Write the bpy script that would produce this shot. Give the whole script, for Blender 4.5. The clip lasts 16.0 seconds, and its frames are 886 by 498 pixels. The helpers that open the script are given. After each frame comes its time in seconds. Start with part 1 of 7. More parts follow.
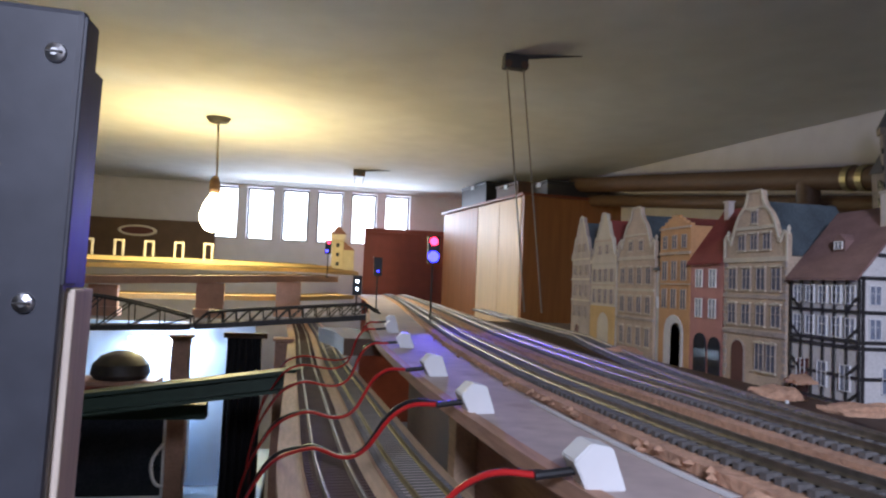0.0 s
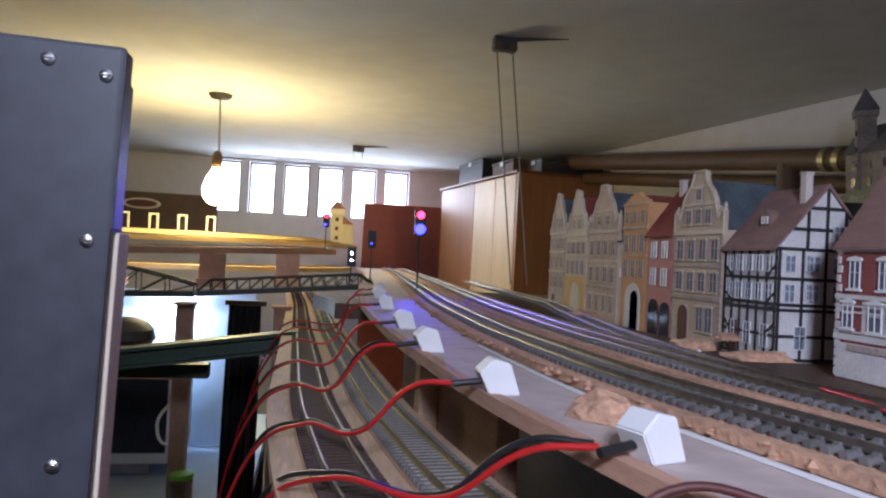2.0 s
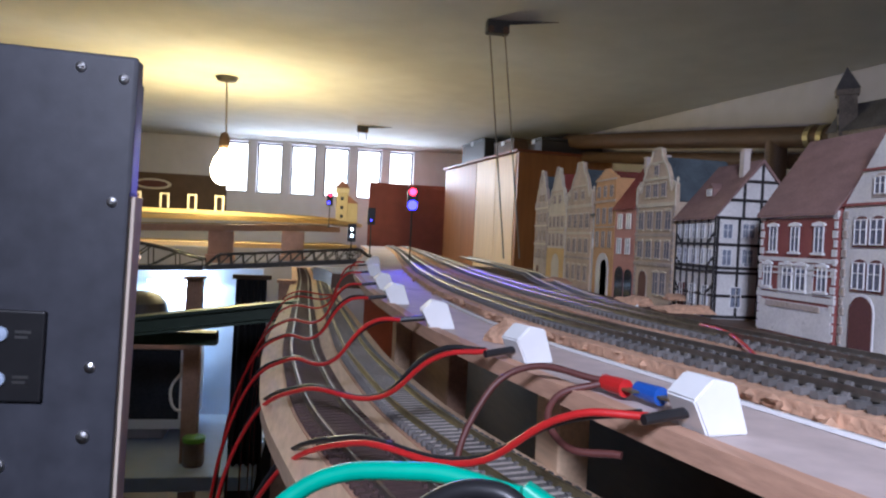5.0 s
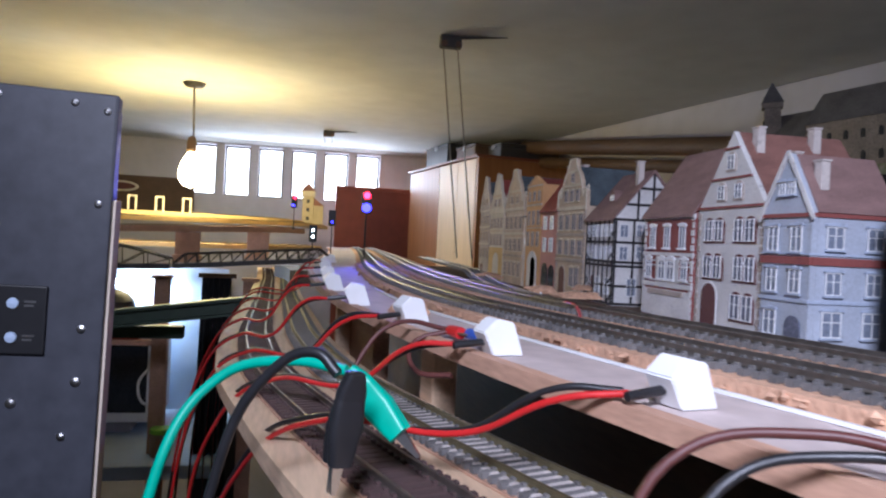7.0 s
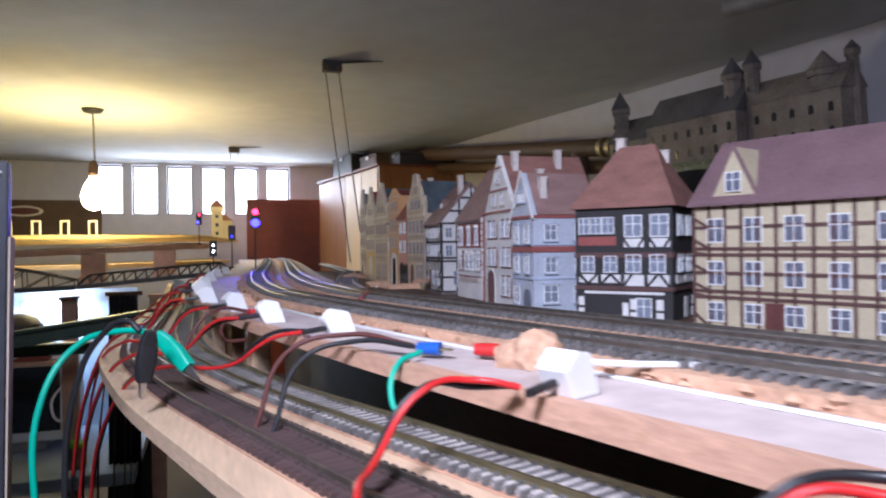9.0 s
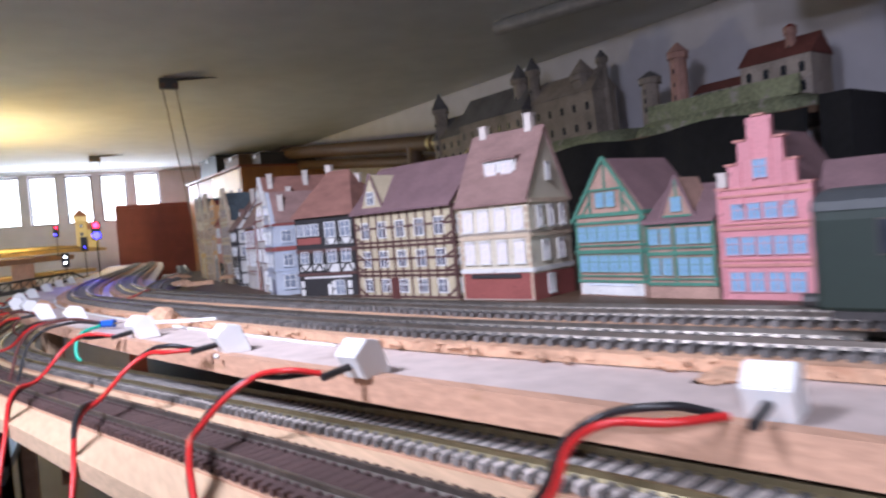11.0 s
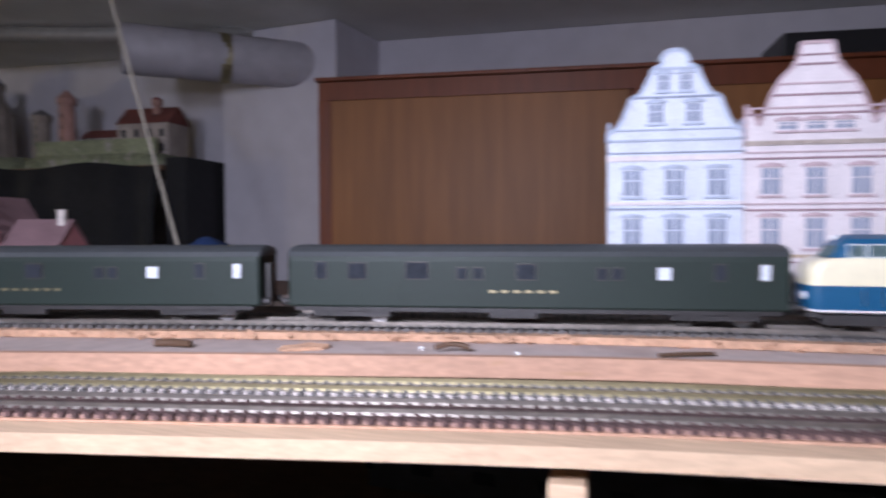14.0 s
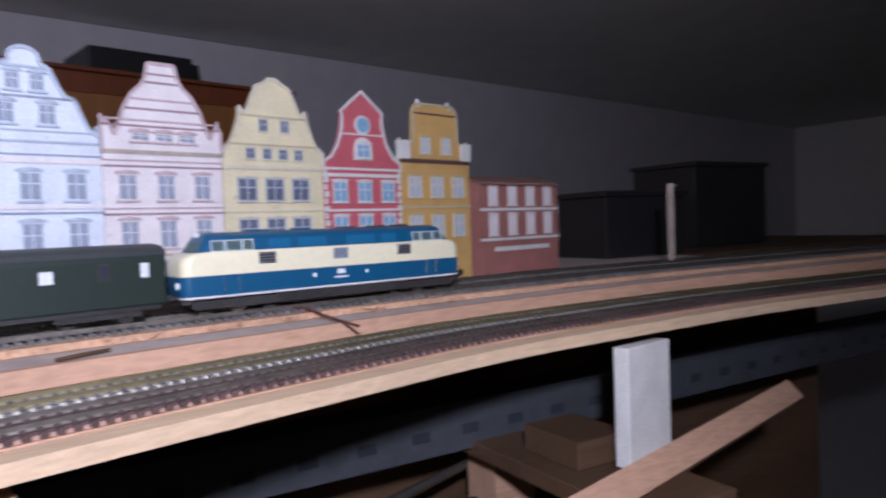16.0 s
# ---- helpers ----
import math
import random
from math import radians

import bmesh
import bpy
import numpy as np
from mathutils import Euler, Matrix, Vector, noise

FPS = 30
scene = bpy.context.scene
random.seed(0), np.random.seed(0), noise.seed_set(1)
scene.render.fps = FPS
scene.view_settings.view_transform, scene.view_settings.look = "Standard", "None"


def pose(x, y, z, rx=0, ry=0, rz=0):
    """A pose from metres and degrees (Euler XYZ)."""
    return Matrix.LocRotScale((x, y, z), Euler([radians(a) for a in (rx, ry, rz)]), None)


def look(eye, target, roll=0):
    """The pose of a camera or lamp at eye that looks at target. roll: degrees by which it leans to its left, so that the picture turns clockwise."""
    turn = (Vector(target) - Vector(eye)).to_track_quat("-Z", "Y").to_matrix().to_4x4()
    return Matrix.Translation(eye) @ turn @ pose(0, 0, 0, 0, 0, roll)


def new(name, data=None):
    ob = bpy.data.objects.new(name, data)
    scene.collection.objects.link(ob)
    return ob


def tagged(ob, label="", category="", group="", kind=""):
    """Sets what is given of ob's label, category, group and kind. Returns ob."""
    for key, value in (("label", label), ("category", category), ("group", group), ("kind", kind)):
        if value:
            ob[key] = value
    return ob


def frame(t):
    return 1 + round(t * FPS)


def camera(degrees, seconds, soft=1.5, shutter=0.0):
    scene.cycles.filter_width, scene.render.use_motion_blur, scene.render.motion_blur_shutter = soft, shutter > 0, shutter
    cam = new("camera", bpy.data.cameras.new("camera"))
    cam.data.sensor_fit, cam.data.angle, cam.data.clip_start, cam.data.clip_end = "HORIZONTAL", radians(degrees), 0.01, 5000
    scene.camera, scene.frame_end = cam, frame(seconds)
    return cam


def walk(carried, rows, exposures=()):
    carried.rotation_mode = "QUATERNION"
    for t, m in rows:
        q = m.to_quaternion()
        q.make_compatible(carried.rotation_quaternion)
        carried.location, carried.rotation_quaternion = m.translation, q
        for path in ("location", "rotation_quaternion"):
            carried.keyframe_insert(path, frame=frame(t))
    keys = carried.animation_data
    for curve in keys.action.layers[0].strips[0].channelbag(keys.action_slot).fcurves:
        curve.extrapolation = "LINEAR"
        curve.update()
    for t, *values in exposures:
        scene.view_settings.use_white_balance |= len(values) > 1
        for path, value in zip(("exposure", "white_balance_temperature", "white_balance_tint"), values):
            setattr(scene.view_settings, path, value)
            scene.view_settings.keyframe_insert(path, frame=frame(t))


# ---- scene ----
cam = camera(65.4, 16.0, soft=2.2, shutter=0.5)
PATH = [
    (0, (0.153, 0.055, 0.06), (0.536, 2.015, 0.158), 2.3),
    (0.5, (0.153, 0.049, 0.063), (0.577, 2.001, 0.158), 3.6),
    (1, (0.152, 0.027, 0.066), (0.596, 1.976, 0.128), 3.1),
    (1.5, (0.156, 0.005, 0.059), (0.575, 1.96, 0.114), 3.7),
    (2, (0.164, -0.016, 0.053), (0.543, 1.947, 0.083), 2.9),
    (2.5, (0.166, -0.044, 0.053), (0.513, 1.926, 0.062), 2.7),
    (3, (0.18, -0.07, 0.049), (0.536, 1.898, 0.032), 2.6),
    (5.5, (0.181, -0.1, 0.045), (0.534, 1.869, 0.015), 2.7),
    (6, (0.183, -0.124, 0.045), (0.543, 1.843, 0.015), 2.9),
    (6.5, (0.192, -0.153, 0.043), (0.588, 1.807, 0.023), 2.7),
    (7, (0.198, -0.186, 0.042), (0.631, 1.766, 0.025), 2.8),
    (7.5, (0.199, -0.223, 0.044), (0.7, 1.713, 0.033), 2.2),
    (8, (0.204, -0.269, 0.047), (0.789, 1.644, 0.046), 1.1),
    (8.2, (0.211, -0.282, 0.043), (0.812, 1.626, 0.054), 0.6),
    (10.3, (0.31, -0.536, 0.052), (1.028, 1.33, 0.001), -4.4),
    (10.5, (0.319, -0.56, 0.053), (1.068, 1.294, -0.003), -5.4),
    (11, (0.327, -0.629, 0.051), (1.213, 1.164, -0.011), -4.8),
    (11.5, (0.338, -0.698, 0.055), (1.341, 1.032, 0.01), -2.9),
    (12, (0.36, -0.77, 0.049), (1.463, 0.898, 0.006), -2.6),
    (12.5, (0.378, -0.827, 0.045), (1.57, 0.778, 0.0), -2.6),
    (13, (0.37, -0.88, 0.047), (1.731, 0.584, 0.009), -1.0),
    (13.5, (0.322, -0.955, 0.06), (1.966, 0.183, 0.016), -0.3),
    (14, (0.273, -1.005, 0.062), (2.113, -0.225, 0.003), -0.3),
    (14.5, (0.239, -1.024, 0.06), (2.211, -0.702, -0.028), -1.5),
    (15, (0.231, -0.998, 0.061), (2.218, -1.209, -0.025), -4.1),
    (15.5, (0.231, -0.98, 0.06), (2.121, -1.631, -0.023), -3.9),
    (16, (0.246, -0.961, 0.058), (1.952, -2.003, -0.014), -2.1),
]
walk(cam, [(t, look(e, g, r)) for t, e, g, r in PATH], [(0, -0.05, 5650, 14), (8, -0.05, 5650, 14), (10.5, 0.1, 5950, 14), (11.5, 0.15, 6000, 15), (12.5, 0.15, 6100, 16), (13.5, 0.0, 6100, 16), (14.5, -0.25, 6000, 14), (15.5, -0.4, 6000, 14), (16, -0.25, 6000, 14)])

# ---------- world, lamps ----------
world = bpy.data.worlds.new("world")
scene.world = world
world.use_nodes = True
wn = world.node_tree.nodes
sky = wn.new("ShaderNodeTexSky")
sky.sky_type, sky.sun_disc, sky.sun_elevation, sky.sun_rotation = "NISHITA", False, radians(35), radians(20)
world.node_tree.links.new(sky.outputs[0], wn["Background"].inputs[0])
wn["Background"].inputs[1].default_value = 0.12


def lamp(name, kind, m, energy, color, size=0.1, **extra):
    d = bpy.data.lights.new(name, kind)
    d.energy, d.color = energy, color
    if kind == "AREA":
        d.shape, d.size, d.size_y = "RECTANGLE", size, extra.get("size_y", size)
        d.spread = radians(extra.get("spread", 180))
    elif kind == "SUN":
        d.angle = size
    else:
        d.shadow_soft_size = size
    if kind == "SPOT":
        d.spot_size, d.spot_blend = radians(extra["cone"]), 1.0
    ob = new(name, d)
    ob.matrix_world = m
    return ob


CEIL = 0.50
FLOOR = -1.65
lamp("bulb_light", "POINT", pose(-0.11, 2.077, 0.228), 7.0, (1.0, 0.78, 0.26), 0.03)
lamp("window_light", "AREA", look((0.25, 3.40, 0.33), (0.25, 1.0, -0.3)), 6.5, (0.86, 0.93, 1.0), 0.95, size_y=0.18)
# Two unseen fixed fills, standing for a light carried with the camera.
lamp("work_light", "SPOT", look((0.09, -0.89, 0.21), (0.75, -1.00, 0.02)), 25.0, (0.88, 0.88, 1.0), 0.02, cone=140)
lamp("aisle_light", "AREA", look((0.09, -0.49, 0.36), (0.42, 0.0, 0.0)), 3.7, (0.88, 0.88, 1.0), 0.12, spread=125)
lamp("strip_light", "POINT", pose(-0.165, 1.765, -0.130), 2.2, (0.75, 0.90, 1.0), 0.02)
lamp("signal_glow", "SPOT", look((0.322, 0.978, 0.095), (0.315, 0.62, 0.0)), 2.4, (0.08, 0.06, 1.0), 0.004, cone=55)

# ---------- materials ----------


def mat(name, color, rough=0.6, vary=0.15, scale=60.0, bump=0.1, metal=0.0, stretch=(1, 1, 1), spots=0.0, spot_color=None, coat=0.0, random_tint=0.0):
    m = bpy.data.materials.new(name)
    m.use_nodes = True
    nt = m.node_tree
    b = nt.nodes["Principled BSDF"]
    b.inputs["Roughness"].default_value, b.inputs["Metallic"].default_value = rough, metal
    b.inputs["Coat Weight"].default_value = coat
    tc, mp = nt.nodes.new("ShaderNodeTexCoord"), nt.nodes.new("ShaderNodeMapping")
    nt.links.new(tc.outputs["Object"], mp.inputs[0])
    mp.inputs["Scale"].default_value = stretch
    coarse, fine = nt.nodes.new("ShaderNodeTexNoise"), nt.nodes.new("ShaderNodeTexNoise")
    for n, s in ((coarse, scale * 0.18), (fine, scale * 2.5)):
        nt.links.new(mp.outputs[0], n.inputs["Vector"])
        n.inputs["Scale"].default_value, n.inputs["Detail"].default_value = s, 5
    mix = nt.nodes.new("ShaderNodeMath")
    mix.operation = "ADD"
    nt.links.new(coarse.outputs[0], mix.inputs[0])
    nt.links.new(fine.outputs[0], mix.inputs[1])
    ramp = nt.nodes.new("ShaderNodeMapRange")
    nt.links.new(mix.outputs[0], ramp.inputs[0])
    ramp.inputs[1].default_value, ramp.inputs[2].default_value = 0.7, 1.3
    ramp.inputs[3].default_value, ramp.inputs[4].default_value = 1 - vary, 1 + vary
    hsv = nt.nodes.new("ShaderNodeHueSaturation")
    hsv.inputs["Color"].default_value = (*color, 1)
    last = ramp.outputs[0]
    if random_tint:
        info, rr, mu = nt.nodes.new("ShaderNodeObjectInfo"), nt.nodes.new("ShaderNodeMapRange"), nt.nodes.new("ShaderNodeMath")
        nt.links.new(info.outputs["Random"], rr.inputs[0])
        rr.inputs[3].default_value, rr.inputs[4].default_value = 1 - random_tint, 1 + random_tint
        mu.operation = "MULTIPLY"
        nt.links.new(last, mu.inputs[0])
        nt.links.new(rr.outputs[0], mu.inputs[1])
        last = mu.outputs[0]
    nt.links.new(last, hsv.inputs["Value"])
    col = hsv.outputs[0]
    if spot_color:
        sp, st, mc = nt.nodes.new("ShaderNodeTexNoise"), nt.nodes.new("ShaderNodeMapRange"), nt.nodes.new("ShaderNodeMix")
        nt.links.new(mp.outputs[0], sp.inputs["Vector"])
        sp.inputs["Scale"].default_value, sp.inputs["Detail"].default_value = scale * 0.7, 6
        nt.links.new(sp.outputs[0], st.inputs[0])
        st.inputs[1].default_value, st.inputs[2].default_value = 0.62 - spots, 0.72 - spots
        mc.data_type = "RGBA"
        nt.links.new(st.outputs[0], mc.inputs[0])
        nt.links.new(col, mc.inputs[6])
        mc.inputs[7].default_value = (*spot_color, 1)
        col = mc.outputs[2]
    nt.links.new(col, b.inputs["Base Color"])
    if bump:
        bp = nt.nodes.new("ShaderNodeBump")
        bp.inputs["Strength"].default_value, bp.inputs["Distance"].default_value = bump, 0.002
        nt.links.new(fine.outputs[0], bp.inputs["Height"])
        nt.links.new(bp.outputs[0], b.inputs["Normal"])
    return m


def glow(name, color, strength):
    m = bpy.data.materials.new(name)
    m.use_nodes = True
    b = m.node_tree.nodes["Principled BSDF"]
    b.inputs["Base Color"].default_value = (*color, 1)
    b.inputs["Emission Color"].default_value = (*color, 1)
    b.inputs["Emission Strength"].default_value = strength
    return m


def glass(name, tint=(0.9, 0.95, 1.0), rough=0.05):
    m = bpy.data.materials.new(name)
    m.use_nodes = True
    b = m.node_tree.nodes["Principled BSDF"]
    b.inputs["Base Color"].default_value = (*tint, 1)
    b.inputs["Roughness"].default_value, b.inputs["Transmission Weight"].default_value = rough, 1.0
    return m


M_WALL = mat("wall_paint", (0.57, 0.55, 0.60), 0.85, 0.07, 8, 0.05)
M_CEIL = mat("ceiling_paint", (0.66, 0.66, 0.64), 0.9, 0.08, 5, 0.05)
M_FLOOR = mat("concrete_floor", (0.16, 0.15, 0.14), 0.8, 0.25, 6, 0.2)
M_GREY = mat("grey_board", (0.54, 0.45, 0.42), 0.75, 0.16, 35, 0.12, spots=0.03, spot_color=(0.44, 0.35, 0.32))
M_PLY = mat("plywood", (0.52, 0.31, 0.21), 0.7, 0.20, 30, 0.15, stretch=(6, 0.5, 6), spots=0.0, spot_color=(0.42, 0.25, 0.14))
M_PALE = mat("pale_wood", (0.62, 0.44, 0.29), 0.7, 0.18, 30, 0.15, stretch=(6, 0.6, 6), spots=-0.03, spot_color=(0.44, 0.27, 0.17))
M_CORK = mat("cork", (0.56, 0.34, 0.22), 0.95, 0.28, 140, 0.6, spots=0.0, spot_color=(0.42, 0.23, 0.14))
M_SLEEP = mat("grey_sleeper", (0.135, 0.128, 0.125), 0.9, 0.25, 200, 0.1, random_tint=0.3)
M_SLEEPB = mat("brown_sleeper", (0.075, 0.043, 0.040), 0.88, 0.2, 200, 0.1, random_tint=0.25)
M_RAIL = mat("rail_steel", (0.30, 0.27, 0.24), 0.52, 0.3, 80, 0.0, metal=1.0)
M_BRASS = mat("brass_rail", (0.38, 0.33, 0.20), 0.52, 0.2, 80, 0.0, metal=1.0)
M_BED = mat("track_bed", (0.20, 0.18, 0.165), 0.9, 0.3, 160, 0.5)
M_WHITE = mat("white_plastic", (0.82, 0.83, 0.84), 0.45, 0.03, 60, 0.02)
M_BLACK = mat("black_plastic", (0.018, 0.018, 0.02), 0.4, 0.2, 60, 0.05)
M_RED = mat("red_wire", (0.55, 0.02, 0.02), 0.4, 0.1, 90, 0.02)
M_MAROON = mat("brown_wire", (0.10, 0.03, 0.025), 0.5, 0.1, 90, 0.02)
M_GREEN = mat("green_wire", (0.01, 0.40, 0.27), 0.4, 0.1, 90, 0.02)
M_BLUEP = mat("blue_connector", (0.02, 0.10, 0.45), 0.35, 0.05, 90, 0.0)
M_PANEL = mat("black_panel", (0.060, 0.063, 0.078), 0.45, 0.25, 40, 0.05, spots=-0.03, spot_color=(0.06, 0.06, 0.065))
M_STEEL = mat("steel", (0.62, 0.62, 0.62), 0.3, 0.1, 80, 0.02, metal=1.0)
M_CAB = mat("brown_veneer", (0.31, 0.125, 0.036), 0.5, 0.22, 7, 0.03, stretch=(3, 3, 0.25))
M_CABF = mat("dark_veneer_frame", (0.20, 0.055, 0.020), 0.45, 0.2, 9, 0.03, stretch=(3, 3, 0.3))
M_REDB = mat("red_brown_board", (0.24, 0.055, 0.035), 0.5, 0.15, 9, 0.03)
M_CREAMW = mat("pale_veneer", (0.72, 0.55, 0.36), 0.5, 0.12, 8, 0.02, stretch=(4, 4, 0.3))
M_CLOTH = mat("black_cloth", (0.012, 0.012, 0.014), 0.95, 0.3, 30, 0.3)
M_PIPE = mat("grey_lagging", (0.42, 0.40, 0.43), 0.5, 0.14, 14, 0.15)
M_TUBE = mat("galvanised_tube", (0.55, 0.54, 0.52), 0.35, 0.15, 20, 0.05, metal=0.7)
M_DARKW = mat("dark_wood", (0.10, 0.055, 0.03), 0.6, 0.25, 20, 0.1, stretch=(5, 0.5, 5))
M_GIRDER = mat("dark_steel", (0.045, 0.04, 0.035), 0.5, 0.2, 60, 0.1)
M_OLIVE = mat("green_beam_paint", (0.030, 0.055, 0.032), 0.5, 0.25, 20, 0.05)
M_PALEB = mat("pale_blue_card", (0.50, 0.62, 0.80), 0.7, 0.06, 10, 0.02)
M_STRING = mat("grey_cord", (0.30, 0.27, 0.22), 0.8, 0.15, 90, 0.1)
M_GLASSD = mat("window_glass_dark", (0.035, 0.04, 0.05), 0.15, 0.3, 80, 0.0)
M_GLASSB = mat("window_print_blue", (0.24, 0.42, 0.62), 0.4, 0.2, 160, 0.0)
M_GLASSG = mat("window_print_grey", (0.22, 0.25, 0.32), 0.4, 0.3, 160, 0.0)
M_DAY = glow("daylight_backdrop", (0.93, 0.97, 1.0), 6.0)
M_BULB = glow("bulb_glass", (1.0, 0.80, 0.42), 45.0)
M_LEDB = glow("blue_lens", (0.030, 0.024, 1.0), 16.0)
M_LEDR = glow("red_lens", (1.0, 0.012, 0.035), 20.0)
M_LEDW = glow("white_led", (0.80, 0.93, 1.0), 22.0)

# ---------- mesh helpers ----------


def link(name, bm, material, parent=None, label="", smooth=False):
    me = bpy.data.meshes.new(name)
    bmesh.ops.recalc_face_normals(bm, faces=bm.faces)
    bm.to_mesh(me)
    bm.free()
    if smooth:
        for p in me.polygons:
            p.use_smooth = True
        me.set_sharp_from_angle(angle=radians(28))
    me.materials.append(material)
    ob = new(name, me)
    if parent:
        ob.parent = parent
    if label:
        tagged(ob, label)
    return ob


def part(name, bm, material, parent, label="", smooth=False):
    return link(name, bm, material, parent, label, smooth)


def thing(name, m, label, category, group="", kind=""):
    ob = new(name)
    ob.empty_display_size = 0.02
    ob.matrix_world = m
    return tagged(ob, label, category, group, kind)


def add_box(bm, x0, x1, y0, y1, z0, z1, bevel=0.0):
    vs = [bm.verts.new((x, y, z)) for z in (z0, z1) for x, y in ((x0, y0), (x1, y0), (x1, y1), (x0, y1))]
    fs = [bm.faces.new([vs[i] for i in f]) for f in ((0, 3, 2, 1), (4, 5, 6, 7), (0, 1, 5, 4), (1, 2, 6, 5), (2, 3, 7, 6), (3, 0, 4, 7))]
    if bevel:
        es = list({e for f in fs for e in f.edges})
        bmesh.ops.bevel(bm, geom=es, offset=bevel, segments=2, affect="EDGES", profile=0.6)
    return bm


def box(x0, x1, y0, y1, z0, z1, bevel=0.0):
    return add_box(bmesh.new(), x0, x1, y0, y1, z0, z1, bevel)


def prism(outline, d0, d1, axis="y"):
    """An outline in (u, w), pushed from d0 to d1 along the third axis."""
    bm = bmesh.new()
    put = {"y": lambda u, w, d: (u, d, w), "x": lambda u, w, d: (d, u, w), "z": lambda u, w, d: (u, w, d)}[axis]
    a = [bm.verts.new(put(u, w, d0)) for u, w in outline]
    b = [bm.verts.new(put(u, w, d1)) for u, w in outline]
    bm.faces.new(a)
    bm.faces.new(b[::-1])
    for i in range(len(a)):
        j = (i + 1) % len(a)
        bm.faces.new((a[i], b[i], b[j], a[j]))
    return bm


def add_rod(bm, p, q, r, sides=8, r2=None):
    p, q = Vector(p), Vector(q)
    d = (q - p)
    rot = d.to_track_quat("Z", "Y").to_matrix()
    rings = []
    for c, rad in ((p, r), (q, r if r2 is None else r2)):
        rings.append([bm.verts.new(c + rot @ Vector((rad * math.cos(2 * math.pi * k / sides), rad * math.sin(2 * math.pi * k / sides), 0))) for k in range(sides)])
    for k in range(sides):
        j = (k + 1) % sides
        bm.faces.new((rings[0][k], rings[0][j], rings[1][j], rings[1][k]))
    bm.faces.new(rings[0][::-1])
    bm.faces.new(rings[1])
    return bm


def rod(p, q, r, sides=10, r2=None):
    return add_rod(bmesh.new(), p, q, r, sides, r2)


def tube(name, pts, r, material, parent=None, label="", sides=3):
    """A round cable or pipe through the points, as a bevelled curve."""
    cu = bpy.data.curves.new(name, "CURVE")
    cu.dimensions, cu.bevel_depth, cu.bevel_resolution, cu.resolution_u, cu.use_fill_caps = "3D", r, sides, 8, True
    sp = cu.splines.new("BEZIER")
    sp.bezier_points.add(len(pts) - 1)
    for bp, p in zip(sp.bezier_points, pts):
        bp.co = p
        bp.handle_left_type = bp.handle_right_type = "AUTO"
    cu.materials.append(material)
    ob = new(name, cu)
    if parent:
        ob.parent = parent
    if label:
        tagged(ob, label)
    return ob


def lathe(profile, sides=20):
    """Turns a profile of (radius, z) round the z axis."""
    bm = bmesh.new()
    rings = [[bm.verts.new((max(r, 1e-5) * math.cos(2 * math.pi * k / sides), max(r, 1e-5) * math.sin(2 * math.pi * k / sides), z)) for k in range(sides)] for r, z in profile]
    for a, b in zip(rings, rings[1:]):
        for k in range(sides):
            j = (k + 1) % sides
            bm.faces.new((a[k], a[j], b[j], b[k]))
    bm.faces.new(rings[0][::-1])
    bm.faces.new(rings[-1])
    return bm


def ring_loft(rings, corner=6):
    """Rounded rectangles in plan, stacked: rows of (z, half length, half width, corner radius)."""
    bm = bmesh.new()
    made = []
    for z, a, b, r in rings:
        r = min(r, a, b)
        row = []
        for cx, cy, a0 in ((a - r, b - r, 0), (-a + r, b - r, 90), (-a + r, -b + r, 180), (a - r, -b + r, 270)):
            for k in range(corner + 1):
                t = radians(a0 + 90 * k / corner)
                row.append(bm.verts.new((cx + r * math.cos(t), cy + r * math.sin(t), z)))
        made.append(row)
    n = len(made[0])
    for lo, hi in zip(made, made[1:]):
        for k in range(n):
            j = (k + 1) % n
            bm.faces.new((lo[k], lo[j], hi[j], hi[k]))
    bm.faces.new(made[0][::-1])
    bm.faces.new(made[-1])
    return bm


# ---------- the lines of the layout, x as a function of y ----------
YS = (3.0, 2.1, 1.6, 1.13, 0.72, 0.45, 0.25, 0.05, -0.15, -0.35, -0.55, -0.75, -0.95, -1.2, -1.45, -1.8, -2.5)
A_NEAR = (0.47, 0.41, 0.37, 0.328, 0.292, 0.280, 0.286, 0.327, 0.380, 0.440, 0.527, 0.592, 0.648, 0.684, 0.700, 0.690, 0.600)
EDGE = (0.36, 0.33, 0.29, 0.248, 0.223, 0.223, 0.235, 0.271, 0.326, 0.397, 0.471, 0.540, 0.606, 0.652, 0.668, 0.650, 0.560)
PLANK = (0.06, 0.10, 0.12, 0.128, 0.136, 0.141, 0.156, 0.197, 0.256, 0.318, 0.381, 0.446, 0.509, 0.566, 0.577, 0.553, 0.440)


def smooth_line(xs):
    yy = np.arange(-2.5, 3.001, 0.01)
    xx = np.interp(yy, YS[::-1], xs[::-1])
    k = np.hanning(23)
    k /= k.sum()
    pad = np.concatenate([2 * xx[0] - xx[11:0:-1], xx, 2 * xx[-1] - xx[-2:-13:-1]])
    sm = np.convolve(pad, k, "valid")
    return lambda y: float(np.interp(y, yy, sm))


a_near, edge_line, plank_edge = smooth_line(A_NEAR), smooth_line(EDGE), smooth_line(PLANK)


def board_edge(y): return edge_line(y) - 0.005 * min(1.0, max(0.0, (-0.15 - y) / 0.2))



def blend(y, near, far):
    k = min(1.0, max(0.0, (y + 0.4) / 0.6))
    return near + (far - near) * k


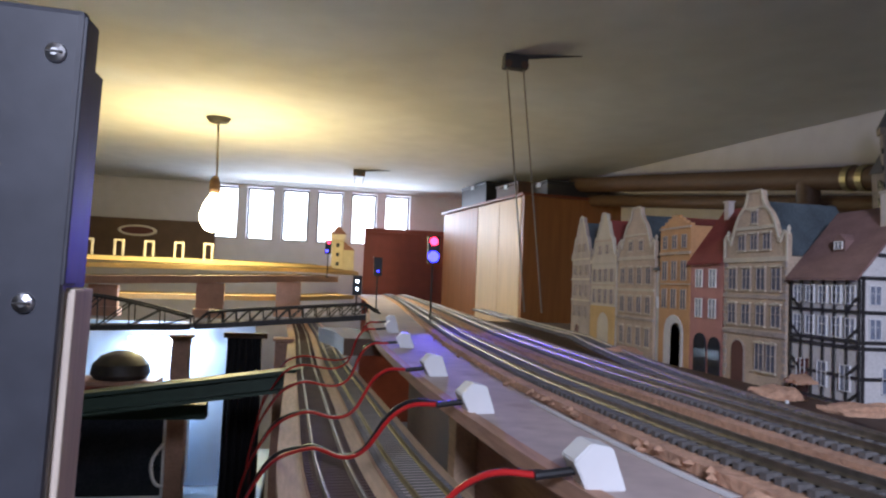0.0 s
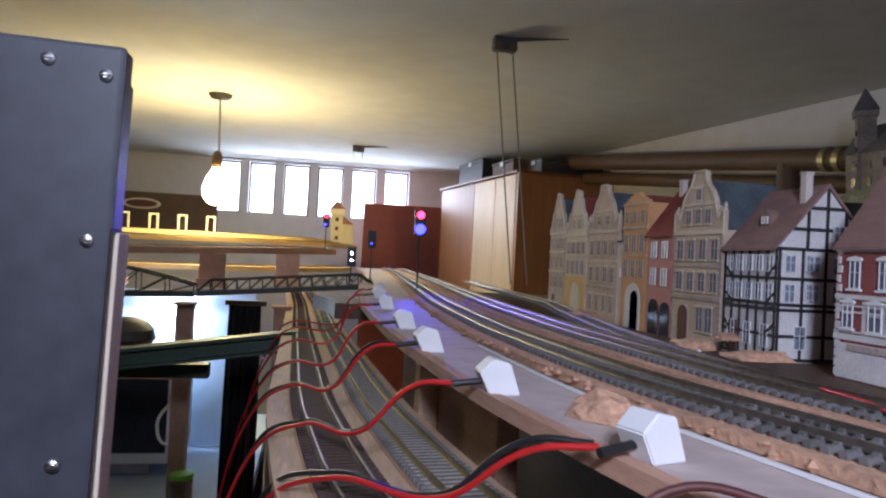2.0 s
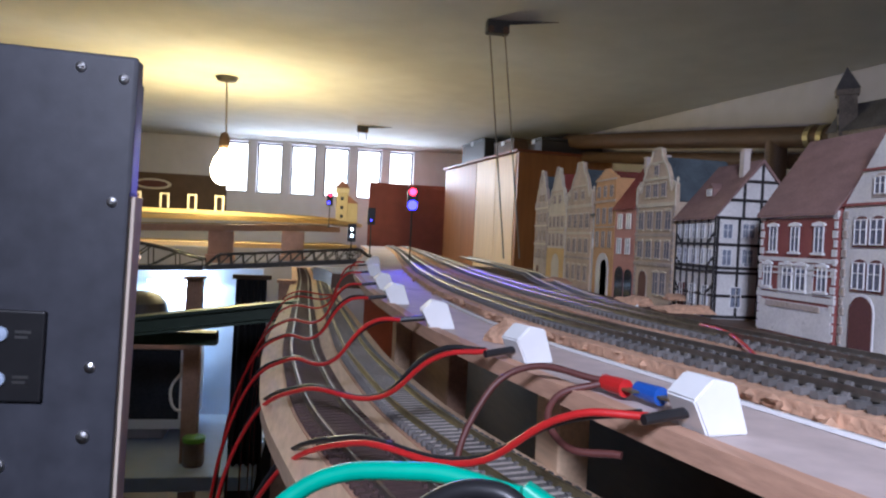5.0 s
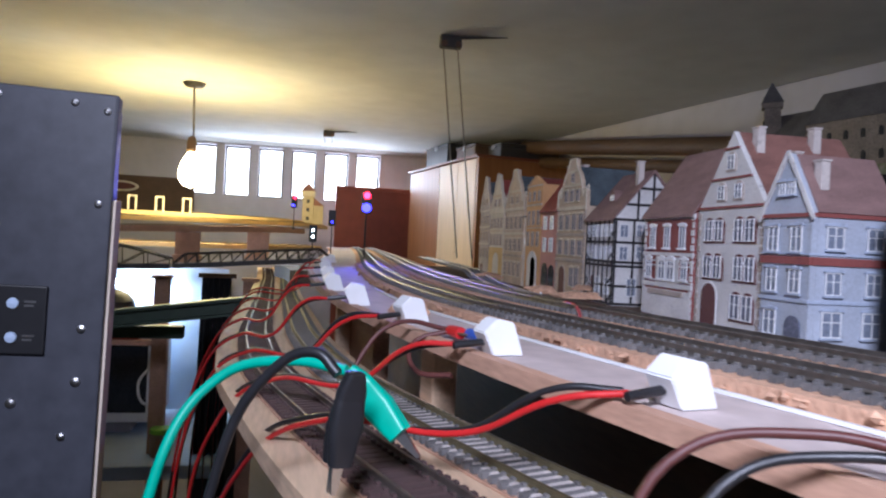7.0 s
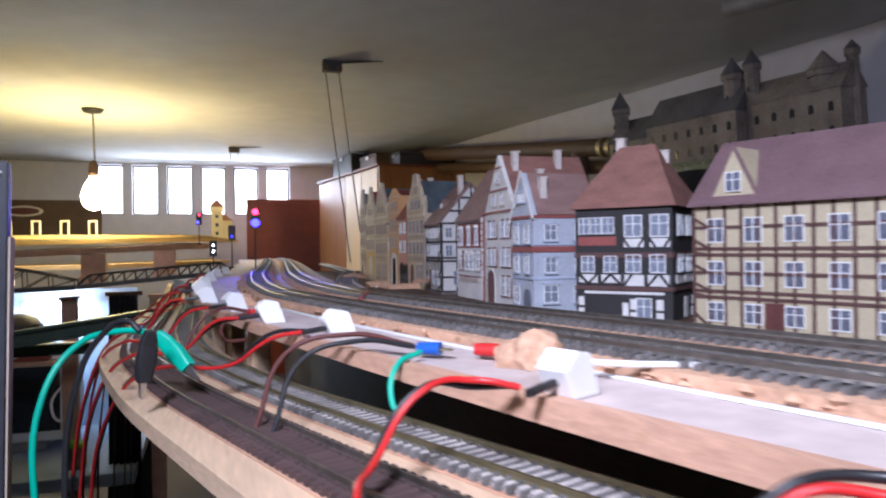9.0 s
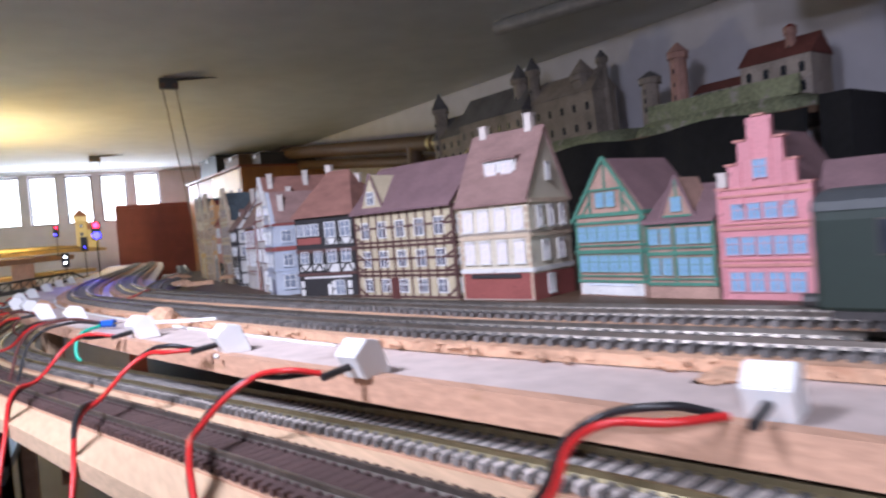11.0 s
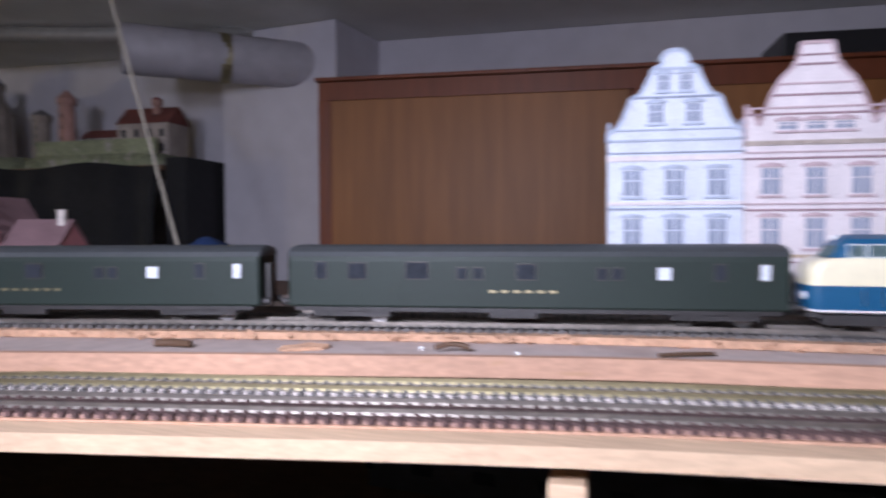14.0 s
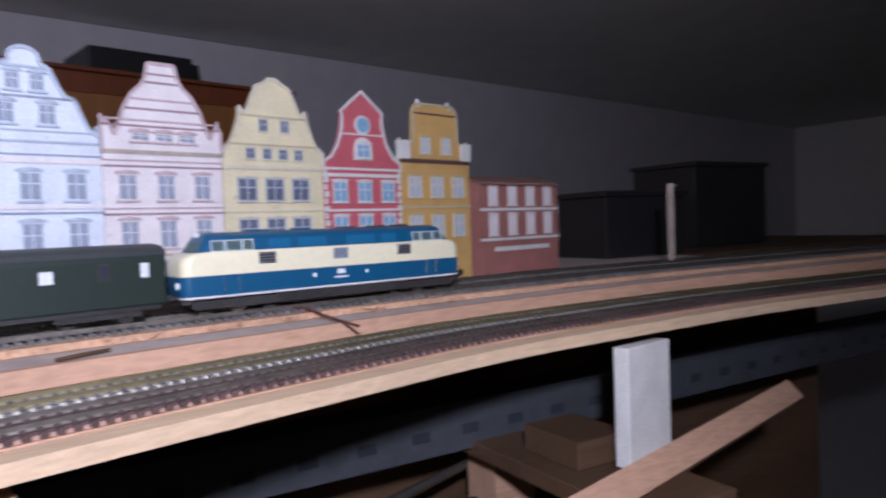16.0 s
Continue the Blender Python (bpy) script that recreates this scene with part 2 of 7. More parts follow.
def track_a(y): return a_near(y) + 0.016
def track_b(y): return a_near(y) + 0.074
def settle(y, near, far):
    k = min(1.0, max(0.0, (y + 0.85) / 0.45))
    return near + (far - near) * k * k * (3 - 2 * k)


def track_d(y): return plank_edge(y) + settle(y, 0.0310, blend(y, 0.036, 0.030))
def track_c(y): return plank_edge(y) + settle(y, 0.0710, blend(y, 0.084, 0.072))
def track_t(y): return track_b(y) + 0.055 * min(1.6, max(0.0, (y - 0.1) / 0.45)) ** 1.2


def plank_z(y):
    return -0.0125 - 0.032 * min(1.7, max(0.0, (y + 0.7) / 1.05))


def ribbon(lx, rx, z0, z1, y0, y1, step=0.02):
    """A slab between two lines; heights may follow y."""
    bm = bmesh.new()
    rows = []
    n = max(2, int(abs(y1 - y0) / step))
    for i in range(n + 1):
        y = y0 + (y1 - y0) * i / n
        a, b = lx(y), rx(y)
        lo, hi = (z0(y) if callable(z0) else z0), (z1(y) if callable(z1) else z1)
        rows.append([bm.verts.new(p) for p in ((a, y, lo), (b, y, lo), (b, y, hi), (a, y, hi))])
    for p, q in zip(rows, rows[1:]):
        for k in range(4):
            j = (k + 1) % 4
            bm.faces.new((p[k], p[j], q[j], q[k]))
    bm.faces.new(rows[0])
    bm.faces.new(rows[-1][::-1])
    return bm

# ---------- room ----------


def wall_x(y): return 1.665 - 0.165 * y


def slab(name, bm, material, label, cat):
    return tagged(link(name, bm, material), label, cat, kind="structure")


slab("floor", box(-2.6, 3.2, -4.7, 4.3, FLOOR - 0.1, FLOOR), M_FLOOR, "dark concrete cellar floor", "floor")
slab("ceiling", box(-2.6, 3.2, -4.7, 4.3, CEIL, CEIL + 0.12), M_CEIL, "pale matt painted cellar ceiling, low over the layout", "ceiling")
slab("wall_east", ribbon(wall_x, lambda y: wall_x(y) + 0.2, FLOOR, CEIL - 0.002, -4.5, 3.5, 0.5), M_WALL, "pale lilac-grey painted wall", "wall")
slab("wall_west", box(-2.6, -2.4, -4.5, 4.1, FLOOR, CEIL - 0.002), M_WALL, "pale painted wall", "wall")
slab("wall_south", box(-2.4, 2.9, -4.7, -4.5, FLOOR, CEIL - 0.002), M_WALL, "pale painted wall in shade", "wall")
# window wall with six narrow openings
WY, WZ0, WZ1 = 3.50, 0.235, 0.490
W_X = [(-0.315 + 0.168 * i, -0.190 + 0.168 * i) for i in range(6)]
bm = bmesh.new()
add_box(bm, -2.4, 1.12, WY, WY + 0.25, FLOOR, WZ0)
add_box(bm, -2.4, 1.12, WY, WY + 0.25, WZ1, CEIL - 0.002)
for a, b in zip([-2.4] + [w[1] for w in W_X], [w[0] for w in W_X] + [1.12]):
    add_box(bm, a, b, WY, WY + 0.25, WZ0, WZ1)
slab("wall_north", bm, M_WALL, "pale wall with a row of narrow cellar windows", "wall")
for i, (a, b) in enumerate(W_X):
    w = thing("window_%d" % (i + 1), pose(a, WY + 0.06, WZ0), "narrow upright cellar window with bright frosted pane", "window", "cellar windows", "structure")
    ww, hh = b - a, WZ1 - WZ0
    bm = bmesh.new()
    for q in ((0, 0.008, 0, hh), (ww - 0.008, ww, 0, hh), (0.008, ww - 0.008, 0, 0.008), (0.008, ww - 0.008, hh - 0.008, hh)):
        add_box(bm, q[0], q[1], 0, 0.03, q[2], q[3])
    part("window_frame", bm, M_GIRDER, w)
    part("pane", box(0.008, ww - 0.008, 0.012, 0.016, 0.008, hh - 0.008), M_DAY, w, "bright frosted pane with daylight behind")
slab("backdrop", box(-0.8, 1.1, WY + 0.5, WY + 0.52, 0.0, 0.8), M_DAY, "bright overcast daylight", "sky")

# ---------- boards ----------


def board_far(y): return a_near(y) + 0.118


def board_foot(y): return -0.0050 - 0.0040 * min(1.0, max(0.0, -y / 0.4))


slab("layout_board", ribbon(board_edge, board_far, -0.0045, 0.0, -2.45, 2.9), M_GREY, "grey-pink painted plywood layout board", "board")
slab("board_edging", ribbon(lambda y: board_edge(y) - 0.002, lambda y: board_edge(y) + 0.004, board_foot, 0.0010, -2.45, 2.9), M_PLY, "bare wooden edge of the layout board", "edging")
slab("house_board", ribbon(lambda y: board_far(y) + 0.002, lambda y: 1.10 - 0.02 * y, -0.024, -0.0125, -0.62, 1.4), M_DARKW, "dark wooden board under the houses", "board")
slab("town_board", ribbon(lambda y: board_far(y) + 0.002, lambda y: board_far(y) + 0.22, -0.012, 0.002, -1.75, -0.625), M_GREY, "grey board behind the tracks", "board")


def plank_far(y): return plank_edge(y) + blend(y, 0.104, 0.096)


def plank_top(y): return plank_z(y) - 0.0015


slab("lower_plank", ribbon(plank_edge, plank_far, lambda y: plank_top(y) - 0.0075, plank_top, -2.45, 2.2), M_PALE, "bare wooden plank carrying the lower pair of tracks", "plank")

for name, line, half, z in (("cork_bed", track_a, 0.0225, 0.0045), ("cork_bed", track_b, 0.0225, 0.0045)):
    slab(name, ribbon(lambda y: line(y) - half, lambda y: line(y) + half, 0.0005, z, -2.4, 2.8), M_CORK, "reddish cork strip under the track", "cork bed")
    slab("ballast_strip", ribbon(lambda y: line(y) - 0.0118, lambda y: line(y) + 0.0118, z, z + 0.0008, -2.4, 2.8), M_BED, "dusty grey bed between the sleepers", "track bed")
for line in (track_c, track_d):
    slab("cork_bed", ribbon(lambda y: line(y) - 0.016, lambda y: line(y) + 0.016, lambda y: plank_top(y) + 0.0002, lambda y: plank_top(y) + 0.0010, -2.4, 2.1), M_PLY, "thin wooden strip under the track", "track bed")

slab("white_strip", ribbon(lambda y: a_near(y) - 0.0125, lambda y: a_near(y) - 0.0108, 0.0003, 0.0014, -0.32, 0.40), M_WHITE, "thin white card strip along the cork bed", "card strip")

M_BEDC = mat("dusty_grey_bed", (0.52, 0.47, 0.44), 0.9, 0.3, 120, 0.4)
M_BEDD = mat("dusty_brown_bed", (0.33, 0.21, 0.17), 0.9, 0.3, 120, 0.4)
for line, material in ((track_c, M_BEDC), (track_d, M_BEDD)):
    slab("ballast_strip", ribbon(lambda y: line(y) - 0.0135, lambda y: line(y) + 0.0135, lambda y: plank_z(y) - 0.0014, lambda y: plank_z(y) + 0.0009, -2.4, 2.1), material, "dusty bed between the sleepers", "track bed")

# ---------- tracks ----------


def sweep(line, off, z, w, h, y0, y1, step=0.012, flat=False):
    shape = ((-w, 0), (w, 0), (w, h * 0.5), (w * 0.97, h), (-w * 0.97, h), (-w, h * 0.5)) if flat else ((-w, 0), (w, 0), (w * 0.5, h * 0.35), (w * 0.55, h), (-w * 0.55, h), (-w * 0.5, h * 0.35))
    bm = bmesh.new()
    rows = []
    n = int(abs(y1 - y0) / step)
    for i in range(n + 1):
        y = y0 + (y1 - y0) * i / n
        dx = (line(y + 0.005) - line(y - 0.005)) / 0.01
        nx, ny = 1 / math.hypot(1, dx), -dx / math.hypot(1, dx)
        zz = z(y) if callable(z) else z
        rows.append([bm.verts.new((line(y) + nx * (off + s), y + ny * (off + s), zz + k)) for s, k in shape])
    for p, q in zip(rows, rows[1:]):
        for k in range(6):
            j = (k + 1) % 6
            bm.faces.new((p[k], p[j], q[j], q[k]))
    bm.faces.new(rows[0])
    bm.faces.new(rows[-1][::-1])
    return bm


def sleeper_mesh(material):
    bm = box(-0.015, 0.015, -0.0013, 0.0013, 0, 0.0022)
    for s in (-0.0083, 0.0083):
        add_box(bm, s - 0.0021, s + 0.0021, -0.0010, 0.0010, 0.0022, 0.0030)
    me = bpy.data.meshes.new("sleeper")
    bm.to_mesh(me)
    bm.free()
    me.materials.append(material)
    return me


SLEEPER_WORK = []


def track(name, label, line, z, sleeper, rail, y_near, y0, y1, web=None):
    """Rails now; the sleepers come at the end of the file."""
    root = thing(name, pose(0, 0, 0), label, "railway track", "model railway tracks")
    zf = z if callable(z) else (lambda y: z)
    for s in (-0.0083, 0.0083):
        part("rail", sweep(line, s, lambda y: zf(y) + 0.0022, 0.0011, 0.0026, y0, y1), rail, root)
    if web:
        part("web", sweep(line, 0.0, zf, 0.0122, 0.0020, y0, y1, flat=True), web, root, "low moulded web between the sleepers")
    SLEEPER_WORK.append((root, line, zf, sleeper, y_near, y0, y1))
    return root


track("main_track", "grey sleepered model railway track on cork, with worn steel rails", track_a, 0.0046, M_SLEEP, M_RAIL, (-1.45, 0.65), -2.4, 2.8)
track("rear_track", "grey sleepered model railway track on cork, beside the houses", track_b, 0.0046, M_SLEEP, M_RAIL, (-1.45, 0.65), -2.4, 2.8)
track("siding_track", "dusty siding track diverging in front of the old houses", track_t, 0.0010, M_SLEEP, M_RAIL, (0.15, 1.2), 0.15, 1.6)
track("lower_inner_track", "model railway track with brass-coloured rails on a wooden plank", track_c, plank_z, M_SLEEP, M_BRASS, (-1.45, 0.75), -2.4, 2.1, M_BEDC)
track("lower_outer_track", "model railway track with dark brown sleepers on a wooden plank", track_d, plank_z, M_SLEEPB, M_RAIL, (-1.45, 0.75), -2.4, 2.1, M_SLEEPB)

# ---------- houses ----------
# A house stands in a frame of its own: u along the front, to the right as one faces it; v back; w up.


def house_frame(a, b, z):
    """From the two front corners on the ground, the first being the left one as one faces the house."""
    a, b = Vector((*a, 0)), Vector((*b, 0))
    u = (b - a).normalized()
    v = Vector((-u.y, u.x, 0))
    m = Matrix(((u.x, v.x, 0, a.x), (u.y, v.y, 0, a.y), (0, 0, 1, z), (0, 0, 0, 1)))
    return m, (b - a).length


def plate(xs, zs, holes, y0, y1):
    """A flat grid of cells, some of them open, as one connected piece."""
    bm = bmesh.new()
    v = {(i, k, d): bm.verts.new((x, (y0, y1)[d], z)) for i, x in enumerate(xs) for k, z in enumerate(zs) for d in (0, 1)}
    solid = {(i, k) for i in range(len(xs) - 1) for k in range(len(zs) - 1)} - set(holes)
    for i, k in solid:
        for d in (0, 1):
            bm.faces.new([v[q] for q in ((i, k, d), (i + 1, k, d), (i + 1, k + 1, d), (i, k + 1, d))])
        for (di, dk), (p, q) in (((-1, 0), ((i, k), (i, k + 1))), ((1, 0), ((i + 1, k), (i + 1, k + 1))), ((0, -1), ((i, k), (i + 1, k))), ((0, 1), ((i, k + 1), (i + 1, k + 1)))):
            if (i + di, k + dk) not in solid:
                bm.faces.new((v[(*p, 0)], v[(*q, 0)], v[(*q, 1)], v[(*p, 1)]))
    bmesh.ops.recalc_face_normals(bm, faces=bm.faces)
    return bm


WINDOW_CACHE = {}


def cached(key, name, build, material):
    if key not in WINDOW_CACHE:
        me = bpy.data.meshes.new(name)
        bm = build()
        bm.to_mesh(me)
        bm.free()
        me.materials.append(material)
        WINDOW_CACHE[key] = me
    return WINDOW_CACHE[key]


def window_part(root, u, w, ww, hh, frame_mat, pane_mat, v=0.0, side=0, trim=0.0, trim_mat=None):
    """One window: frame with crossbars, pane behind it, perhaps a hood and a sill. side 0 is the front, 1 the right flank (u is then the depth)."""
    f = max(0.0005, ww * 0.06)
    b = f * 0.45
    ww, hh = round(ww, 5), round(hh, 5)
    key = (ww, hh, frame_mat.name, pane_mat.name)
    mf = cached(("frame",) + key, "window", lambda: plate((0, f, ww / 2 - b, ww / 2 + b, ww - f, ww), (0, f, hh * 0.58, hh * 0.58 + f * 0.8, hh - f, hh), ((1, 1), (3, 1), (1, 3), (3, 3)), -0.0009, 0.0001), frame_mat)
    mp = cached(("pane",) + key, "pane", lambda: box(0.0002, ww - 0.0002, -0.0003, 0.0003, 0.0002, hh - 0.0002), pane_mat)
    ob = new("window", mf)
    ob.parent = root
    ob.matrix_local = pose(u, v - 0.0003, w) if side == 0 else pose(v + 0.0003, u, w, 0, 0, 90)
    pa = new("pane", mp)
    pa.parent = ob
    if trim:
        tm = trim_mat or frame_mat
        mh = cached(("hood", ww, trim, tm.name), "hood", lambda: prism([(-trim, 0), (ww + trim, 0), (ww + trim * 0.6, trim * 0.9), (ww / 2, trim * 1.5), (-trim * 0.6, trim * 0.9)], -0.0016, 0.0001), tm)
        ms = cached(("sill", ww, trim, tm.name), "sill", lambda: box(-trim * 0.8, ww + trim * 0.8, -0.0018, 0.0001, -trim * 0.8, -0.0001), tm)
        for name, me, dz in (("hood", mh, hh + 0.0002), ("sill", ms, 0.0)):
            q = new(name, me)
            q.parent = ob
            q.location = (0, 0, dz)
    return ob


def beam(root, p, q, width, material, v=0.0, side=0):
    """A timber between two points of the front (side 0) or the right flank (side 1)."""
    (u0, w0), (u1, w1) = p, q
    length, ang = math.hypot(u1 - u0, w1 - w0), math.atan2(w1 - w0, u1 - u0)
    ob = part("beam", box(0, length, -0.0007, 0.0003, -width / 2, width / 2), material, root)
    m = pose(u0, v - 0.0002, w0) if side == 0 else pose(v + 0.0002, u0, w0, 0, 0, 90)
    ob.matrix_local = m @ Matrix.Rotation(-ang, 4, "Y")
    return ob


def arch_outline(w, h, n=8):
    r = w / 2
    return [(0, 0), (w, 0), (w, h - r)] + [(r + r * math.cos(math.pi * k / n), h - r + r * math.sin(math.pi * k / n)) for k in range(1, n)] + [(0, h - r)]


def arch_part(root, name, u, w, ww, hh, material, v=0.0, label=""):
    ob = part(name, prism(arch_outline(ww, hh), -0.0009, 0.0004), material, root, label)
    ob.matrix_local = pose(u, v - 0.0001, w)
    return ob


GABLES = {
    "plain": [(1.0, 0.0), (0.0, 1.0)],
    "step": [(1.0, 0.0), (1.0, 0.22), (0.72, 0.22), (0.72, 0.48), (0.48, 0.48), (0.48, 0.74), (0.26, 0.74), (0.26, 1.0)],
    "curl": [(1.0, 0.0), (1.0, 0.10), (0.86, 0.16), (0.78, 0.26), (0.70, 0.40), (0.66, 0.48), (0.52, 0.52), (0.44, 0.62), (0.36, 0.74), (0.33, 0.80), (0.20, 0.84), (0.20, 0.92), (0.12, 0.98), (0.0, 1.0)],
    "bell": [(1.0, 0.0), (1.0, 0.30), (0.93, 0.36), (0.86, 0.28), (0.80, 0.20), (0.72, 0.34), (0.62, 0.52), (0.50, 0.66), (0.34, 0.76), (0.26, 0.86), (0.22, 1.0)],
    "swoop": [(1.0, 0.0), (1.0, 0.12), (0.90, 0.20), (0.80, 0.30), (0.72, 0.44), (0.67, 0.54), (0.66, 0.66), (0.60, 0.58), (0.50, 0.64), (0.40, 0.80), (0.32, 0.91), (0.16, 0.95), (0.10, 1.0), (0.0, 1.0)],
    "pediment": [(1.0, 0.0), (1.0, 0.10), (0.82, 0.16), (0.66, 0.30), (0.56, 0.46), (0.52, 0.58), (0.52, 0.70), (0.56, 0.72), (0.0, 1.0)],
    "flat": [(1.0, 0.0), (1.0, 0.24), (0.84, 0.26), (0.66, 0.34), (0.62, 0.90), (0.56, 0.92), (0.56, 0.98), (0.40, 0.99), (0.22, 1.0), (0.0, 1.0)],
}


def gable_outline(width, eave, top, kind):
    h = width / 2
    side = [(h + h * x, eave + (top - eave) * k) for x, k in GABLES[kind]]
    other = [(h - h * x, eave + (top - eave) * k) for x, k in GABLES[kind]]
    if GABLES[kind][-1][0] == 0.0:
        other = other[:-1]
    return [(0, 0), (width, 0)] + side + other[::-1]


def house(label, a, b, depth, eave, top, wall, roof, z=-0.0125, gable="", floors=(), win=None, frame_mat=None, pane_mat=None, door=None, timber=None, bands=None, chimneys=(), dormers=0, flank=False, overhang=0.004, card=False, shop=None, group="old town houses", trim_mat=None, quoin=None, edge=None, wins=(), flank_wins=(), panels=(), flank_panels=(), hip=0.0, arches=(), front_gable=None, rake=None, diag=()):
    """floors: rows of (sill height, window height, count, window width). top: ridge of the roof."""
    m, width = house_frame(a, b, z)
    root = thing("model_house", m, label, "model house", group)
    frame_mat, pane_mat = frame_mat or M_WHITE, pane_mat or M_GLASSG
    if card:
        part("wall", prism(gable_outline(width, eave, top, gable), 0, depth), wall, root)
    elif gable:
        part("front_wall", prism(gable_outline(width, eave, top, gable), 0, 0.004), wall, root)
        part("wall", box(0, width, 0.0042, depth, 0, eave), wall, root)
        h = width / 2
        top_r = eave + (top - eave) * (1.0 if gable == "plain" else 0.86)
        part("roof", prism([(-0.001, eave + 0.0005), (width + 0.001, eave + 0.0005), (h, top_r)], 0.0042, depth + 0.002), roof, root)
    else:
        part("wall", box(0, width, 0, depth, 0, eave), wall, root)
        o = overhang
        if hip:
            bm = bmesh.new()
            lo = [bm.verts.new(q) for q in ((-o, -o, eave), (width + o, -o, eave), (width + o, depth + o, eave), (-o, depth + o, eave))]
            hi = [bm.verts.new(q) for q in ((hip, depth / 2, top), (width - hip, depth / 2, top))]
            for q in ((lo[0], lo[1], hi[1], hi[0]), (lo[2], lo[3], hi[0], hi[1]), (lo[1], lo[2], hi[1]), (lo[3], lo[0], hi[0]), lo[::-1]):
                bm.faces.new(q)
            part("roof", bm, roof, root)
        else:
            part("roof", prism([(-o, eave - 0.001), (depth / 2, top), (depth + o, eave - 0.001), (depth + o, eave - 0.003), (depth / 2, top - 0.0035), (-o, eave - 0.003)], -0.001, width + 0.0012, "x"), roof, root)
        if not hip:
            part("gable_wall", prism([(0.0005, eave), (depth - 0.0005, eave), (depth / 2, top - 0.004)], 0.0003, width - 0.0003, "x"), wall, root)
    for w0, hh, n, ww in floors:
        for k in range(n):
            half = 1.0
            if w0 > eave and gable:
                half = max(0.25, 1 - (w0 - eave) / (top - eave) * 0.95) * 0.72
            u = width / 2 + (k + 0.5 - n / 2) / n * width * 0.94 * half - ww / 2
            window_part(root, u, w0, ww, hh, frame_mat, pane_mat, trim=win or 0.0, trim_mat=trim_mat)
        if flank and w0 < eave:
            nn = max(2, n - 1)
            for k in range(nn):
                window_part(root, depth * (k + 0.5) / nn - ww / 2, w0, ww, hh, frame_mat, pane_mat, v=width, side=1, trim=win or 0.0, trim_mat=trim_mat)
    for u0, u1, w0, w1, pm in panels:
        part("panel", box(u0 * width, u1 * width, -0.0006, 0.0003, w0, w1), pm, root)
    for u0, u1, w0, w1, pm in flank_panels:
        part("panel", box(width - 0.0003, width + 0.0006, u0 * depth, u1 * depth, w0, w1), pm, root)
    for uf, w0, ww, hh, am in arches:
        arch_part(root, "window_surround", uf * width - ww / 2, w0, ww, hh, am)
    for uf, w0, ww, hh in wins:
        window_part(root, uf * width - ww / 2, w0, ww, hh, frame_mat, pane_mat, v=-0.0006, trim=win or 0.0, trim_mat=trim_mat)
    for uf, w0, ww, hh in flank_wins:
        window_part(root, uf * depth - ww / 2, w0, ww, hh, frame_mat, pane_mat, v=width + 0.0006, side=1, trim=win or 0.0, trim_mat=trim_mat)
    for (u0, w0), (u1, w1), tw, dm in diag:
        beam(root, (u0 * width, w0), (u1 * width, w1), tw, dm, v=-0.0006)
    if front_gable:
        uf, gw, gh, gm = front_gable
        part("front_gable", prism([(-gw / 2, 0), (gw / 2, 0), (0, gh)], 0, depth * 0.42), gm, root).matrix_local = pose(uf * width, -0.0005, eave - 0.001)
        for sx in (-1, 1):
            beam(root, (uf * width, eave + gh), (uf * width + sx * (gw / 2 + 0.002), eave - 0.003), 0.0022, roof, v=-0.0006)
        window_part(root, uf * width - gw * 0.16, eave + gh * 0.16, gw * 0.32, gh * 0.36, frame_mat, pane_mat, v=-0.0008)
    if rake:
        for sx in (-1, 1):
            beam(root, (width / 2, top + 0.001), (width / 2 + sx * (width / 2 + 0.003), eave - 0.004), 0.0028, rake, v=-0.0012)
    if timber:
        mt, tw, levels, posts = timber
        for lv in levels:
            beam(root, (0, lv), (width, lv), tw, mt)
            if flank:
                beam(root, (0, lv), (depth, lv), tw, mt, v=width, side=1)
        for lo, hi in zip(levels, levels[1:]):
            for k in range(posts + 1):
                u = tw / 2 + (width - tw) * k / posts
                beam(root, (u, lo), (u, hi), tw * 0.9, mt)
            for k in (0, posts - 1):
                u0, u1 = tw / 2 + (width - tw) * k / posts, tw / 2 + (width - tw) * (k + 1) / posts
                mid = lo + (hi - lo) * 0.45
                if k == 0:
                    beam(root, (u0, mid), (u1, lo), tw * 0.8, mt, v=-0.0004)
                else:
                    beam(root, (u0, lo), (u1, mid), tw * 0.8, mt, v=-0.0004)
            if flank:
                for k in range(5):
                    u = tw / 2 + (depth - tw) * k / 4
                    beam(root, (u, lo), (u, hi), tw * 0.9, mt, v=width, side=1)
        if flank and not gable:
            last = levels[-1]
            for f in (0.3, 0.62):
                lv = last + (top - last) * f
                inset = depth / 2 * f
                beam(root, (inset, lv), (depth - inset, lv), tw, mt, v=width, side=1)
            for k in (0.3, 0.5, 0.7):
                beam(root, (depth * k, last), (depth * k, last + (top - last) * (0.58 if k != 0.5 else 0.95)), tw * 0.9, mt, v=width, side=1)
    for lv, hh, mt in bands or ():
        c0, c1 = -0.0006, width + 0.0006
        if gable and lv > eave + 0.004:
            k = (lv + hh - eave) / (top - eave)
            xs = [x for x, kk in GABLES[gable] if kk >= k - 0.04]
            half = width / 2 * (max(xs) if gable != "plain" else 1 - k)
            c0, c1 = width / 2 - half - 0.0004, width / 2 + half + 0.0004
        part("cornice", box(c0, c1, -0.0014, 0.0004, lv, lv + hh), mt, root)
        if flank and lv <= eave:
            part("cornice", box(width - 0.0004, width + 0.0013, 0.0006, depth, lv, lv + hh), mt, root)
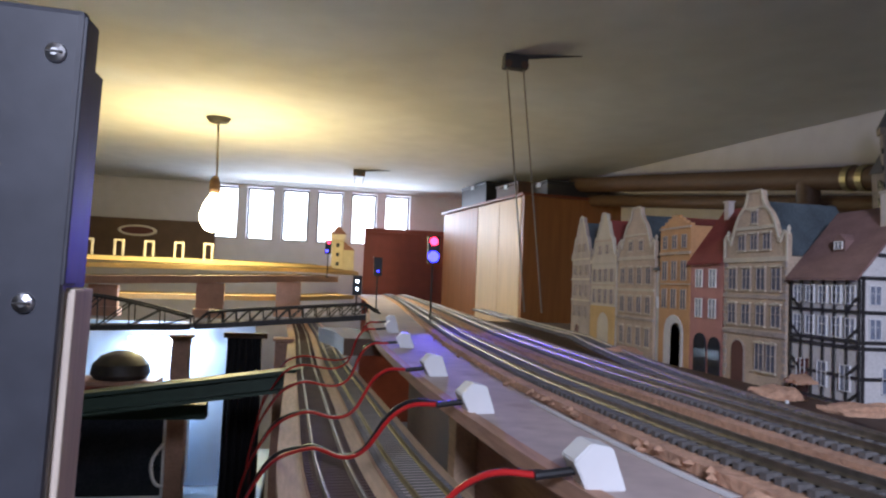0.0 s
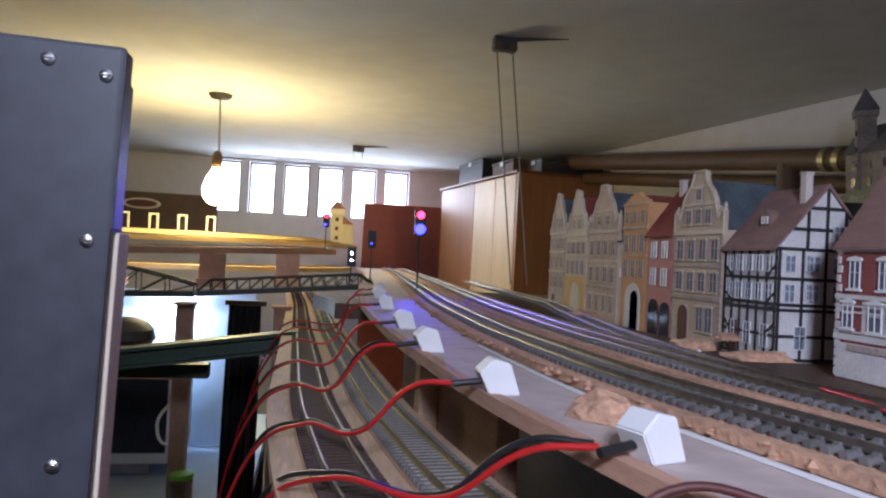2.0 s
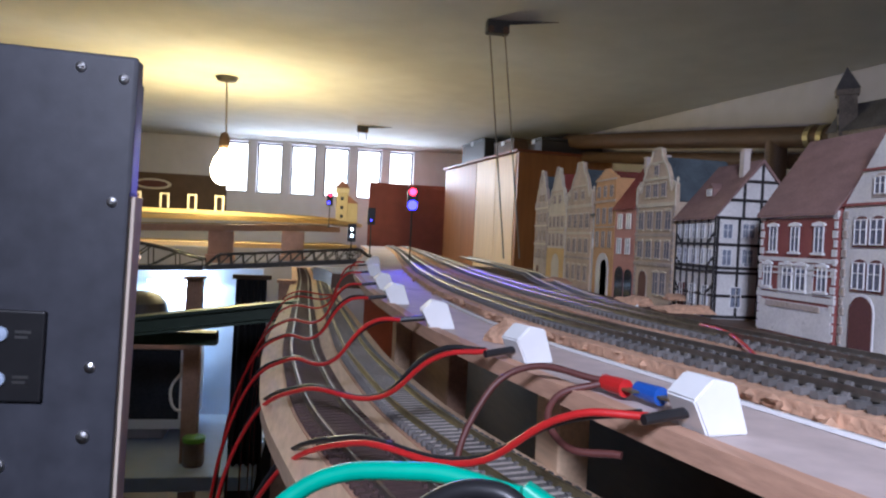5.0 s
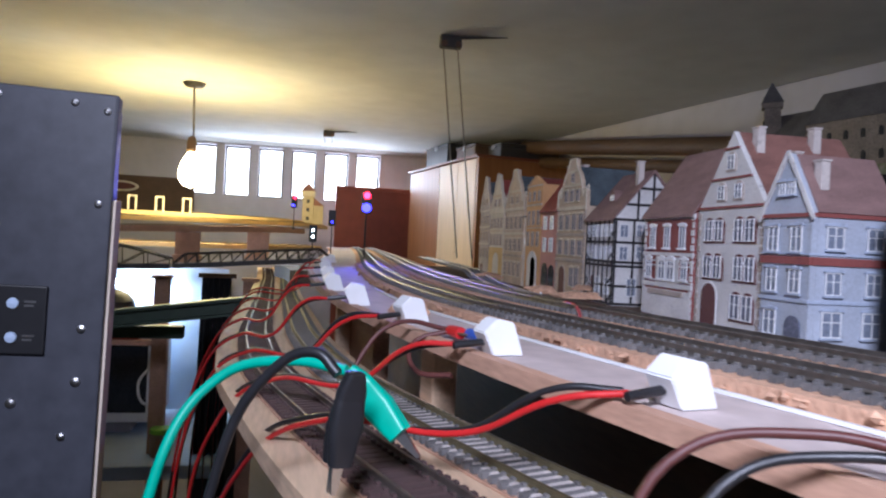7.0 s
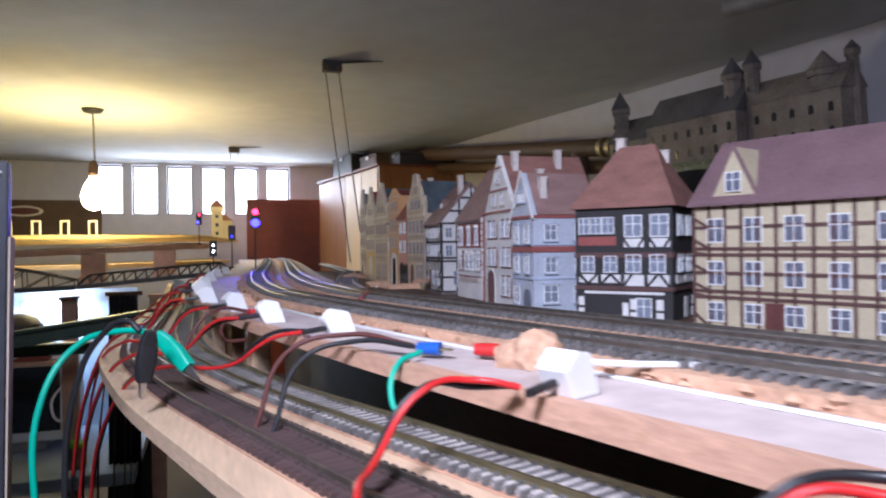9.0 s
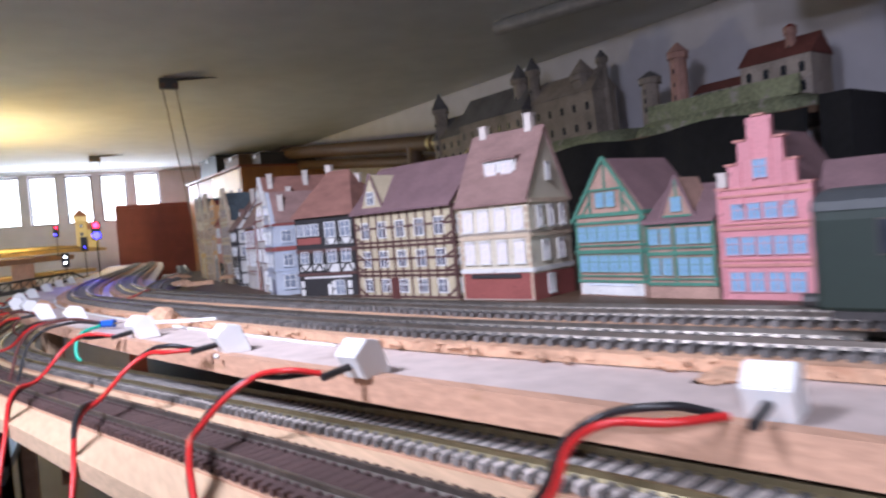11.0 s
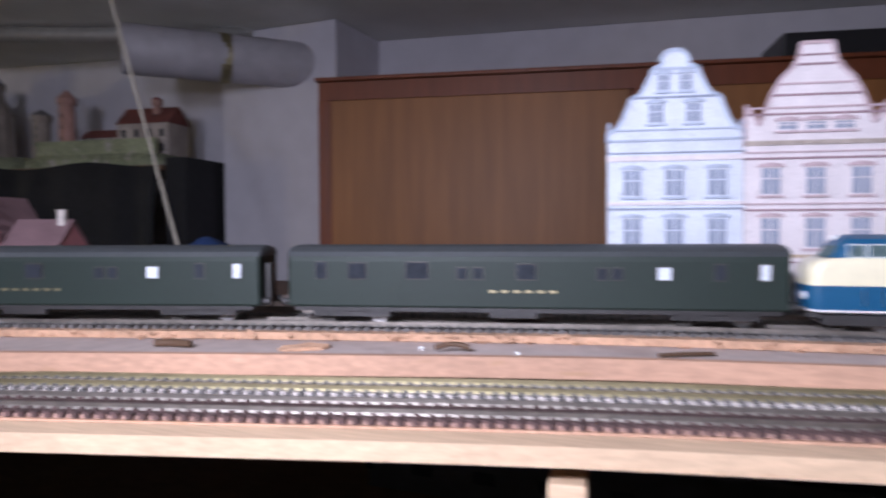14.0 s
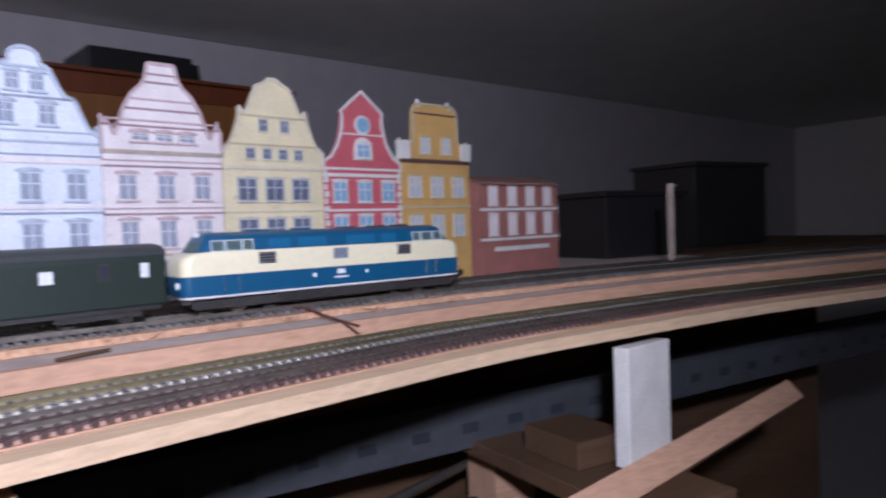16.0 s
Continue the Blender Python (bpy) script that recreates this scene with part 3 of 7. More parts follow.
    if quoin:
        n = int(eave / 0.0062)
        for k in range(n):
            q = 0.0042 if k % 2 else 0.0028
            me = cached(("quoin", q, quoin.name), "quoin", lambda: box(0, q, -0.0008, 0.0003, 0, 0.0048), quoin)
            for u in (0.0, width - q):
                ob = new("quoin", me)
                ob.parent = root
                ob.location = (u, -0.0001, 0.002 + k * 0.0062)
    if edge and gable:
        line = gable_outline(width, eave, top, gable)[2:]
        for (u0, w0), (u1, w1) in zip(line, line[1:]):
            if math.hypot(u1 - u0, w1 - w0) > 0.001:
                beam(root, (u0, w0), (u1, w1), 0.0022, edge, v=-0.0005)
        for u in (0.0012, width - 0.0012):
            part("finial", lathe([(0.0006, 0), (0.0018, 0.001), (0.0010, 0.003), (0.0017, 0.0055), (0.0004, 0.008)], 8), edge, root).matrix_local = pose(u, 0.002, eave + (top - eave) * max(k for x, k in GABLES[gable] if x == 1.0))
    if door:
        u, ww, hh, mt, arched = door
        if arched:
            arch_part(root, "door_surround", u - 0.001, 0, ww + 0.002, hh + 0.0015, frame_mat, v=0.0004)
            arch_part(root, "door", u, 0, ww, hh, mt)
        else:
            part("door", box(u, u + ww, -0.0009, 0.0003, 0, hh), mt, root)
    if shop:
        hh, mt, sign = shop
        part("shop_front", box(0.002, width - 0.002, -0.0010, 0.0003, 0.001, hh), mt, root)
        part("shop_sign", box(width * 0.15, width * 0.85, -0.0020, -0.0011, hh * 0.82, hh * 0.98), sign, root)
    for u, v, hh in chimneys:
        base_w = top - (abs(v - depth / 2) / (depth / 2)) * (top - eave) - 0.004 if not gable else eave + (top - eave) * (0.86 if gable != "plain" else 1.0) * (1 - abs(u - width / 2) / (width / 2)) - 0.004
        if gable:
            hh = base_w + 0.018 - top
        part("chimney", box(u - 0.0035, u + 0.0035, v - 0.003, v + 0.003, base_w, top + hh, 0.0004), M_CHIM, root)
        part("chimney_cap", box(u - 0.0042, u + 0.0042, v - 0.0037, v + 0.0037, top + hh + 0.0001, top + hh + 0.0012), M_CHIM, root)
    for k in range(dormers):
        u = width * (k + 0.5) / dormers
        w0 = eave + (top - eave) * 0.36
        v0 = depth / 2 * 0.30
        part("dormer", prism([(-0.006, 0), (0.006, 0), (0.006, 0.008), (0, 0.013), (-0.006, 0.008)], 0, depth * 0.22), roof, root).matrix_local = pose(u, v0, w0)
        window_part(root, u - 0.004, w0 + 0.0015, 0.008, 0.006, frame_mat, pane_mat, v=v0)
    return root


def paint(name, c, vary=0.14):
    return mat(name, c, 0.75, vary, 220, 0.08, spots=-0.02, spot_color=tuple(x * 0.72 for x in c))


M_CHIM = paint("chimney_print", (0.62, 0.56, 0.52))
M_TILE = mat("red_brown_tiles", (0.26, 0.125, 0.10), 0.8, 0.3, 260, 0.4, stretch=(1, 1, 2.5))
M_TILE2 = mat("old_rose_tiles", (0.27, 0.165, 0.15), 0.8, 0.25, 260, 0.4, stretch=(1, 1, 2.5))
M_SLATE = mat("blue_grey_slate", (0.085, 0.11, 0.13), 0.7, 0.45, 240, 0.4)
M_OXBLOOD = mat("dark_red_tiles", (0.27, 0.055, 0.045), 0.8, 0.2, 240, 0.3)
M_PLUM = mat("plum_tiles", (0.19, 0.115, 0.125), 0.8, 0.2, 240, 0.3)
M_CREAM = paint("cream_print", (0.66, 0.60, 0.48))
M_YELLOW = paint("ochre_yellow_print", (0.66, 0.44, 0.16))
M_STONE = paint("grey_stone_print", (0.46, 0.39, 0.34), 0.3)
M_SAND = paint("sandstone_print", (0.58, 0.46, 0.34), 0.25)
M_ORANGE = paint("orange_print", (0.64, 0.36, 0.16))
M_ROSE = paint("rose_print", (0.55, 0.25, 0.22))
M_LIME = paint("white_limewash_print", (0.70, 0.69, 0.68))
M_BRICK = paint("brick_print", (0.28, 0.08, 0.07))
M_BRICKP = paint("faded_brick_print", (0.36, 0.15, 0.13))
M_BLUEG = paint("blue_grey_print", (0.46, 0.50, 0.58))
M_STRAW = paint("straw_print", (0.52, 0.45, 0.31))
M_PINK = paint("pink_brick_print", (0.62, 0.27, 0.30))
M_TERRA = paint("terracotta_panel_print", (0.40, 0.25, 0.20), 0.3)
M_BEAM = paint("black_timber_print", (0.03, 0.028, 0.03))
M_BEAMB = paint("brown_timber_print", (0.11, 0.055, 0.05))
M_BEAMG = paint("green_timber_print", (0.075, 0.22, 0.16))
M_DOOR = paint("door_print", (0.12, 0.04, 0.035))
M_ICE = paint("ice_white_print", (0.70, 0.75, 0.84))
M_BLUSH = paint("blush_white_print", (0.78, 0.72, 0.74))
M_BUTTER = paint("butter_yellow_print", (0.74, 0.66, 0.45))
M_CRIMSON = paint("crimson_print", (0.54, 0.115, 0.145))
M_SHADE = paint("blue_shade_print", (0.46, 0.52, 0.64))
M_MAUVE = paint("mauve_shade_print", (0.55, 0.42, 0.45))
M_SLATEP = paint("window_print_slate", (0.13, 0.14, 0.19), 0.5)
M_BLUED = paint("blue_grey_line_print", (0.30, 0.34, 0.44))
M_MAUVED = paint("dark_mauve_line_print", (0.34, 0.22, 0.25))
M_HONEY = paint("honey_print", (0.60, 0.37, 0.13))

# the row of old houses, from the windows' end towards the aisle
house("narrow grey-green card house with a curled gable", (0.520, 0.975), (0.516, 0.903), 0.05, 0.112, 0.170, M_STONE, M_SLATE, gable="curl", floors=((0.034, 0.016, 3, 0.009), (0.062, 0.016, 3, 0.009), (0.090, 0.014, 3, 0.009), (0.122, 0.011, 2, 0.007)), bands=((0.056, 0.002, M_CREAM), (0.084, 0.002, M_CREAM), (0.111, 0.002, M_CREAM)), door=(0.02, 0.014, 0.024, M_DOOR, True), edge=M_CREAM, frame_mat=M_SAND, pane_mat=M_SLATEP)
house("narrow ochre card house with cream curled gable and archway", (0.516, 0.899), (0.515, 0.824), 0.07, 0.106, 0.168, M_CREAM, M_OXBLOOD, gable="curl", floors=((0.055, 0.018, 4, 0.009), (0.082, 0.016, 4, 0.009), (0.116, 0.012, 2, 0.008)), panels=((0.0, 1.0, 0.0, 0.052, M_YELLOW),), bands=((0.077, 0.0016, M_SAND), (0.105, 0.003, M_CREAM), (0.132, 0.002, M_SAND)), arches=((0.55, 0.0, 0.032, 0.044, M_CREAM),), edge=M_CREAM, frame_mat=M_SAND, pane_mat=M_SLATEP)
house("sandstone card house with an ornate curled gable", (0.515, 0.818), (0.515, 0.731), 0.07, 0.108, 0.166, M_SAND, M_SLATE, gable="bell", floors=((0.012, 0.020, 4, 0.010), (0.048, 0.018, 4, 0.011), (0.080, 0.018, 4, 0.011), (0.117, 0.011, 2, 0.009)), bands=((0.040, 0.003, M_STONE), (0.072, 0.003, M_CREAM), (0.107, 0.004, M_CREAM), (0.134, 0.002, M_CREAM)), edge=M_CREAM, win=0.0012, trim_mat=M_CREAM, frame_mat=M_SAND, pane_mat=M_SLATEP)
house("narrow white card strip between two houses", (0.5165, 0.729), (0.5165, 0.7215), 0.03, 0.098, 0.103, M_LIME, M_SLATE, floors=((0.055, 0.012, 1, 0.004),))
house("orange card house with a stepped top and open archway", (0.515, 0.720), (0.515, 0.662), 0.05, 0.138, 0.150, M_ORANGE, M_OXBLOOD, gable="step", floors=((0.056, 0.020, 3, 0.010), (0.084, 0.020, 3, 0.010), (0.116, 0.014, 3, 0.009)), bands=((0.080, 0.0015, M_SAND), (0.110, 0.003, M_SAND), (0.136, 0.002, M_SAND)), arches=((0.52, 0.0, 0.036, 0.050, M_LIME), (0.60, 0.0, 0.018, 0.042, M_GLASSD)), frame_mat=M_SAND, pane_mat=M_SLATEP)
house("rose card house with a steep dark red roof and arcade", (0.515, 0.660), (0.515, 0.6075), 0.07, 0.102, 0.154, M_ROSE, M_OXBLOOD, wins=((0.30, 0.050, 0.011, 0.018), (0.72, 0.050, 0.011, 0.018), (0.30, 0.078, 0.011, 0.017), (0.72, 0.078, 0.011, 0.017)), arches=((0.34, 0.0, 0.020, 0.036, M_GLASSD), (0.78, 0.0, 0.018, 0.034, M_GLASSD)), chimneys=((0.014, 0.03, 0.006), (0.038, 0.04, 0.006)))
house("grey stone card house with a richly ornamented gable", (0.515, 0.605), (0.516, 0.526), 0.075, 0.104, 0.159, M_SAND, M_SLATE, gable="bell", floors=((0.048, 0.017, 4, 0.011), (0.077, 0.018, 4, 0.011), (0.110, 0.013, 3, 0.009), (0.132, 0.010, 1, 0.008)), wins=((0.62, 0.012, 0.011, 0.022), (0.80, 0.012, 0.011, 0.022)), bands=((0.040, 0.004, M_STONE), (0.070, 0.003, M_STONE), (0.100, 0.004, M_CREAM), (0.127, 0.003, M_CREAM), (0.144, 0.002, M_CREAM)), door=(0.012, 0.016, 0.034, M_DOOR, True), win=0.0014, trim_mat=M_CREAM, quoin=M_STONE, edge=M_CREAM, frame_mat=M_STONE, pane_mat=M_SLATEP)
house("white half-timbered card house with black timbers and tiled roof", (0.517, 0.523), (0.514, 0.451), 0.080, 0.088, 0.139, M_LIME, M_TILE2, floors=((0.010, 0.018, 3, 0.010), (0.046, 0.014, 5, 0.009), (0.069, 0.013, 5, 0.009)), flank_wins=((0.36, 0.048, 0.011, 0.013), (0.36, 0.070, 0.012, 0.013), (0.62, 0.094, 0.010, 0.012)), timber=(M_BEAM, 0.0024, (0.002, 0.020, 0.040, 0.044, 0.064, 0.087), 6), flank=True, door=(0.010, 0.011, 0.028, M_DOOR, False), chimneys=((0.060, 0.030, 0.008),), dormers=1)
house("brick card house with white window surrounds over a shop", (0.515, 0.391), (0.513, 0.309), 0.075, 0.088, 0.146, M_BRICK, M_TILE2, wins=((0.20, 0.060, 0.009, 0.018), (0.50, 0.060, 0.009, 0.018), (0.80, 0.060, 0.009, 0.018), (0.14, 0.034, 0.009, 0.016), (0.42, 0.033, 0.011, 0.017), (0.60, 0.033, 0.011, 0.017), (0.86, 0.034, 0.009, 0.016)), win=0.002, panels=((0.28, 0.74, 0.026, 0.052, M_LIME), (0.04, 0.66, 0.003, 0.015, M_GLASSD), (0.70, 0.80, 0.001, 0.017, M_GLASSD), (0.84, 0.94, 0.001, 0.017, M_GLASSD)), bands=((0.053, 0.003, M_LIME), (0.026, 0.004, M_LIME), (0.084, 0.004, M_LIME), (0.031, 0.0012, M_LIME), (0.044, 0.0012, M_LIME), (0.048, 0.0012, M_LIME)), shop=(0.024, M_LIME, M_STONE), quoin=M_LIME, pane_mat=M_SLATEP)
house("white gabled card house with red cornices and arched door", (0.515, 0.307), (0.510, 0.222), 0.085, 0.091, 0.147, M_LIME, M_TILE, gable="plain", wins=((0.20, 0.038, 0.011, 0.017), (0.36, 0.038, 0.011, 0.017), (0.68, 0.038, 0.011, 0.017), (0.84, 0.038, 0.011, 0.017), (0.20, 0.066, 0.011, 0.016), (0.36, 0.066, 0.011, 0.016), (0.66, 0.066, 0.011, 0.016), (0.82, 0.066, 0.011, 0.016), (0.66, 0.010, 0.012, 0.018), (0.83, 0.010, 0.012, 0.018), (0.37, 0.097, 0.009, 0.011), (0.63, 0.097, 0.009, 0.011), (0.50, 0.119, 0.009, 0.011)), arches=((0.20, 0.0365, 0.0140, 0.0205, M_DOOR), (0.36, 0.0365, 0.0140, 0.0205, M_DOOR), (0.68, 0.0365, 0.0140, 0.0205, M_DOOR), (0.84, 0.0365, 0.0140, 0.0205, M_DOOR), (0.20, 0.0645, 0.0140, 0.0195, M_DOOR), (0.36, 0.0645, 0.0140, 0.0195, M_DOOR), (0.66, 0.0645, 0.0140, 0.0195, M_DOOR), (0.82, 0.0645, 0.0140, 0.0195, M_DOOR), (0.66, 0.0085, 0.0145, 0.0215, M_DOOR), (0.83, 0.0085, 0.0145, 0.0215, M_DOOR), (0.37, 0.0955, 0.0120, 0.0145, M_STONE), (0.63, 0.0955, 0.0120, 0.0145, M_STONE), (0.50, 0.1175, 0.0120, 0.0145, M_STONE)), bands=((0.0905, 0.0018, M_BRICK), (0.1120, 0.0014, M_BRICK), (0.1340, 0.0012, M_BRICK)), door=(0.010, 0.020, 0.034, M_DOOR, True), chimneys=((0.052, 0.014, -0.004), (0.066, 0.034, -0.012), (0.050, 0.060, -0.012)), flank=True, quoin=M_STONE, pane_mat=M_SLATEP)
house("blue-grey gabled card house with a red cornice", (0.507, 0.219), (0.506, 0.174), 0.060, 0.084, 0.1225, M_BLUEG, M_TILE2, gable="plain", wins=((0.26, 0.060, 0.010, 0.016), (0.74, 0.060, 0.010, 0.016), (0.26, 0.034, 0.010, 0.015), (0.74, 0.034, 0.010, 0.015), (0.26, 0.006, 0.012, 0.016), (0.40, 0.096, 0.006, 0.008), (0.60, 0.096, 0.006, 0.008)), flank_wins=((0.26, 0.062, 0.012, 0.014), (0.74, 0.062, 0.012, 0.014), (0.26, 0.034, 0.011, 0.014), (0.74, 0.034, 0.011, 0.014), (0.26, 0.008, 0.014, 0.016), (0.74, 0.008, 0.014, 0.016)), bands=((0.052, 0.005, M_BRICK), (0.0285, 0.0020, M_SHADE), (0.0815, 0.0025, M_BRICK), (0.058, 0.0012, M_SHADE)), arches=((0.72, 0.0, 0.014, 0.020, M_SLATEP),), win=0.0015, trim_mat=M_SHADE, flank=True, chimneys=((0.034, 0.014, 0.004),), rake=M_LIME)
house("black and white half-timbered card house with a hipped red roof", (0.521, 0.128), (0.567, 0.067), 0.075, 0.086, 0.138, M_BEAM, M_TILE, hip=0.024, wins=((0.10, 0.066, 0.009, 0.013), (0.23, 0.066, 0.009, 0.013), (0.36, 0.066, 0.010, 0.013), (0.62, 0.063, 0.014, 0.017), (0.88, 0.063, 0.014, 0.017), (0.14, 0.036, 0.011, 0.013), (0.38, 0.036, 0.011, 0.013), (0.62, 0.036, 0.012, 0.014), (0.86, 0.036, 0.012, 0.014), (0.72, 0.001, 0.012, 0.016)), panels=((0.03, 0.44, 0.057, 0.064, M_BRICK), (0.52, 0.72, 0.0555, 0.062, M_LIME), (0.78, 0.98, 0.0555, 0.062, M_LIME), (0.04, 0.24, 0.028, 0.0345, M_LIME), (0.28, 0.48, 0.028, 0.0345, M_LIME), (0.52, 0.72, 0.026, 0.0345, M_LIME), (0.76, 0.97, 0.026, 0.0345, M_LIME), (0.03, 0.09, 0.001, 0.008, M_LIME), (0.03, 0.09, 0.010, 0.017, M_LIME), (0.50, 0.56, 0.001, 0.013, M_LIME), (0.58, 0.64, 0.001, 0.006, M_LIME), (0.58, 0.64, 0.008, 0.016, M_LIME), (0.84, 0.91, 0.001, 0.006, M_LIME), (0.84, 0.91, 0.008, 0.016, M_LIME), (0.10, 0.92, 0.0195, 0.0215, M_LIME)), diag=(((0.04, 0.035), (0.14, 0.027), 0.0018, M_BEAM), ((0.24, 0.035), (0.14, 0.027), 0.0018, M_BEAM), ((0.28, 0.027), (0.38, 0.035), 0.0018, M_BEAM), ((0.48, 0.027), (0.38, 0.035), 0.0018, M_BEAM), ((0.52, 0.026), (0.60, 0.035), 0.0018, M_BEAM), ((0.76, 0.026), (0.86, 0.035), 0.0018, M_BEAM), ((0.97, 0.026), (0.88, 0.035), 0.0018, M_BEAM), ((0.52, 0.062), (0.58, 0.055), 0.0016, M_BEAM), ((0.72, 0.062), (0.66, 0.055), 0.0016, M_BEAM), ((0.78, 0.062), (0.84, 0.055), 0.0016, M_BEAM), ((0.98, 0.062), (0.92, 0.055), 0.0016, M_BEAM)), bands=((0.0475, 0.0040, M_BEAMB), (0.0225, 0.0030, M_BEAMB)), flank=True, flank_wins=((0.22, 0.064, 0.013, 0.016), (0.52, 0.064, 0.013, 0.016), (0.80, 0.064, 0.013, 0.016), (0.22, 0.036, 0.013, 0.014), (0.52, 0.036, 0.013, 0.014), (0.80, 0.036, 0.013, 0.014)), flank_panels=((0.10, 0.34, 0.028, 0.0345, M_LIME), (0.40, 0.64, 0.028, 0.0345, M_LIME), (0.68, 0.92, 0.028, 0.0345, M_LIME), (0.40, 0.52, 0.001, 0.017, M_LIME), (0.66, 0.90, 0.001, 0.008, M_LIME), (0.66, 0.90, 0.010, 0.017, M_LIME)), chimneys=((0.024, 0.040, 0.006), (0.058, 0.046, -0.006)))
house("straw-yellow half-timbered card house with brown timbers", (0.556, 0.030), (0.600, -0.100), 0.080, 0.085, 0.129, M_STRAW, M_PLUM, floors=((0.006, 0.013, 5, 0.012), (0.030, 0.016, 5, 0.012), (0.058, 0.016, 5, 0.012)), timber=(M_BEAMB, 0.0021, (0.002, 0.022, 0.026, 0.038, 0.050, 0.054, 0.068, 0.083), 12), flank=True, front_gable=(0.22, 0.034, 0.036, M_STRAW), door=(0.05, 0.012, 0.020, M_DOOR, False), overhang=0.005, pane_mat=M_SLATEP)
cream = house("tall cream card house with red tiled roof over a shop", (0.604, -0.103), (0.631, -0.171), 0.060, 0.081, 0.141, M_CREAM, M_TILE2, wins=((0.15, 0.030, 0.0105, 0.018), (0.38, 0.030, 0.0105, 0.018), (0.62, 0.030, 0.0105, 0.018), (0.86, 0.030, 0.0105, 0.018), (0.15, 0.057, 0.0115, 0.017), (0.38, 0.057, 0.0115, 0.017), (0.62, 0.057, 0.0115, 0.017), (0.86, 0.057, 0.0115, 0.017)), flank_wins=((0.22, 0.058, 0.008, 0.016), (0.50, 0.058, 0.008, 0.016), (0.78, 0.058, 0.008, 0.016), (0.32, 0.031, 0.010, 0.015), (0.70, 0.031, 0.010, 0.015), (0.50, 0.096, 0.007, 0.013), (0.40, 0.004, 0.009, 0.014)), panels=((0.0, 1.0, 0.0, 0.003, M_STONE),), flank_panels=((0.0, 1.0, 0.0, 0.021, M_BRICK),), bands=((0.0225, 0.0035, M_LIME), (0.0505, 0.0030, M_SAND), (0.0545, 0.0012, M_STONE), (0.0775, 0.0035, M_SAND)), shop=(0.022, M_BRICK, M_BEAM), flank=True, win=0.0010, frame_mat=M_LIME, pane_mat=M_BLUSH, chimneys=((0.012, 0.030, 0.006), (0.060, 0.030, 0.010)), quoin=M_SAND)
part("dormer", prism([(0.0100, 0.0990), (0.0100, 0.1150), (0.0300, 0.1190), (0.0300, 0.0990)], 0.024, 0.056, "x"), M_LIME, cream, "wide white dormer")
part("dormer_roof", prism([(0.0075, 0.1152), (0.0075, 0.1168), (0.0310, 0.1212), (0.0310, 0.1196)], 0.022, 0.058, "x"), M_TILE2, cream)
for u in (0.0265, 0.0425):
    window_part(cream, u, 0.1015, 0.0110, 0.0115, M_LIME, M_BLUSH, v=0.0096)
M_FRAMEG = paint("green_window_frame_print", (0.20, 0.36, 0.33))
M_FRAMEP = paint("pink_window_frame_print", (0.58, 0.36, 0.42))


def row(n, w0, ww, hh, lo=0.04, hi=0.96):
    """A run of n windows side by side between two parts of the front."""
    return tuple((lo + (hi - lo) * (k + 0.5) / n, w0, ww, hh) for k in range(n))


house("green-framed card house with pointed gable and blue windows", (0.670, -0.179), (0.681, -0.243), 0.075, 0.062, 0.106, M_TERRA, M_PLUM, gable="plain", wins=row(6, 0.0185, 0.0094, 0.0135) + row(6, 0.042, 0.0094, 0.0125) + row(2, 0.0685, 0.0085, 0.012, 0.34, 0.66), bands=((0.0105, 0.0020, M_BEAMG), (0.0150, 0.0012, M_BEAMG), (0.0330, 0.0030, M_BEAMG), (0.0385, 0.0014, M_BEAMG), (0.0560, 0.0020, M_BEAMG), (0.0615, 0.0030, M_BEAMG), (0.0815, 0.0016, M_BEAMG)), pane_mat=M_GLASSB, frame_mat=M_FRAMEG, shop=(0.010, M_LIME, M_ICE), group="green houses", rake=M_BEAMG, diag=(((0.02, 0.011), (0.02, 0.062), 0.0018, M_BEAMG), ((0.98, 0.011), (0.98, 0.062), 0.0018, M_BEAMG), ((0.26, 0.062), (0.26, 0.082), 0.0016, M_BEAMG), ((0.74, 0.062), (0.74, 0.082), 0.0016, M_BEAMG), ((0.5, 0.082), (0.5, 0.103), 0.0016, M_BEAMG), ((0.12, 0.063), (0.25, 0.074), 0.0014, M_BEAMG), ((0.88, 0.063), (0.75, 0.074), 0.0014, M_BEAMG)), flank=True)
house("low green-framed card house with small gable and blue windows", (0.6815, -0.245), (0.695, -0.296), 0.075, 0.056, 0.080, M_TERRA, M_PLUM, wins=row(2, 0.016, 0.0080, 0.0130, 0.04, 0.40) + row(3, 0.016, 0.0080, 0.0130, 0.46, 0.96) + row(2, 0.038, 0.0080, 0.0120, 0.04, 0.40) + row(3, 0.038, 0.0080, 0.0120, 0.46, 0.96), front_gable=(0.50, 0.026, 0.030, M_TERRA), bands=((0.0090, 0.0022, M_BEAMG), (0.0130, 0.0012, M_BEAMG), (0.0305, 0.0026, M_BEAMG), (0.0350, 0.0014, M_BEAMG), (0.0515, 0.0030, M_BEAMG)), diag=(((0.02, 0.010), (0.02, 0.056), 0.0018, M_BEAMG), ((0.98, 0.010), (0.98, 0.056), 0.0018, M_BEAMG), ((0.43, 0.010), (0.43, 0.056), 0.0016, M_BEAMG), ((0.30, 0.058), (0.70, 0.058), 0.0016, M_BEAMG), ((0.50, 0.070), (0.50, 0.084), 0.0014, M_BEAMG)), pane_mat=M_GLASSB, frame_mat=M_FRAMEG, group="green houses", chimneys=((0.046, 0.030, 0.004),))
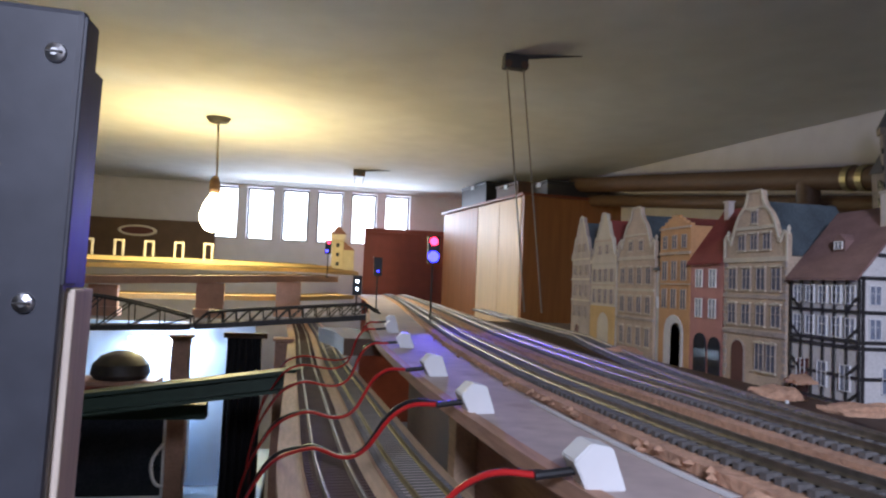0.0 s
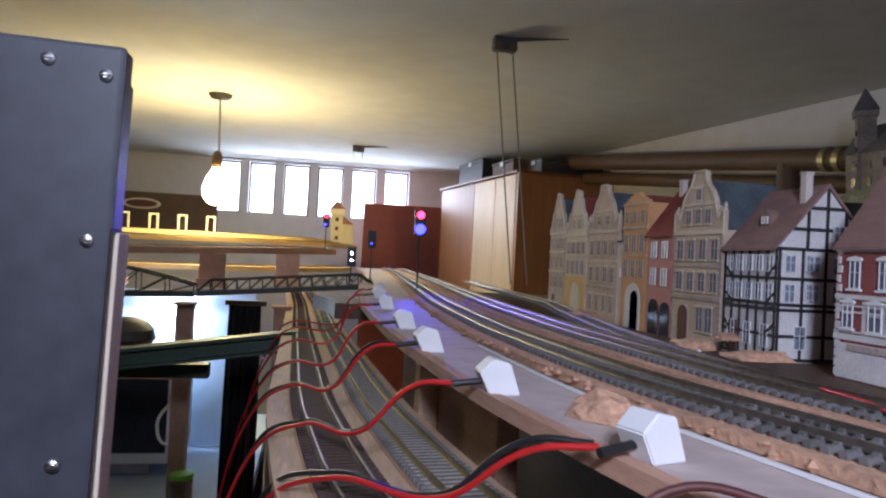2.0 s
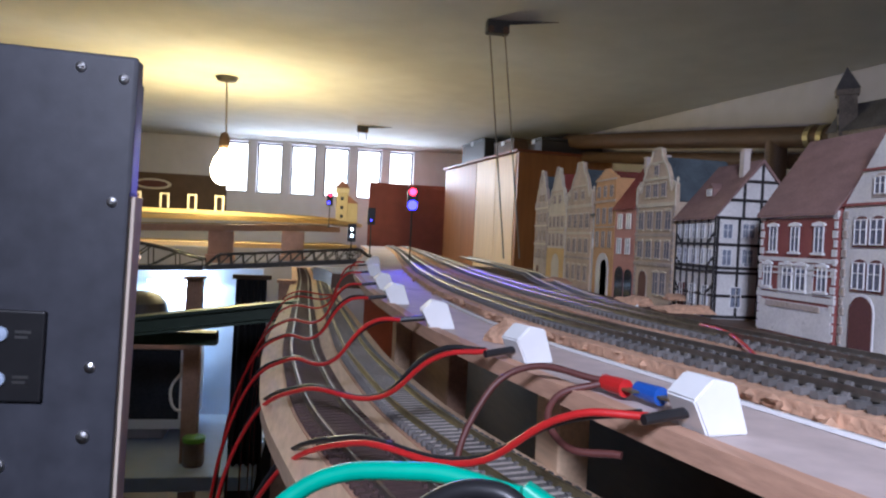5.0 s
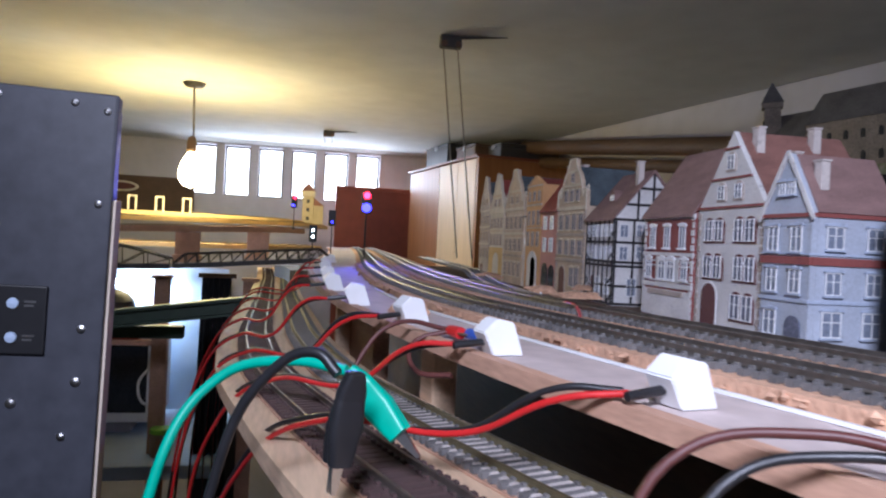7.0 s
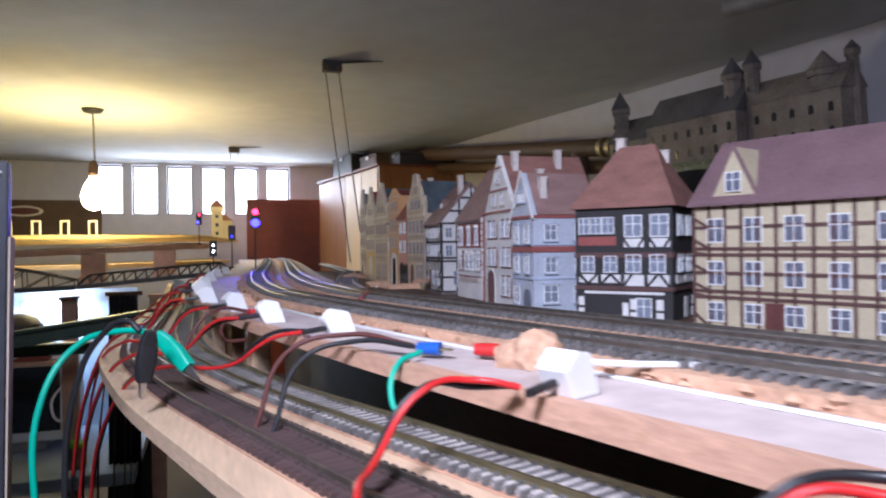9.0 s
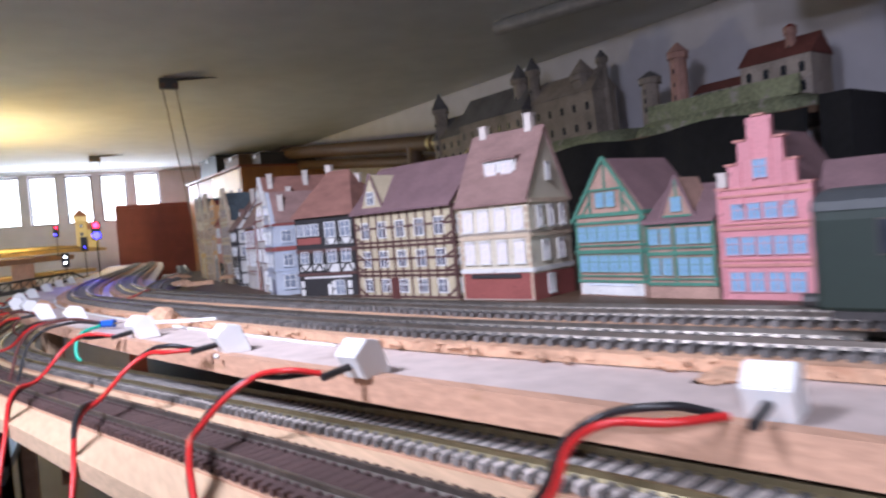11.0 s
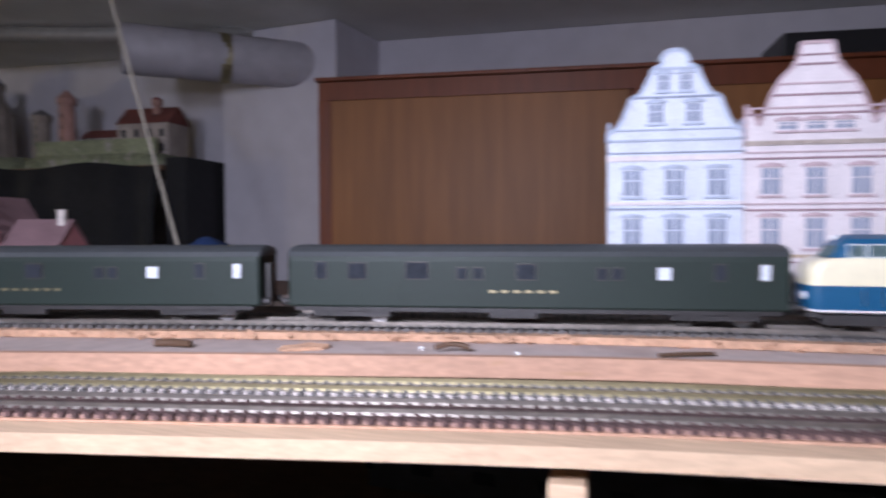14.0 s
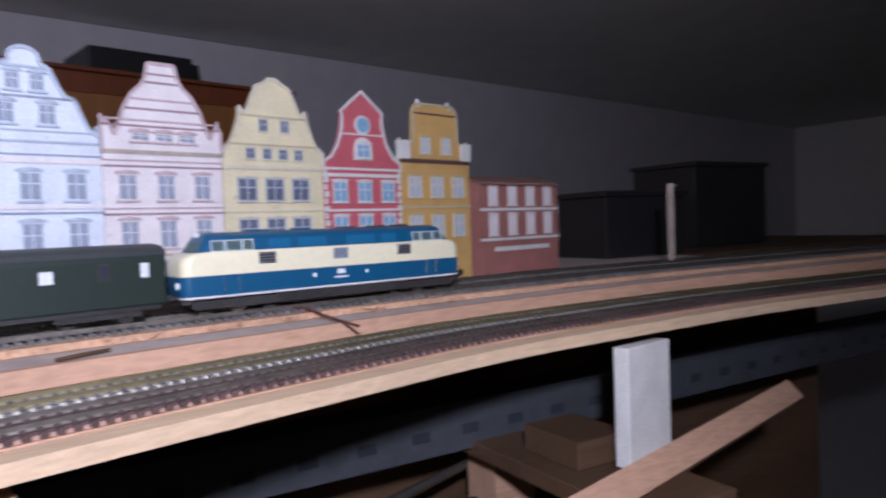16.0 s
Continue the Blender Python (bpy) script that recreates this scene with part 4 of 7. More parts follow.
pk = house("pink card house with a tall stepped gable and blue windows", (0.697, -0.298), (0.712, -0.356), 0.075, 0.060, 0.117, M_PINK, M_PLUM, gable="step", wins=row(4, 0.005, 0.0105, 0.0135, 0.08, 0.92) + row(5, 0.029, 0.0095, 0.0125, 0.06, 0.94) + row(4, 0.052, 0.0090, 0.0110, 0.14, 0.86) + row(1, 0.078, 0.0095, 0.0125), bands=((0.0215, 0.0020, M_ROSE), (0.0255, 0.0010, M_ROSE), (0.0455, 0.0020, M_ROSE), (0.0490, 0.0010, M_ROSE), (0.0670, 0.0015, M_ROSE), (0.0720, 0.0010, M_ROSE)), pane_mat=M_GLASSB, frame_mat=M_FRAMEP, group="pink houses")
for u, w0, w1 in ((0.0012, 0.0, 0.074), (0.0588, 0.0, 0.074), (0.0165, 0.060, 0.090), (0.0435, 0.060, 0.090), (0.0240, 0.072, 0.104), (0.0360, 0.072, 0.104)):
    part("pilaster_strip", box(u - 0.0012, u + 0.0012, -0.0012, 0.0003, w0, w1), M_PINK, pk)
for u, w0 in ((0.0025, 0.0726), (0.0105, 0.0874), (0.0170, 0.1022), (0.0575, 0.0726), (0.0495, 0.0874), (0.0430, 0.1022), (0.0300, 0.1171)):
    part("coping", box(u - 0.0036, u + 0.0036, -0.0012, 0.0046, w0 + 0.0002, w0 + 0.0016), M_ROSE, pk)
house("pink card house with plain plum roof and wide blue windows", (0.7135, -0.358), (0.736, -0.406), 0.070, 0.055, 0.086, M_PINK, M_PLUM, wins=row(3, 0.007, 0.0135, 0.0165, 0.06, 0.94) + row(3, 0.031, 0.0135, 0.0145, 0.06, 0.94), bands=((0.048, 0.005, M_BEAMG), (0.0255, 0.0022, M_BRICK), (0.0035, 0.0015, M_BRICK)), pane_mat=M_GLASSB, frame_mat=M_FRAMEP, flank=True, flank_panels=((0.0, 1.0, 0.0, 0.055, M_STONE),), chimneys=((0.045, 0.03, 0.008),), group="pink houses")

# flat card fronts on the far side of the tracks


def front(label, i0, i1, eave, top, wall, gable, floors, bands, frame_mat, pane_mat, door=None, win=0.0014, z=0.0022, trim=None, quoin=None, wins=(), arches=()):
    n, p0, e = Vector((0.976, 0.217)), Vector((0.7415, -0.926)), Vector((0.217, -0.976))
    a, b = p0 + e * i0, p0 + e * i1
    return house(label, a, b, 0.004, eave, top, wall, None, z=z, gable=gable, floors=floors, bands=bands, frame_mat=frame_mat, pane_mat=pane_mat, door=door, win=win, card=True, group="gabled card fronts", trim_mat=trim, quoin=quoin, edge=trim, wins=wins, arches=arches)


STOREYS = ((0.010, 0.022, 3, 0.0125), (0.046, 0.020, 3, 0.0125), (0.080, 0.018, 3, 0.0125))
front("ice-white card front with a scrolled gable", 0.0, 0.0855, 0.116, 0.176, M_ICE, "curl", STOREYS + ((0.128, 0.013, 2, 0.010), (0.149, 0.011, 2, 0.008)), ((0.0365, 0.0010, M_BLUED), (0.0395, 0.0022, M_BLUSH), (0.0715, 0.0012, M_BLUED), (0.0745, 0.0022, M_BLUSH), (0.1035, 0.0035, M_BLUSH), (0.1085, 0.0009, M_BLUED), (0.1165, 0.0014, M_SHADE), (0.1235, 0.0010, M_SHADE), (0.1445, 0.0013, M_BLUED), (0.1630, 0.0014, M_SHADE)), M_ICE, M_BLUED, win=0.0019, trim=M_SHADE)
front("blush-white card front with a domed gable", 0.086, 0.171, 0.112, 0.176, M_BLUSH, "bell", STOREYS + ((0.121, 0.006, 3, 0.012),), ((0.0365, 0.0010, M_MAUVED), (0.0400, 0.0020, M_SAND), (0.0700, 0.0012, M_MAUVED), (0.0740, 0.0010, M_MAUVE), (0.1030, 0.0012, M_MAUVED), (0.1070, 0.0010, M_MAUVE), (0.1120, 0.0028, M_STONE), (0.1310, 0.0012, M_MAUVED), (0.1350, 0.0012, M_MAUVE), (0.1430, 0.0012, M_MAUVED), (0.1500, 0.0012, M_MAUVE), (0.1620, 0.0012, M_MAUVED), (0.1680, 0.0010, M_MAUVED)), M_BLUSH, M_BLUED, win=0.0019, trim=M_MAUVE)
front("butter-yellow card front with a swept gable", 0.172, 0.262, 0.108, 0.176, M_BUTTER, "swoop", ((0.112, 0.0085, 4, 0.0075), (0.134, 0.0095, 2, 0.0075)), ((0.0365, 0.0012, M_CREAM), (0.0705, 0.0012, M_CREAM), (0.1040, 0.0026, M_CREAM), (0.1230, 0.0010, M_STRAW), (0.1455, 0.0010, M_STRAW)), M_SHADE, M_SLATEP, win=0.0010, trim=M_CREAM, wins=row(3, 0.004, 0.0165, 0.0230, 0.08, 0.88) + row(3, 0.046, 0.0165, 0.0195, 0.08, 0.88) + row(3, 0.079, 0.0165, 0.0180, 0.08, 0.88))
front("crimson card front with white trim and a round gable window", 0.263, 0.348, 0.106, 0.176, M_CRIMSON, "pediment", (), ((0.036, 0.002, M_LIME), (0.070, 0.002, M_LIME), (0.100, 0.003, M_LIME), (0.106, 0.002, M_LIME), (0.137, 0.0012, M_LIME)), M_LIME, M_GLASSB, trim=M_LIME, quoin=M_LIME, wins=row(3, 0.003, 0.0150, 0.0260, 0.03, 0.97) + row(3, 0.044, 0.0150, 0.0220, 0.03, 0.97) + row(3, 0.078, 0.0150, 0.0180, 0.03, 0.97) + row(1, 0.117, 0.0150, 0.0125), arches=((0.5, 0.1150, 0.0200, 0.0205, M_LIME),))
front("honey-yellow card front with a square-topped gable", 0.349, 0.441, 0.118, 0.172, M_HONEY, "flat", ((0.043, 0.022, 3, 0.017), (0.082, 0.020, 3, 0.017), (0.124, 0.016, 2, 0.013)), ((0.072, 0.002, M_STRAW), (0.115, 0.004, M_BEAMB), (0.162, 0.0015, M_BEAMB)), M_BUTTER, M_SHADE, door=(0.014, 0.06, 0.024, M_STRAW, True), trim=M_STRAW)
house("low red-brick card house with pale windows and an awning", (0.841, -1.372), (0.868, -1.500), 0.05, 0.098, 0.106, M_BRICKP, M_TILE, z=0.0022, floors=((0.042, 0.022, 4, 0.014), (0.074, 0.020, 4, 0.014)), bands=((0.068, 0.003, M_LIME), (0.036, 0.003, M_LIME), (0.096, 0.002, M_LIME)), frame_mat=M_BLUSH, pane_mat=M_BLUSH, win=0.0015, shop=(0.030, M_BRICKP, M_LIME), flank=True)

for ob in [o for o in scene.objects if o.parent is None and "square-topped" in str(o.get("label", ""))]:
    for u0, u1 in ((-0.002, 0.012), (0.080, 0.0942)):
        part("shoulder", box(u0, u1, -0.0018, 0.0038, 0.1185, 0.136, 0.0006), M_LIME, ob, "white stone shoulder")
    for u in (0.026, 0.066):
        part("finial", lathe([(0.0008, 0), (0.0030, 0.001), (0.0014, 0.003), (0.0026, 0.006), (0.0005, 0.009)], 10), M_LIME, ob).matrix_local = pose(u, 0.002, 0.168)
for ob in [o for o in scene.objects if o.parent is None and "round gable window" in str(o.get("label", ""))]:
    for r, m_, d in ((0.0085, M_LIME, 0.0012), (0.0065, M_GLASSB, 0.0018)):
        part("round_window", lathe([(0.0005, 0), (r, 0), (r, d)], 20), m_, ob).matrix_local = pose(0.0425, -0.0002, 0.146, 90, 0, 0)

# ---------- train ----------
M_BLUEL = mat("ocean_blue_paint", (0.006, 0.082, 0.185), 0.42, 0.06, 120, 0.0, coat=0.1)
M_BEIGE = mat("ivory_paint", (0.80, 0.745, 0.54), 0.32, 0.05, 120, 0.0, coat=0.3)
M_BLUEP2 = mat("lighter_blue_paint", (0.015, 0.125, 0.26), 0.35, 0.06, 120, 0.0, coat=0.2)
M_COACH = mat("bottle_green_paint", (0.010, 0.021, 0.016), 0.62, 0.12, 120, 0.02)
M_ROOFG = mat("coach_roof_grey", (0.05, 0.056, 0.060), 0.5, 0.12, 120, 0.02)
M_BOGIE = mat("bogie_black", (0.032, 0.030, 0.030), 0.5, 0.4, 200, 0.15)
M_CABW = mat("cab_glass", (0.07, 0.115, 0.12), 0.5, 0.3, 200, 0.0)
M_WFRAME = mat("window_frame_grey", (0.62, 0.68, 0.66), 0.6, 0.1, 90, 0.0)
M_VENT = mat("louvre_dark", (0.09, 0.10, 0.12), 0.4, 0.1, 60, 0.0)
RAIL_TOP = 0.0046 + 0.0048


def on_track(line, y, z):
    dx = (line(y + 0.06) - line(y - 0.06)) / 0.12
    return Matrix.Translation((line(y), y, z)) @ Matrix.Rotation(math.atan2(-1, -dx), 4, "Z")


def wheel_mesh(r):
    bm = lathe([(0.0005, -0.0012), (r * 0.92, -0.0012), (r, -0.0006), (r, 0.0006), (r * 1.1, 0.0007), (r * 1.1, 0.0012), (0.0005, 0.0012)], 16)
    bmesh.ops.rotate(bm, verts=bm.verts, matrix=Matrix.Rotation(radians(90), 3, "X"))
    return bm


def bogie(root, x, n, spread, r, half):
    bo = part("bogie", box(-spread / 2 - 0.008, spread / 2 + 0.008, -half + 0.0025, half - 0.0025, 0.004, 0.0085, 0.0006), M_BOGIE, root)
    bo.matrix_local = pose(x, 0, 0)
    for s in (-1, 1):
        fr = part("side_frame", prism([(-spread / 2 - 0.007, 0.0035), (spread / 2 + 0.007, 0.0035), (spread / 2 + 0.008, 0.0085), (0.008, 0.0085), (0.005, 0.0062), (-0.005, 0.0062), (-0.008, 0.0085), (-spread / 2 - 0.008, 0.0085)], s * (half - 0.0022), s * (half - 0.0010)), M_BOGIE, bo)
        for k in range(n):
            u = (k / (n - 1) - 0.5) * spread
            ax = part("axle_box", box(u - 0.002, u + 0.002, s * (half - 0.0010) - 0.0006, s * (half - 0.0010) + 0.0006, 0.0036, 0.0072), M_BOGIE, bo)
    for k in range(n):
        u = (k / (n - 1) - 0.5) * spread
        for s in (-1, 1):
            wh = part("wheel", wheel_mesh(r), M_STEEL if k % 2 else M_GIRDER, bo)
            wh.matrix_local = pose(u, s * 0.0083, r)


def loco(y):
    root = thing("diesel_locomotive", on_track(track_a, y, RAIL_TOP), "blue and ivory model diesel locomotive on the main track", "model locomotive")
    body = part("lower_body", ring_loft([(0.0095, 0.1005, 0.0160, 0.0065), (0.0110, 0.1040, 0.0172, 0.0065), (0.0160, 0.1050, 0.0176, 0.0065), (0.0232, 0.1048, 0.0177, 0.0065)], 8), M_BLUEL, root, "", True)
    part("stripe", ring_loft([(0.0098, 0.1036, 0.0168, 0.0080), (0.0104, 0.1046, 0.0179, 0.0070), (0.0112, 0.1048, 0.0180, 0.0073)], 8), M_WHITE, root, "thin pale line along the skirt")
    band = part("upper_body", ring_loft([(0.0233, 0.1048, 0.0177, 0.0065), (0.0300, 0.1046, 0.0177, 0.0065), (0.0330, 0.1036, 0.0177, 0.0065), (0.0350, 0.1018, 0.0176, 0.0065), (0.0364, 0.0994, 0.0174, 0.0065), (0.0370, 0.0960, 0.0172, 0.0065)], 8), M_BEIGE, root, "ivory upper flanks and rounded noses", True)
    roof = part("roof", ring_loft([(0.0371, 0.0945, 0.0170, 0.006), (0.0440, 0.0900, 0.0158, 0.006), (0.0464, 0.0885, 0.0138, 0.006), (0.0480, 0.0865, 0.0085, 0.005), (0.0486, 0.0840, 0.0030, 0.003)], 8), M_BLUEL, root, "", True)
    for s in (-1, 1):
        # windows of the cabs, lying on the sloping roof flank
        for x0, x1 in ((0.0795, 0.0865), (0.0685, 0.0775), (0.061, 0.0668)):
            for e in (-1, 1):
                wd = part("cab_window", prism([(0, 0), (x1 - x0, 0), (x1 - x0 - (0.002 if x1 > 0.08 else 0), 0.0058), (0, 0.0058)], -0.0003, 0.0003), M_CABW, root)
                wd.matrix_local = pose(e * x0 if e > 0 else -x0, s * 0.01715, 0.0376, 10 * s, 0, 0) @ Matrix.Diagonal((e, 1, 1, 1))
                fr = bmesh.new()
                L = x1 - x0
                for q in ((-0.0005, L + 0.0005, -0.0005, 0.0), (-0.0005, L + 0.0005, 0.0058, 0.0063), (-0.0005, 0.0, 0.0, 0.0058), (L, L + 0.0005, 0.0, 0.0058)):
                    add_box(fr, q[0], q[1], -0.0005, 0.0005, q[2], q[3])
                part("window_frame", fr, M_WFRAME, wd)
        for x in (-0.052, 0.052):
            lv = part("louvre", box(x - 0.0055, x + 0.0055, s * 0.0177 - 0.0003, s * 0.0177 + 0.0003, 0.0285, 0.0355), M_VENT, root)
            for k in range(4):
                part("slat", box(x - 0.0052, x + 0.0052, s * 0.0182 - 0.0003, s * 0.0182 + 0.0003, 0.0292 + k * 0.0017, 0.0298 + k * 0.0017), M_STEEL, lv)
        for x0, x1 in ((-0.050, -0.036), (-0.030, -0.010), (0.006, 0.028), (0.034, 0.046)):
            pn = part("roof_panel", box(x0, x1, -0.0003, 0.0003, 0, 0.0058, 0.0001), M_BLUEP2, root, "lighter blue roof panel")
            pn.matrix_local = pose(0, s * 0.01715, 0.0378, 10 * s, 0, 0)
        part("side_window", box(-0.0055, 0.0055, s * 0.0177 - 0.0004, s * 0.0177 + 0.0004, 0.0285, 0.0355, 0.0002), M_GLASSG, root)
        for x in (-0.080, -0.071, 0.071, 0.080):
            part("handrail", rod((x, s * 0.0186, 0.0135), (x, s * 0.0186, 0.0222), 0.0003, 6), M_STEEL, root)
        for x in (-0.020, 0.020):
            part("marking", box(x - 0.001, x + 0.001, s * 0.0177 - 0.0003, s * 0.0177 + 0.0003, 0.0175, 0.0200), M_WHITE, root)
        part("emblem", box(-0.0028, 0.0028, s * 0.0177 - 0.0003, s * 0.0177 + 0.0003, 0.0185, 0.0215), M_WHITE, root, "small pale emblem plate")
        part("number_bars", box(-0.005, 0.005, s * 0.0177 - 0.0003, s * 0.0177 + 0.0003, 0.0158, 0.0168), M_WHITE, root, "pale bars of lettering")
        part("tank", box(-0.046, 0.046, s * 0.0100, s * 0.0160, 0.0035, 0.0094, 0.0006) if s > 0 else box(-0.046, 0.046, -0.0160, -0.0100, 0.0035, 0.0094, 0.0006), M_BOGIE, root)
    for e in (-1, 1):
        for s in (-1, 1):
            bu = part("buffer", rod((e * 0.104, s * 0.0098, 0.0110), (e * 0.1105, s * 0.0098, 0.0110), 0.0012, 10), M_BOGIE, root)
            part("buffer_plate", rod((e * 0.1106, s * 0.0098, 0.0110), (e * 0.1114, s * 0.0098, 0.0110), 0.0027, 12), M_BOGIE, bu)
            part("headlight", rod((e * 0.1045, s * 0.0110, 0.0180), (e * 0.1063, s * 0.0110, 0.0180), 0.0020, 12), M_WHITE, root)
            fw = part("windscreen", box(-0.0004, 0.0004, -0.0058, 0.0058, 0, 0.0062), M_CABW, root)
            fw.matrix_local = pose(e * 0.0946, s * 0.0068, 0.0376, 0, -e * 33, s * e * 10)
        part("headlight", rod((e * 0.0875, 0, 0.0472), (e * 0.0905, 0, 0.0465), 0.0012, 10), M_WHITE, root)
        part("coupling", box(e * 0.111 - 0.006, e * 0.111 + 0.006, -0.003, 0.003, 0.0070, 0.0090), M_BOGIE, root)
        part("brake_hose", rod((e * 0.1055, 0.0045, 0.0120), (e * 0.1100, 0.0060, 0.0055), 0.0007, 6), M_BOGIE, root)
        part("buffer_beam", box(e * 0.1015 - 0.003, e * 0.1015 + 0.003, -0.0145, 0.0145, 0.0070, 0.0096), M_BOGIE, root)
        bogie(root, e * 0.069, 3, 0.042, 0.0055, 0.0165)
    for x in (-0.05, -0.02, 0.015, 0.04, 0.06):
        part("roof_vent", box(x - 0.006, x + 0.006, -0.004, 0.004, 0.0484, 0.0496, 0.0004), M_GIRDER if x > 0 else M_BLUEL, root)
    return root


def coach(y, name, label):
    half = 0.135
    root = thing(name, on_track(track_a, y, RAIL_TOP), label, "railway coach", "train coaches")
    part("body", ring_loft([(0.0090, half, 0.0158, 0.002), (0.0100, half, 0.0164, 0.002), (0.0345, half, 0.0164, 0.002), (0.0372, half, 0.0160, 0.002)], 3), M_COACH, root)
    part("roof", ring_loft([(0.0372, half + 0.0005, 0.0164, 0.002), (0.0398, half + 0.0005, 0.0150, 0.002), (0.0420, half, 0.0115, 0.002), (0.0432, half - 0.001, 0.0060, 0.002), (0.0436, half - 0.002, 0.002, 0.001)], 3), M_ROOFG, root, "dusty dark grey rounded roof", True)
    for s in (-1, 1):
        for x, w, h, light in ((-0.115, 0.006, 0.009, 0), (-0.094, 0.010, 0.0085, 0), (-0.060, 0.012, 0.009, 0), (-0.035, 0.005, 0.006, 0), (-0.026, 0.005, 0.006, 0), (0.0, 0.010, 0.008, 0), (0.040, 0.005, 0.006, 0), (0.048, 0.005, 0.006, 0), (0.072, 0.0065, 0.0065, 1), (0.100, 0.005, 0.008, 0), (0.122, 0.0045, 0.008, 1)):
            wd = part("window", box(x - w / 2 - 0.0006, x + w / 2 + 0.0006, s * 0.0165 - 0.0003, s * 0.0165 + 0.0003, 0.0244, 0.0256 + h), M_GIRDER, root)
            # Ice-white panes: brightness showing through the coach, put into the colour.
            part("pane", box(x - w / 2, x + w / 2, s * 0.0169 - 0.0003, s * 0.0169 + 0.0003, 0.0250, 0.0250 + h), M_ICE if light else M_GLASSD, wd)
        for x in (-0.075, 0.100):
            part("door", box(x - 0.0065, x + 0.0065, s * 0.0165 - 0.0002, s * 0.0165 + 0.0002, 0.0100, 0.0240), M_COACH, root)
        for k in range(6):
            part("lettering_bar", box(-0.02 + k * 0.0065, -0.0165 + k * 0.0065, s * 0.0165 - 0.0002, s * 0.0165 + 0.0002, 0.0175, 0.0190), M_BRASS, root)
        part("solebar", box(-half + 0.004, half - 0.004, s * 0.0155 - 0.0006, s * 0.0155 + 0.0006, 0.0066, 0.0089), M_BOGIE, root)
        part("equipment_box", box(-0.020, 0.006, s * 0.0130 - 0.003, s * 0.0130 + 0.003, 0.0035, 0.0089, 0.0004), M_BOGIE, root)
    for e in (-1, 1):
        bogie(root, e * 0.098, 2, 0.030, 0.0052, 0.0160)
        part("gangway", box(e * half - 0.002, e * half + 0.003, -0.006, 0.006, 0.0095, 0.0330, 0.0006), M_BOGIE, root, "black folded gangway bellows")
        for s in (-1, 1):
            part("buffer", rod((e * half, s * 0.0098, 0.0110), (e * (half + 0.005), s * 0.0098, 0.0110), 0.0022, 10), M_BOGIE, root)
    return root


loco(-1.140)
coach(-0.897, "baggage_coach", "dark green model baggage coach with grey roof behind the locomotive")
coach(-0.622, "passenger_coach", "dark green model coach with grey roof on the main track")

# ---------- white sensor blocks and their leads ----------
BLOCKS = ((0.268, 0.985), (0.252, 0.853), (0.243, 0.677), (0.236, 0.495), (0.233, 0.372), (0.241, 0.254), (0.260, 0.162), (0.278, 0.069), (0.305, -0.015), (0.345, -0.180), (0.378, -0.289), (0.4075, -0.394), (0.464, -0.519))


def sensor_block(x, y, turn):
    root = thing("sensor_block", pose(x, y, 0.0002, 0, 0, turn), "small white plastic sensor block with chamfered top on the board edge", "sensor block", "white sensor blocks")
    bm = prism([(-0.0040, 0), (0.0085, 0), (0.0040, 0.0128), (-0.0030, 0.0142), (-0.0085, 0.0090)], -0.0056, 0.0056)
    bmesh.ops.bevel(bm, geom=list(bm.edges), offset=0.0005, segments=2, affect="EDGES")
    part("housing", bm, M_WHITE, root)
    part("socket", rod((-0.0062, 0, 0.0048), (-0.0185, 0, 0.0035), 0.0014, 10), M_BLACK, root, "black heat-shrink sleeve")
    return root


def lead(x, y, k):
    """A red and a black wire from a block over the lower tracks and down behind the plank."""
    for dy, material, name in ((0.0, M_RED, "red_wire"), (0.0032, M_BLACK, "black_wire")):
        rise = 0.0025 * math.sin(3.1 * k + dy * 900)
        pe = plank_edge(y + 0.07)
        if y < -0.15:
            e0, e1 = plank_edge(y - 0.012), plank_edge(y - 0.055)
            pts = [(x - 0.009, y + dy, 0.0038), (x - 0.020, y + 0.004 + dy, 0.005 + rise), (x - 0.032, y + 0.020 + dy, 0.001), (x - 0.050, y + 0.010 + dy, plank_z(y) + 0.012), (e0 + 0.010, y - 0.012 + dy, plank_z(y) + 0.010 + rise), (e1 - 0.006, y - 0.045 + dy, plank_z(y) - 0.006), (e1 - 0.014, y - 0.070, -0.10), (e1 - 0.014, y - 0.075, -0.32)]
        else:
            pts = [(x - 0.009, y + dy, 0.0038), (x - 0.024, y + 0.010 + dy, 0.001 + rise), (x - 0.045, y + 0.035 + dy, plank_z(y) + 0.017), (pe + 0.016, y + 0.075 + dy * 2, plank_z(y) + 0.011), (pe - 0.014, y + 0.13 + dy * 4, plank_z(y) - 0.022), (pe - 0.04, y + 0.19 + 0.02 * math.sin(k), -0.16), (pe - 0.05, y + 0.20, -0.45)]
        tagged(tube(name, pts, 0.00105, material), ("red" if material is M_RED else "black") + " insulated wire running from a sensor block over the tracks", "wire", "sensor wires")


for k, (x, y) in enumerate(BLOCKS):
    slope = (board_edge(y + 0.02) - board_edge(y - 0.02)) / 0.04
    turn = -math.degrees(math.atan(slope))
    sensor_block(x, y, turn + 8 * math.sin(k * 2.3))
    lead(x - 0.0065, y, k)


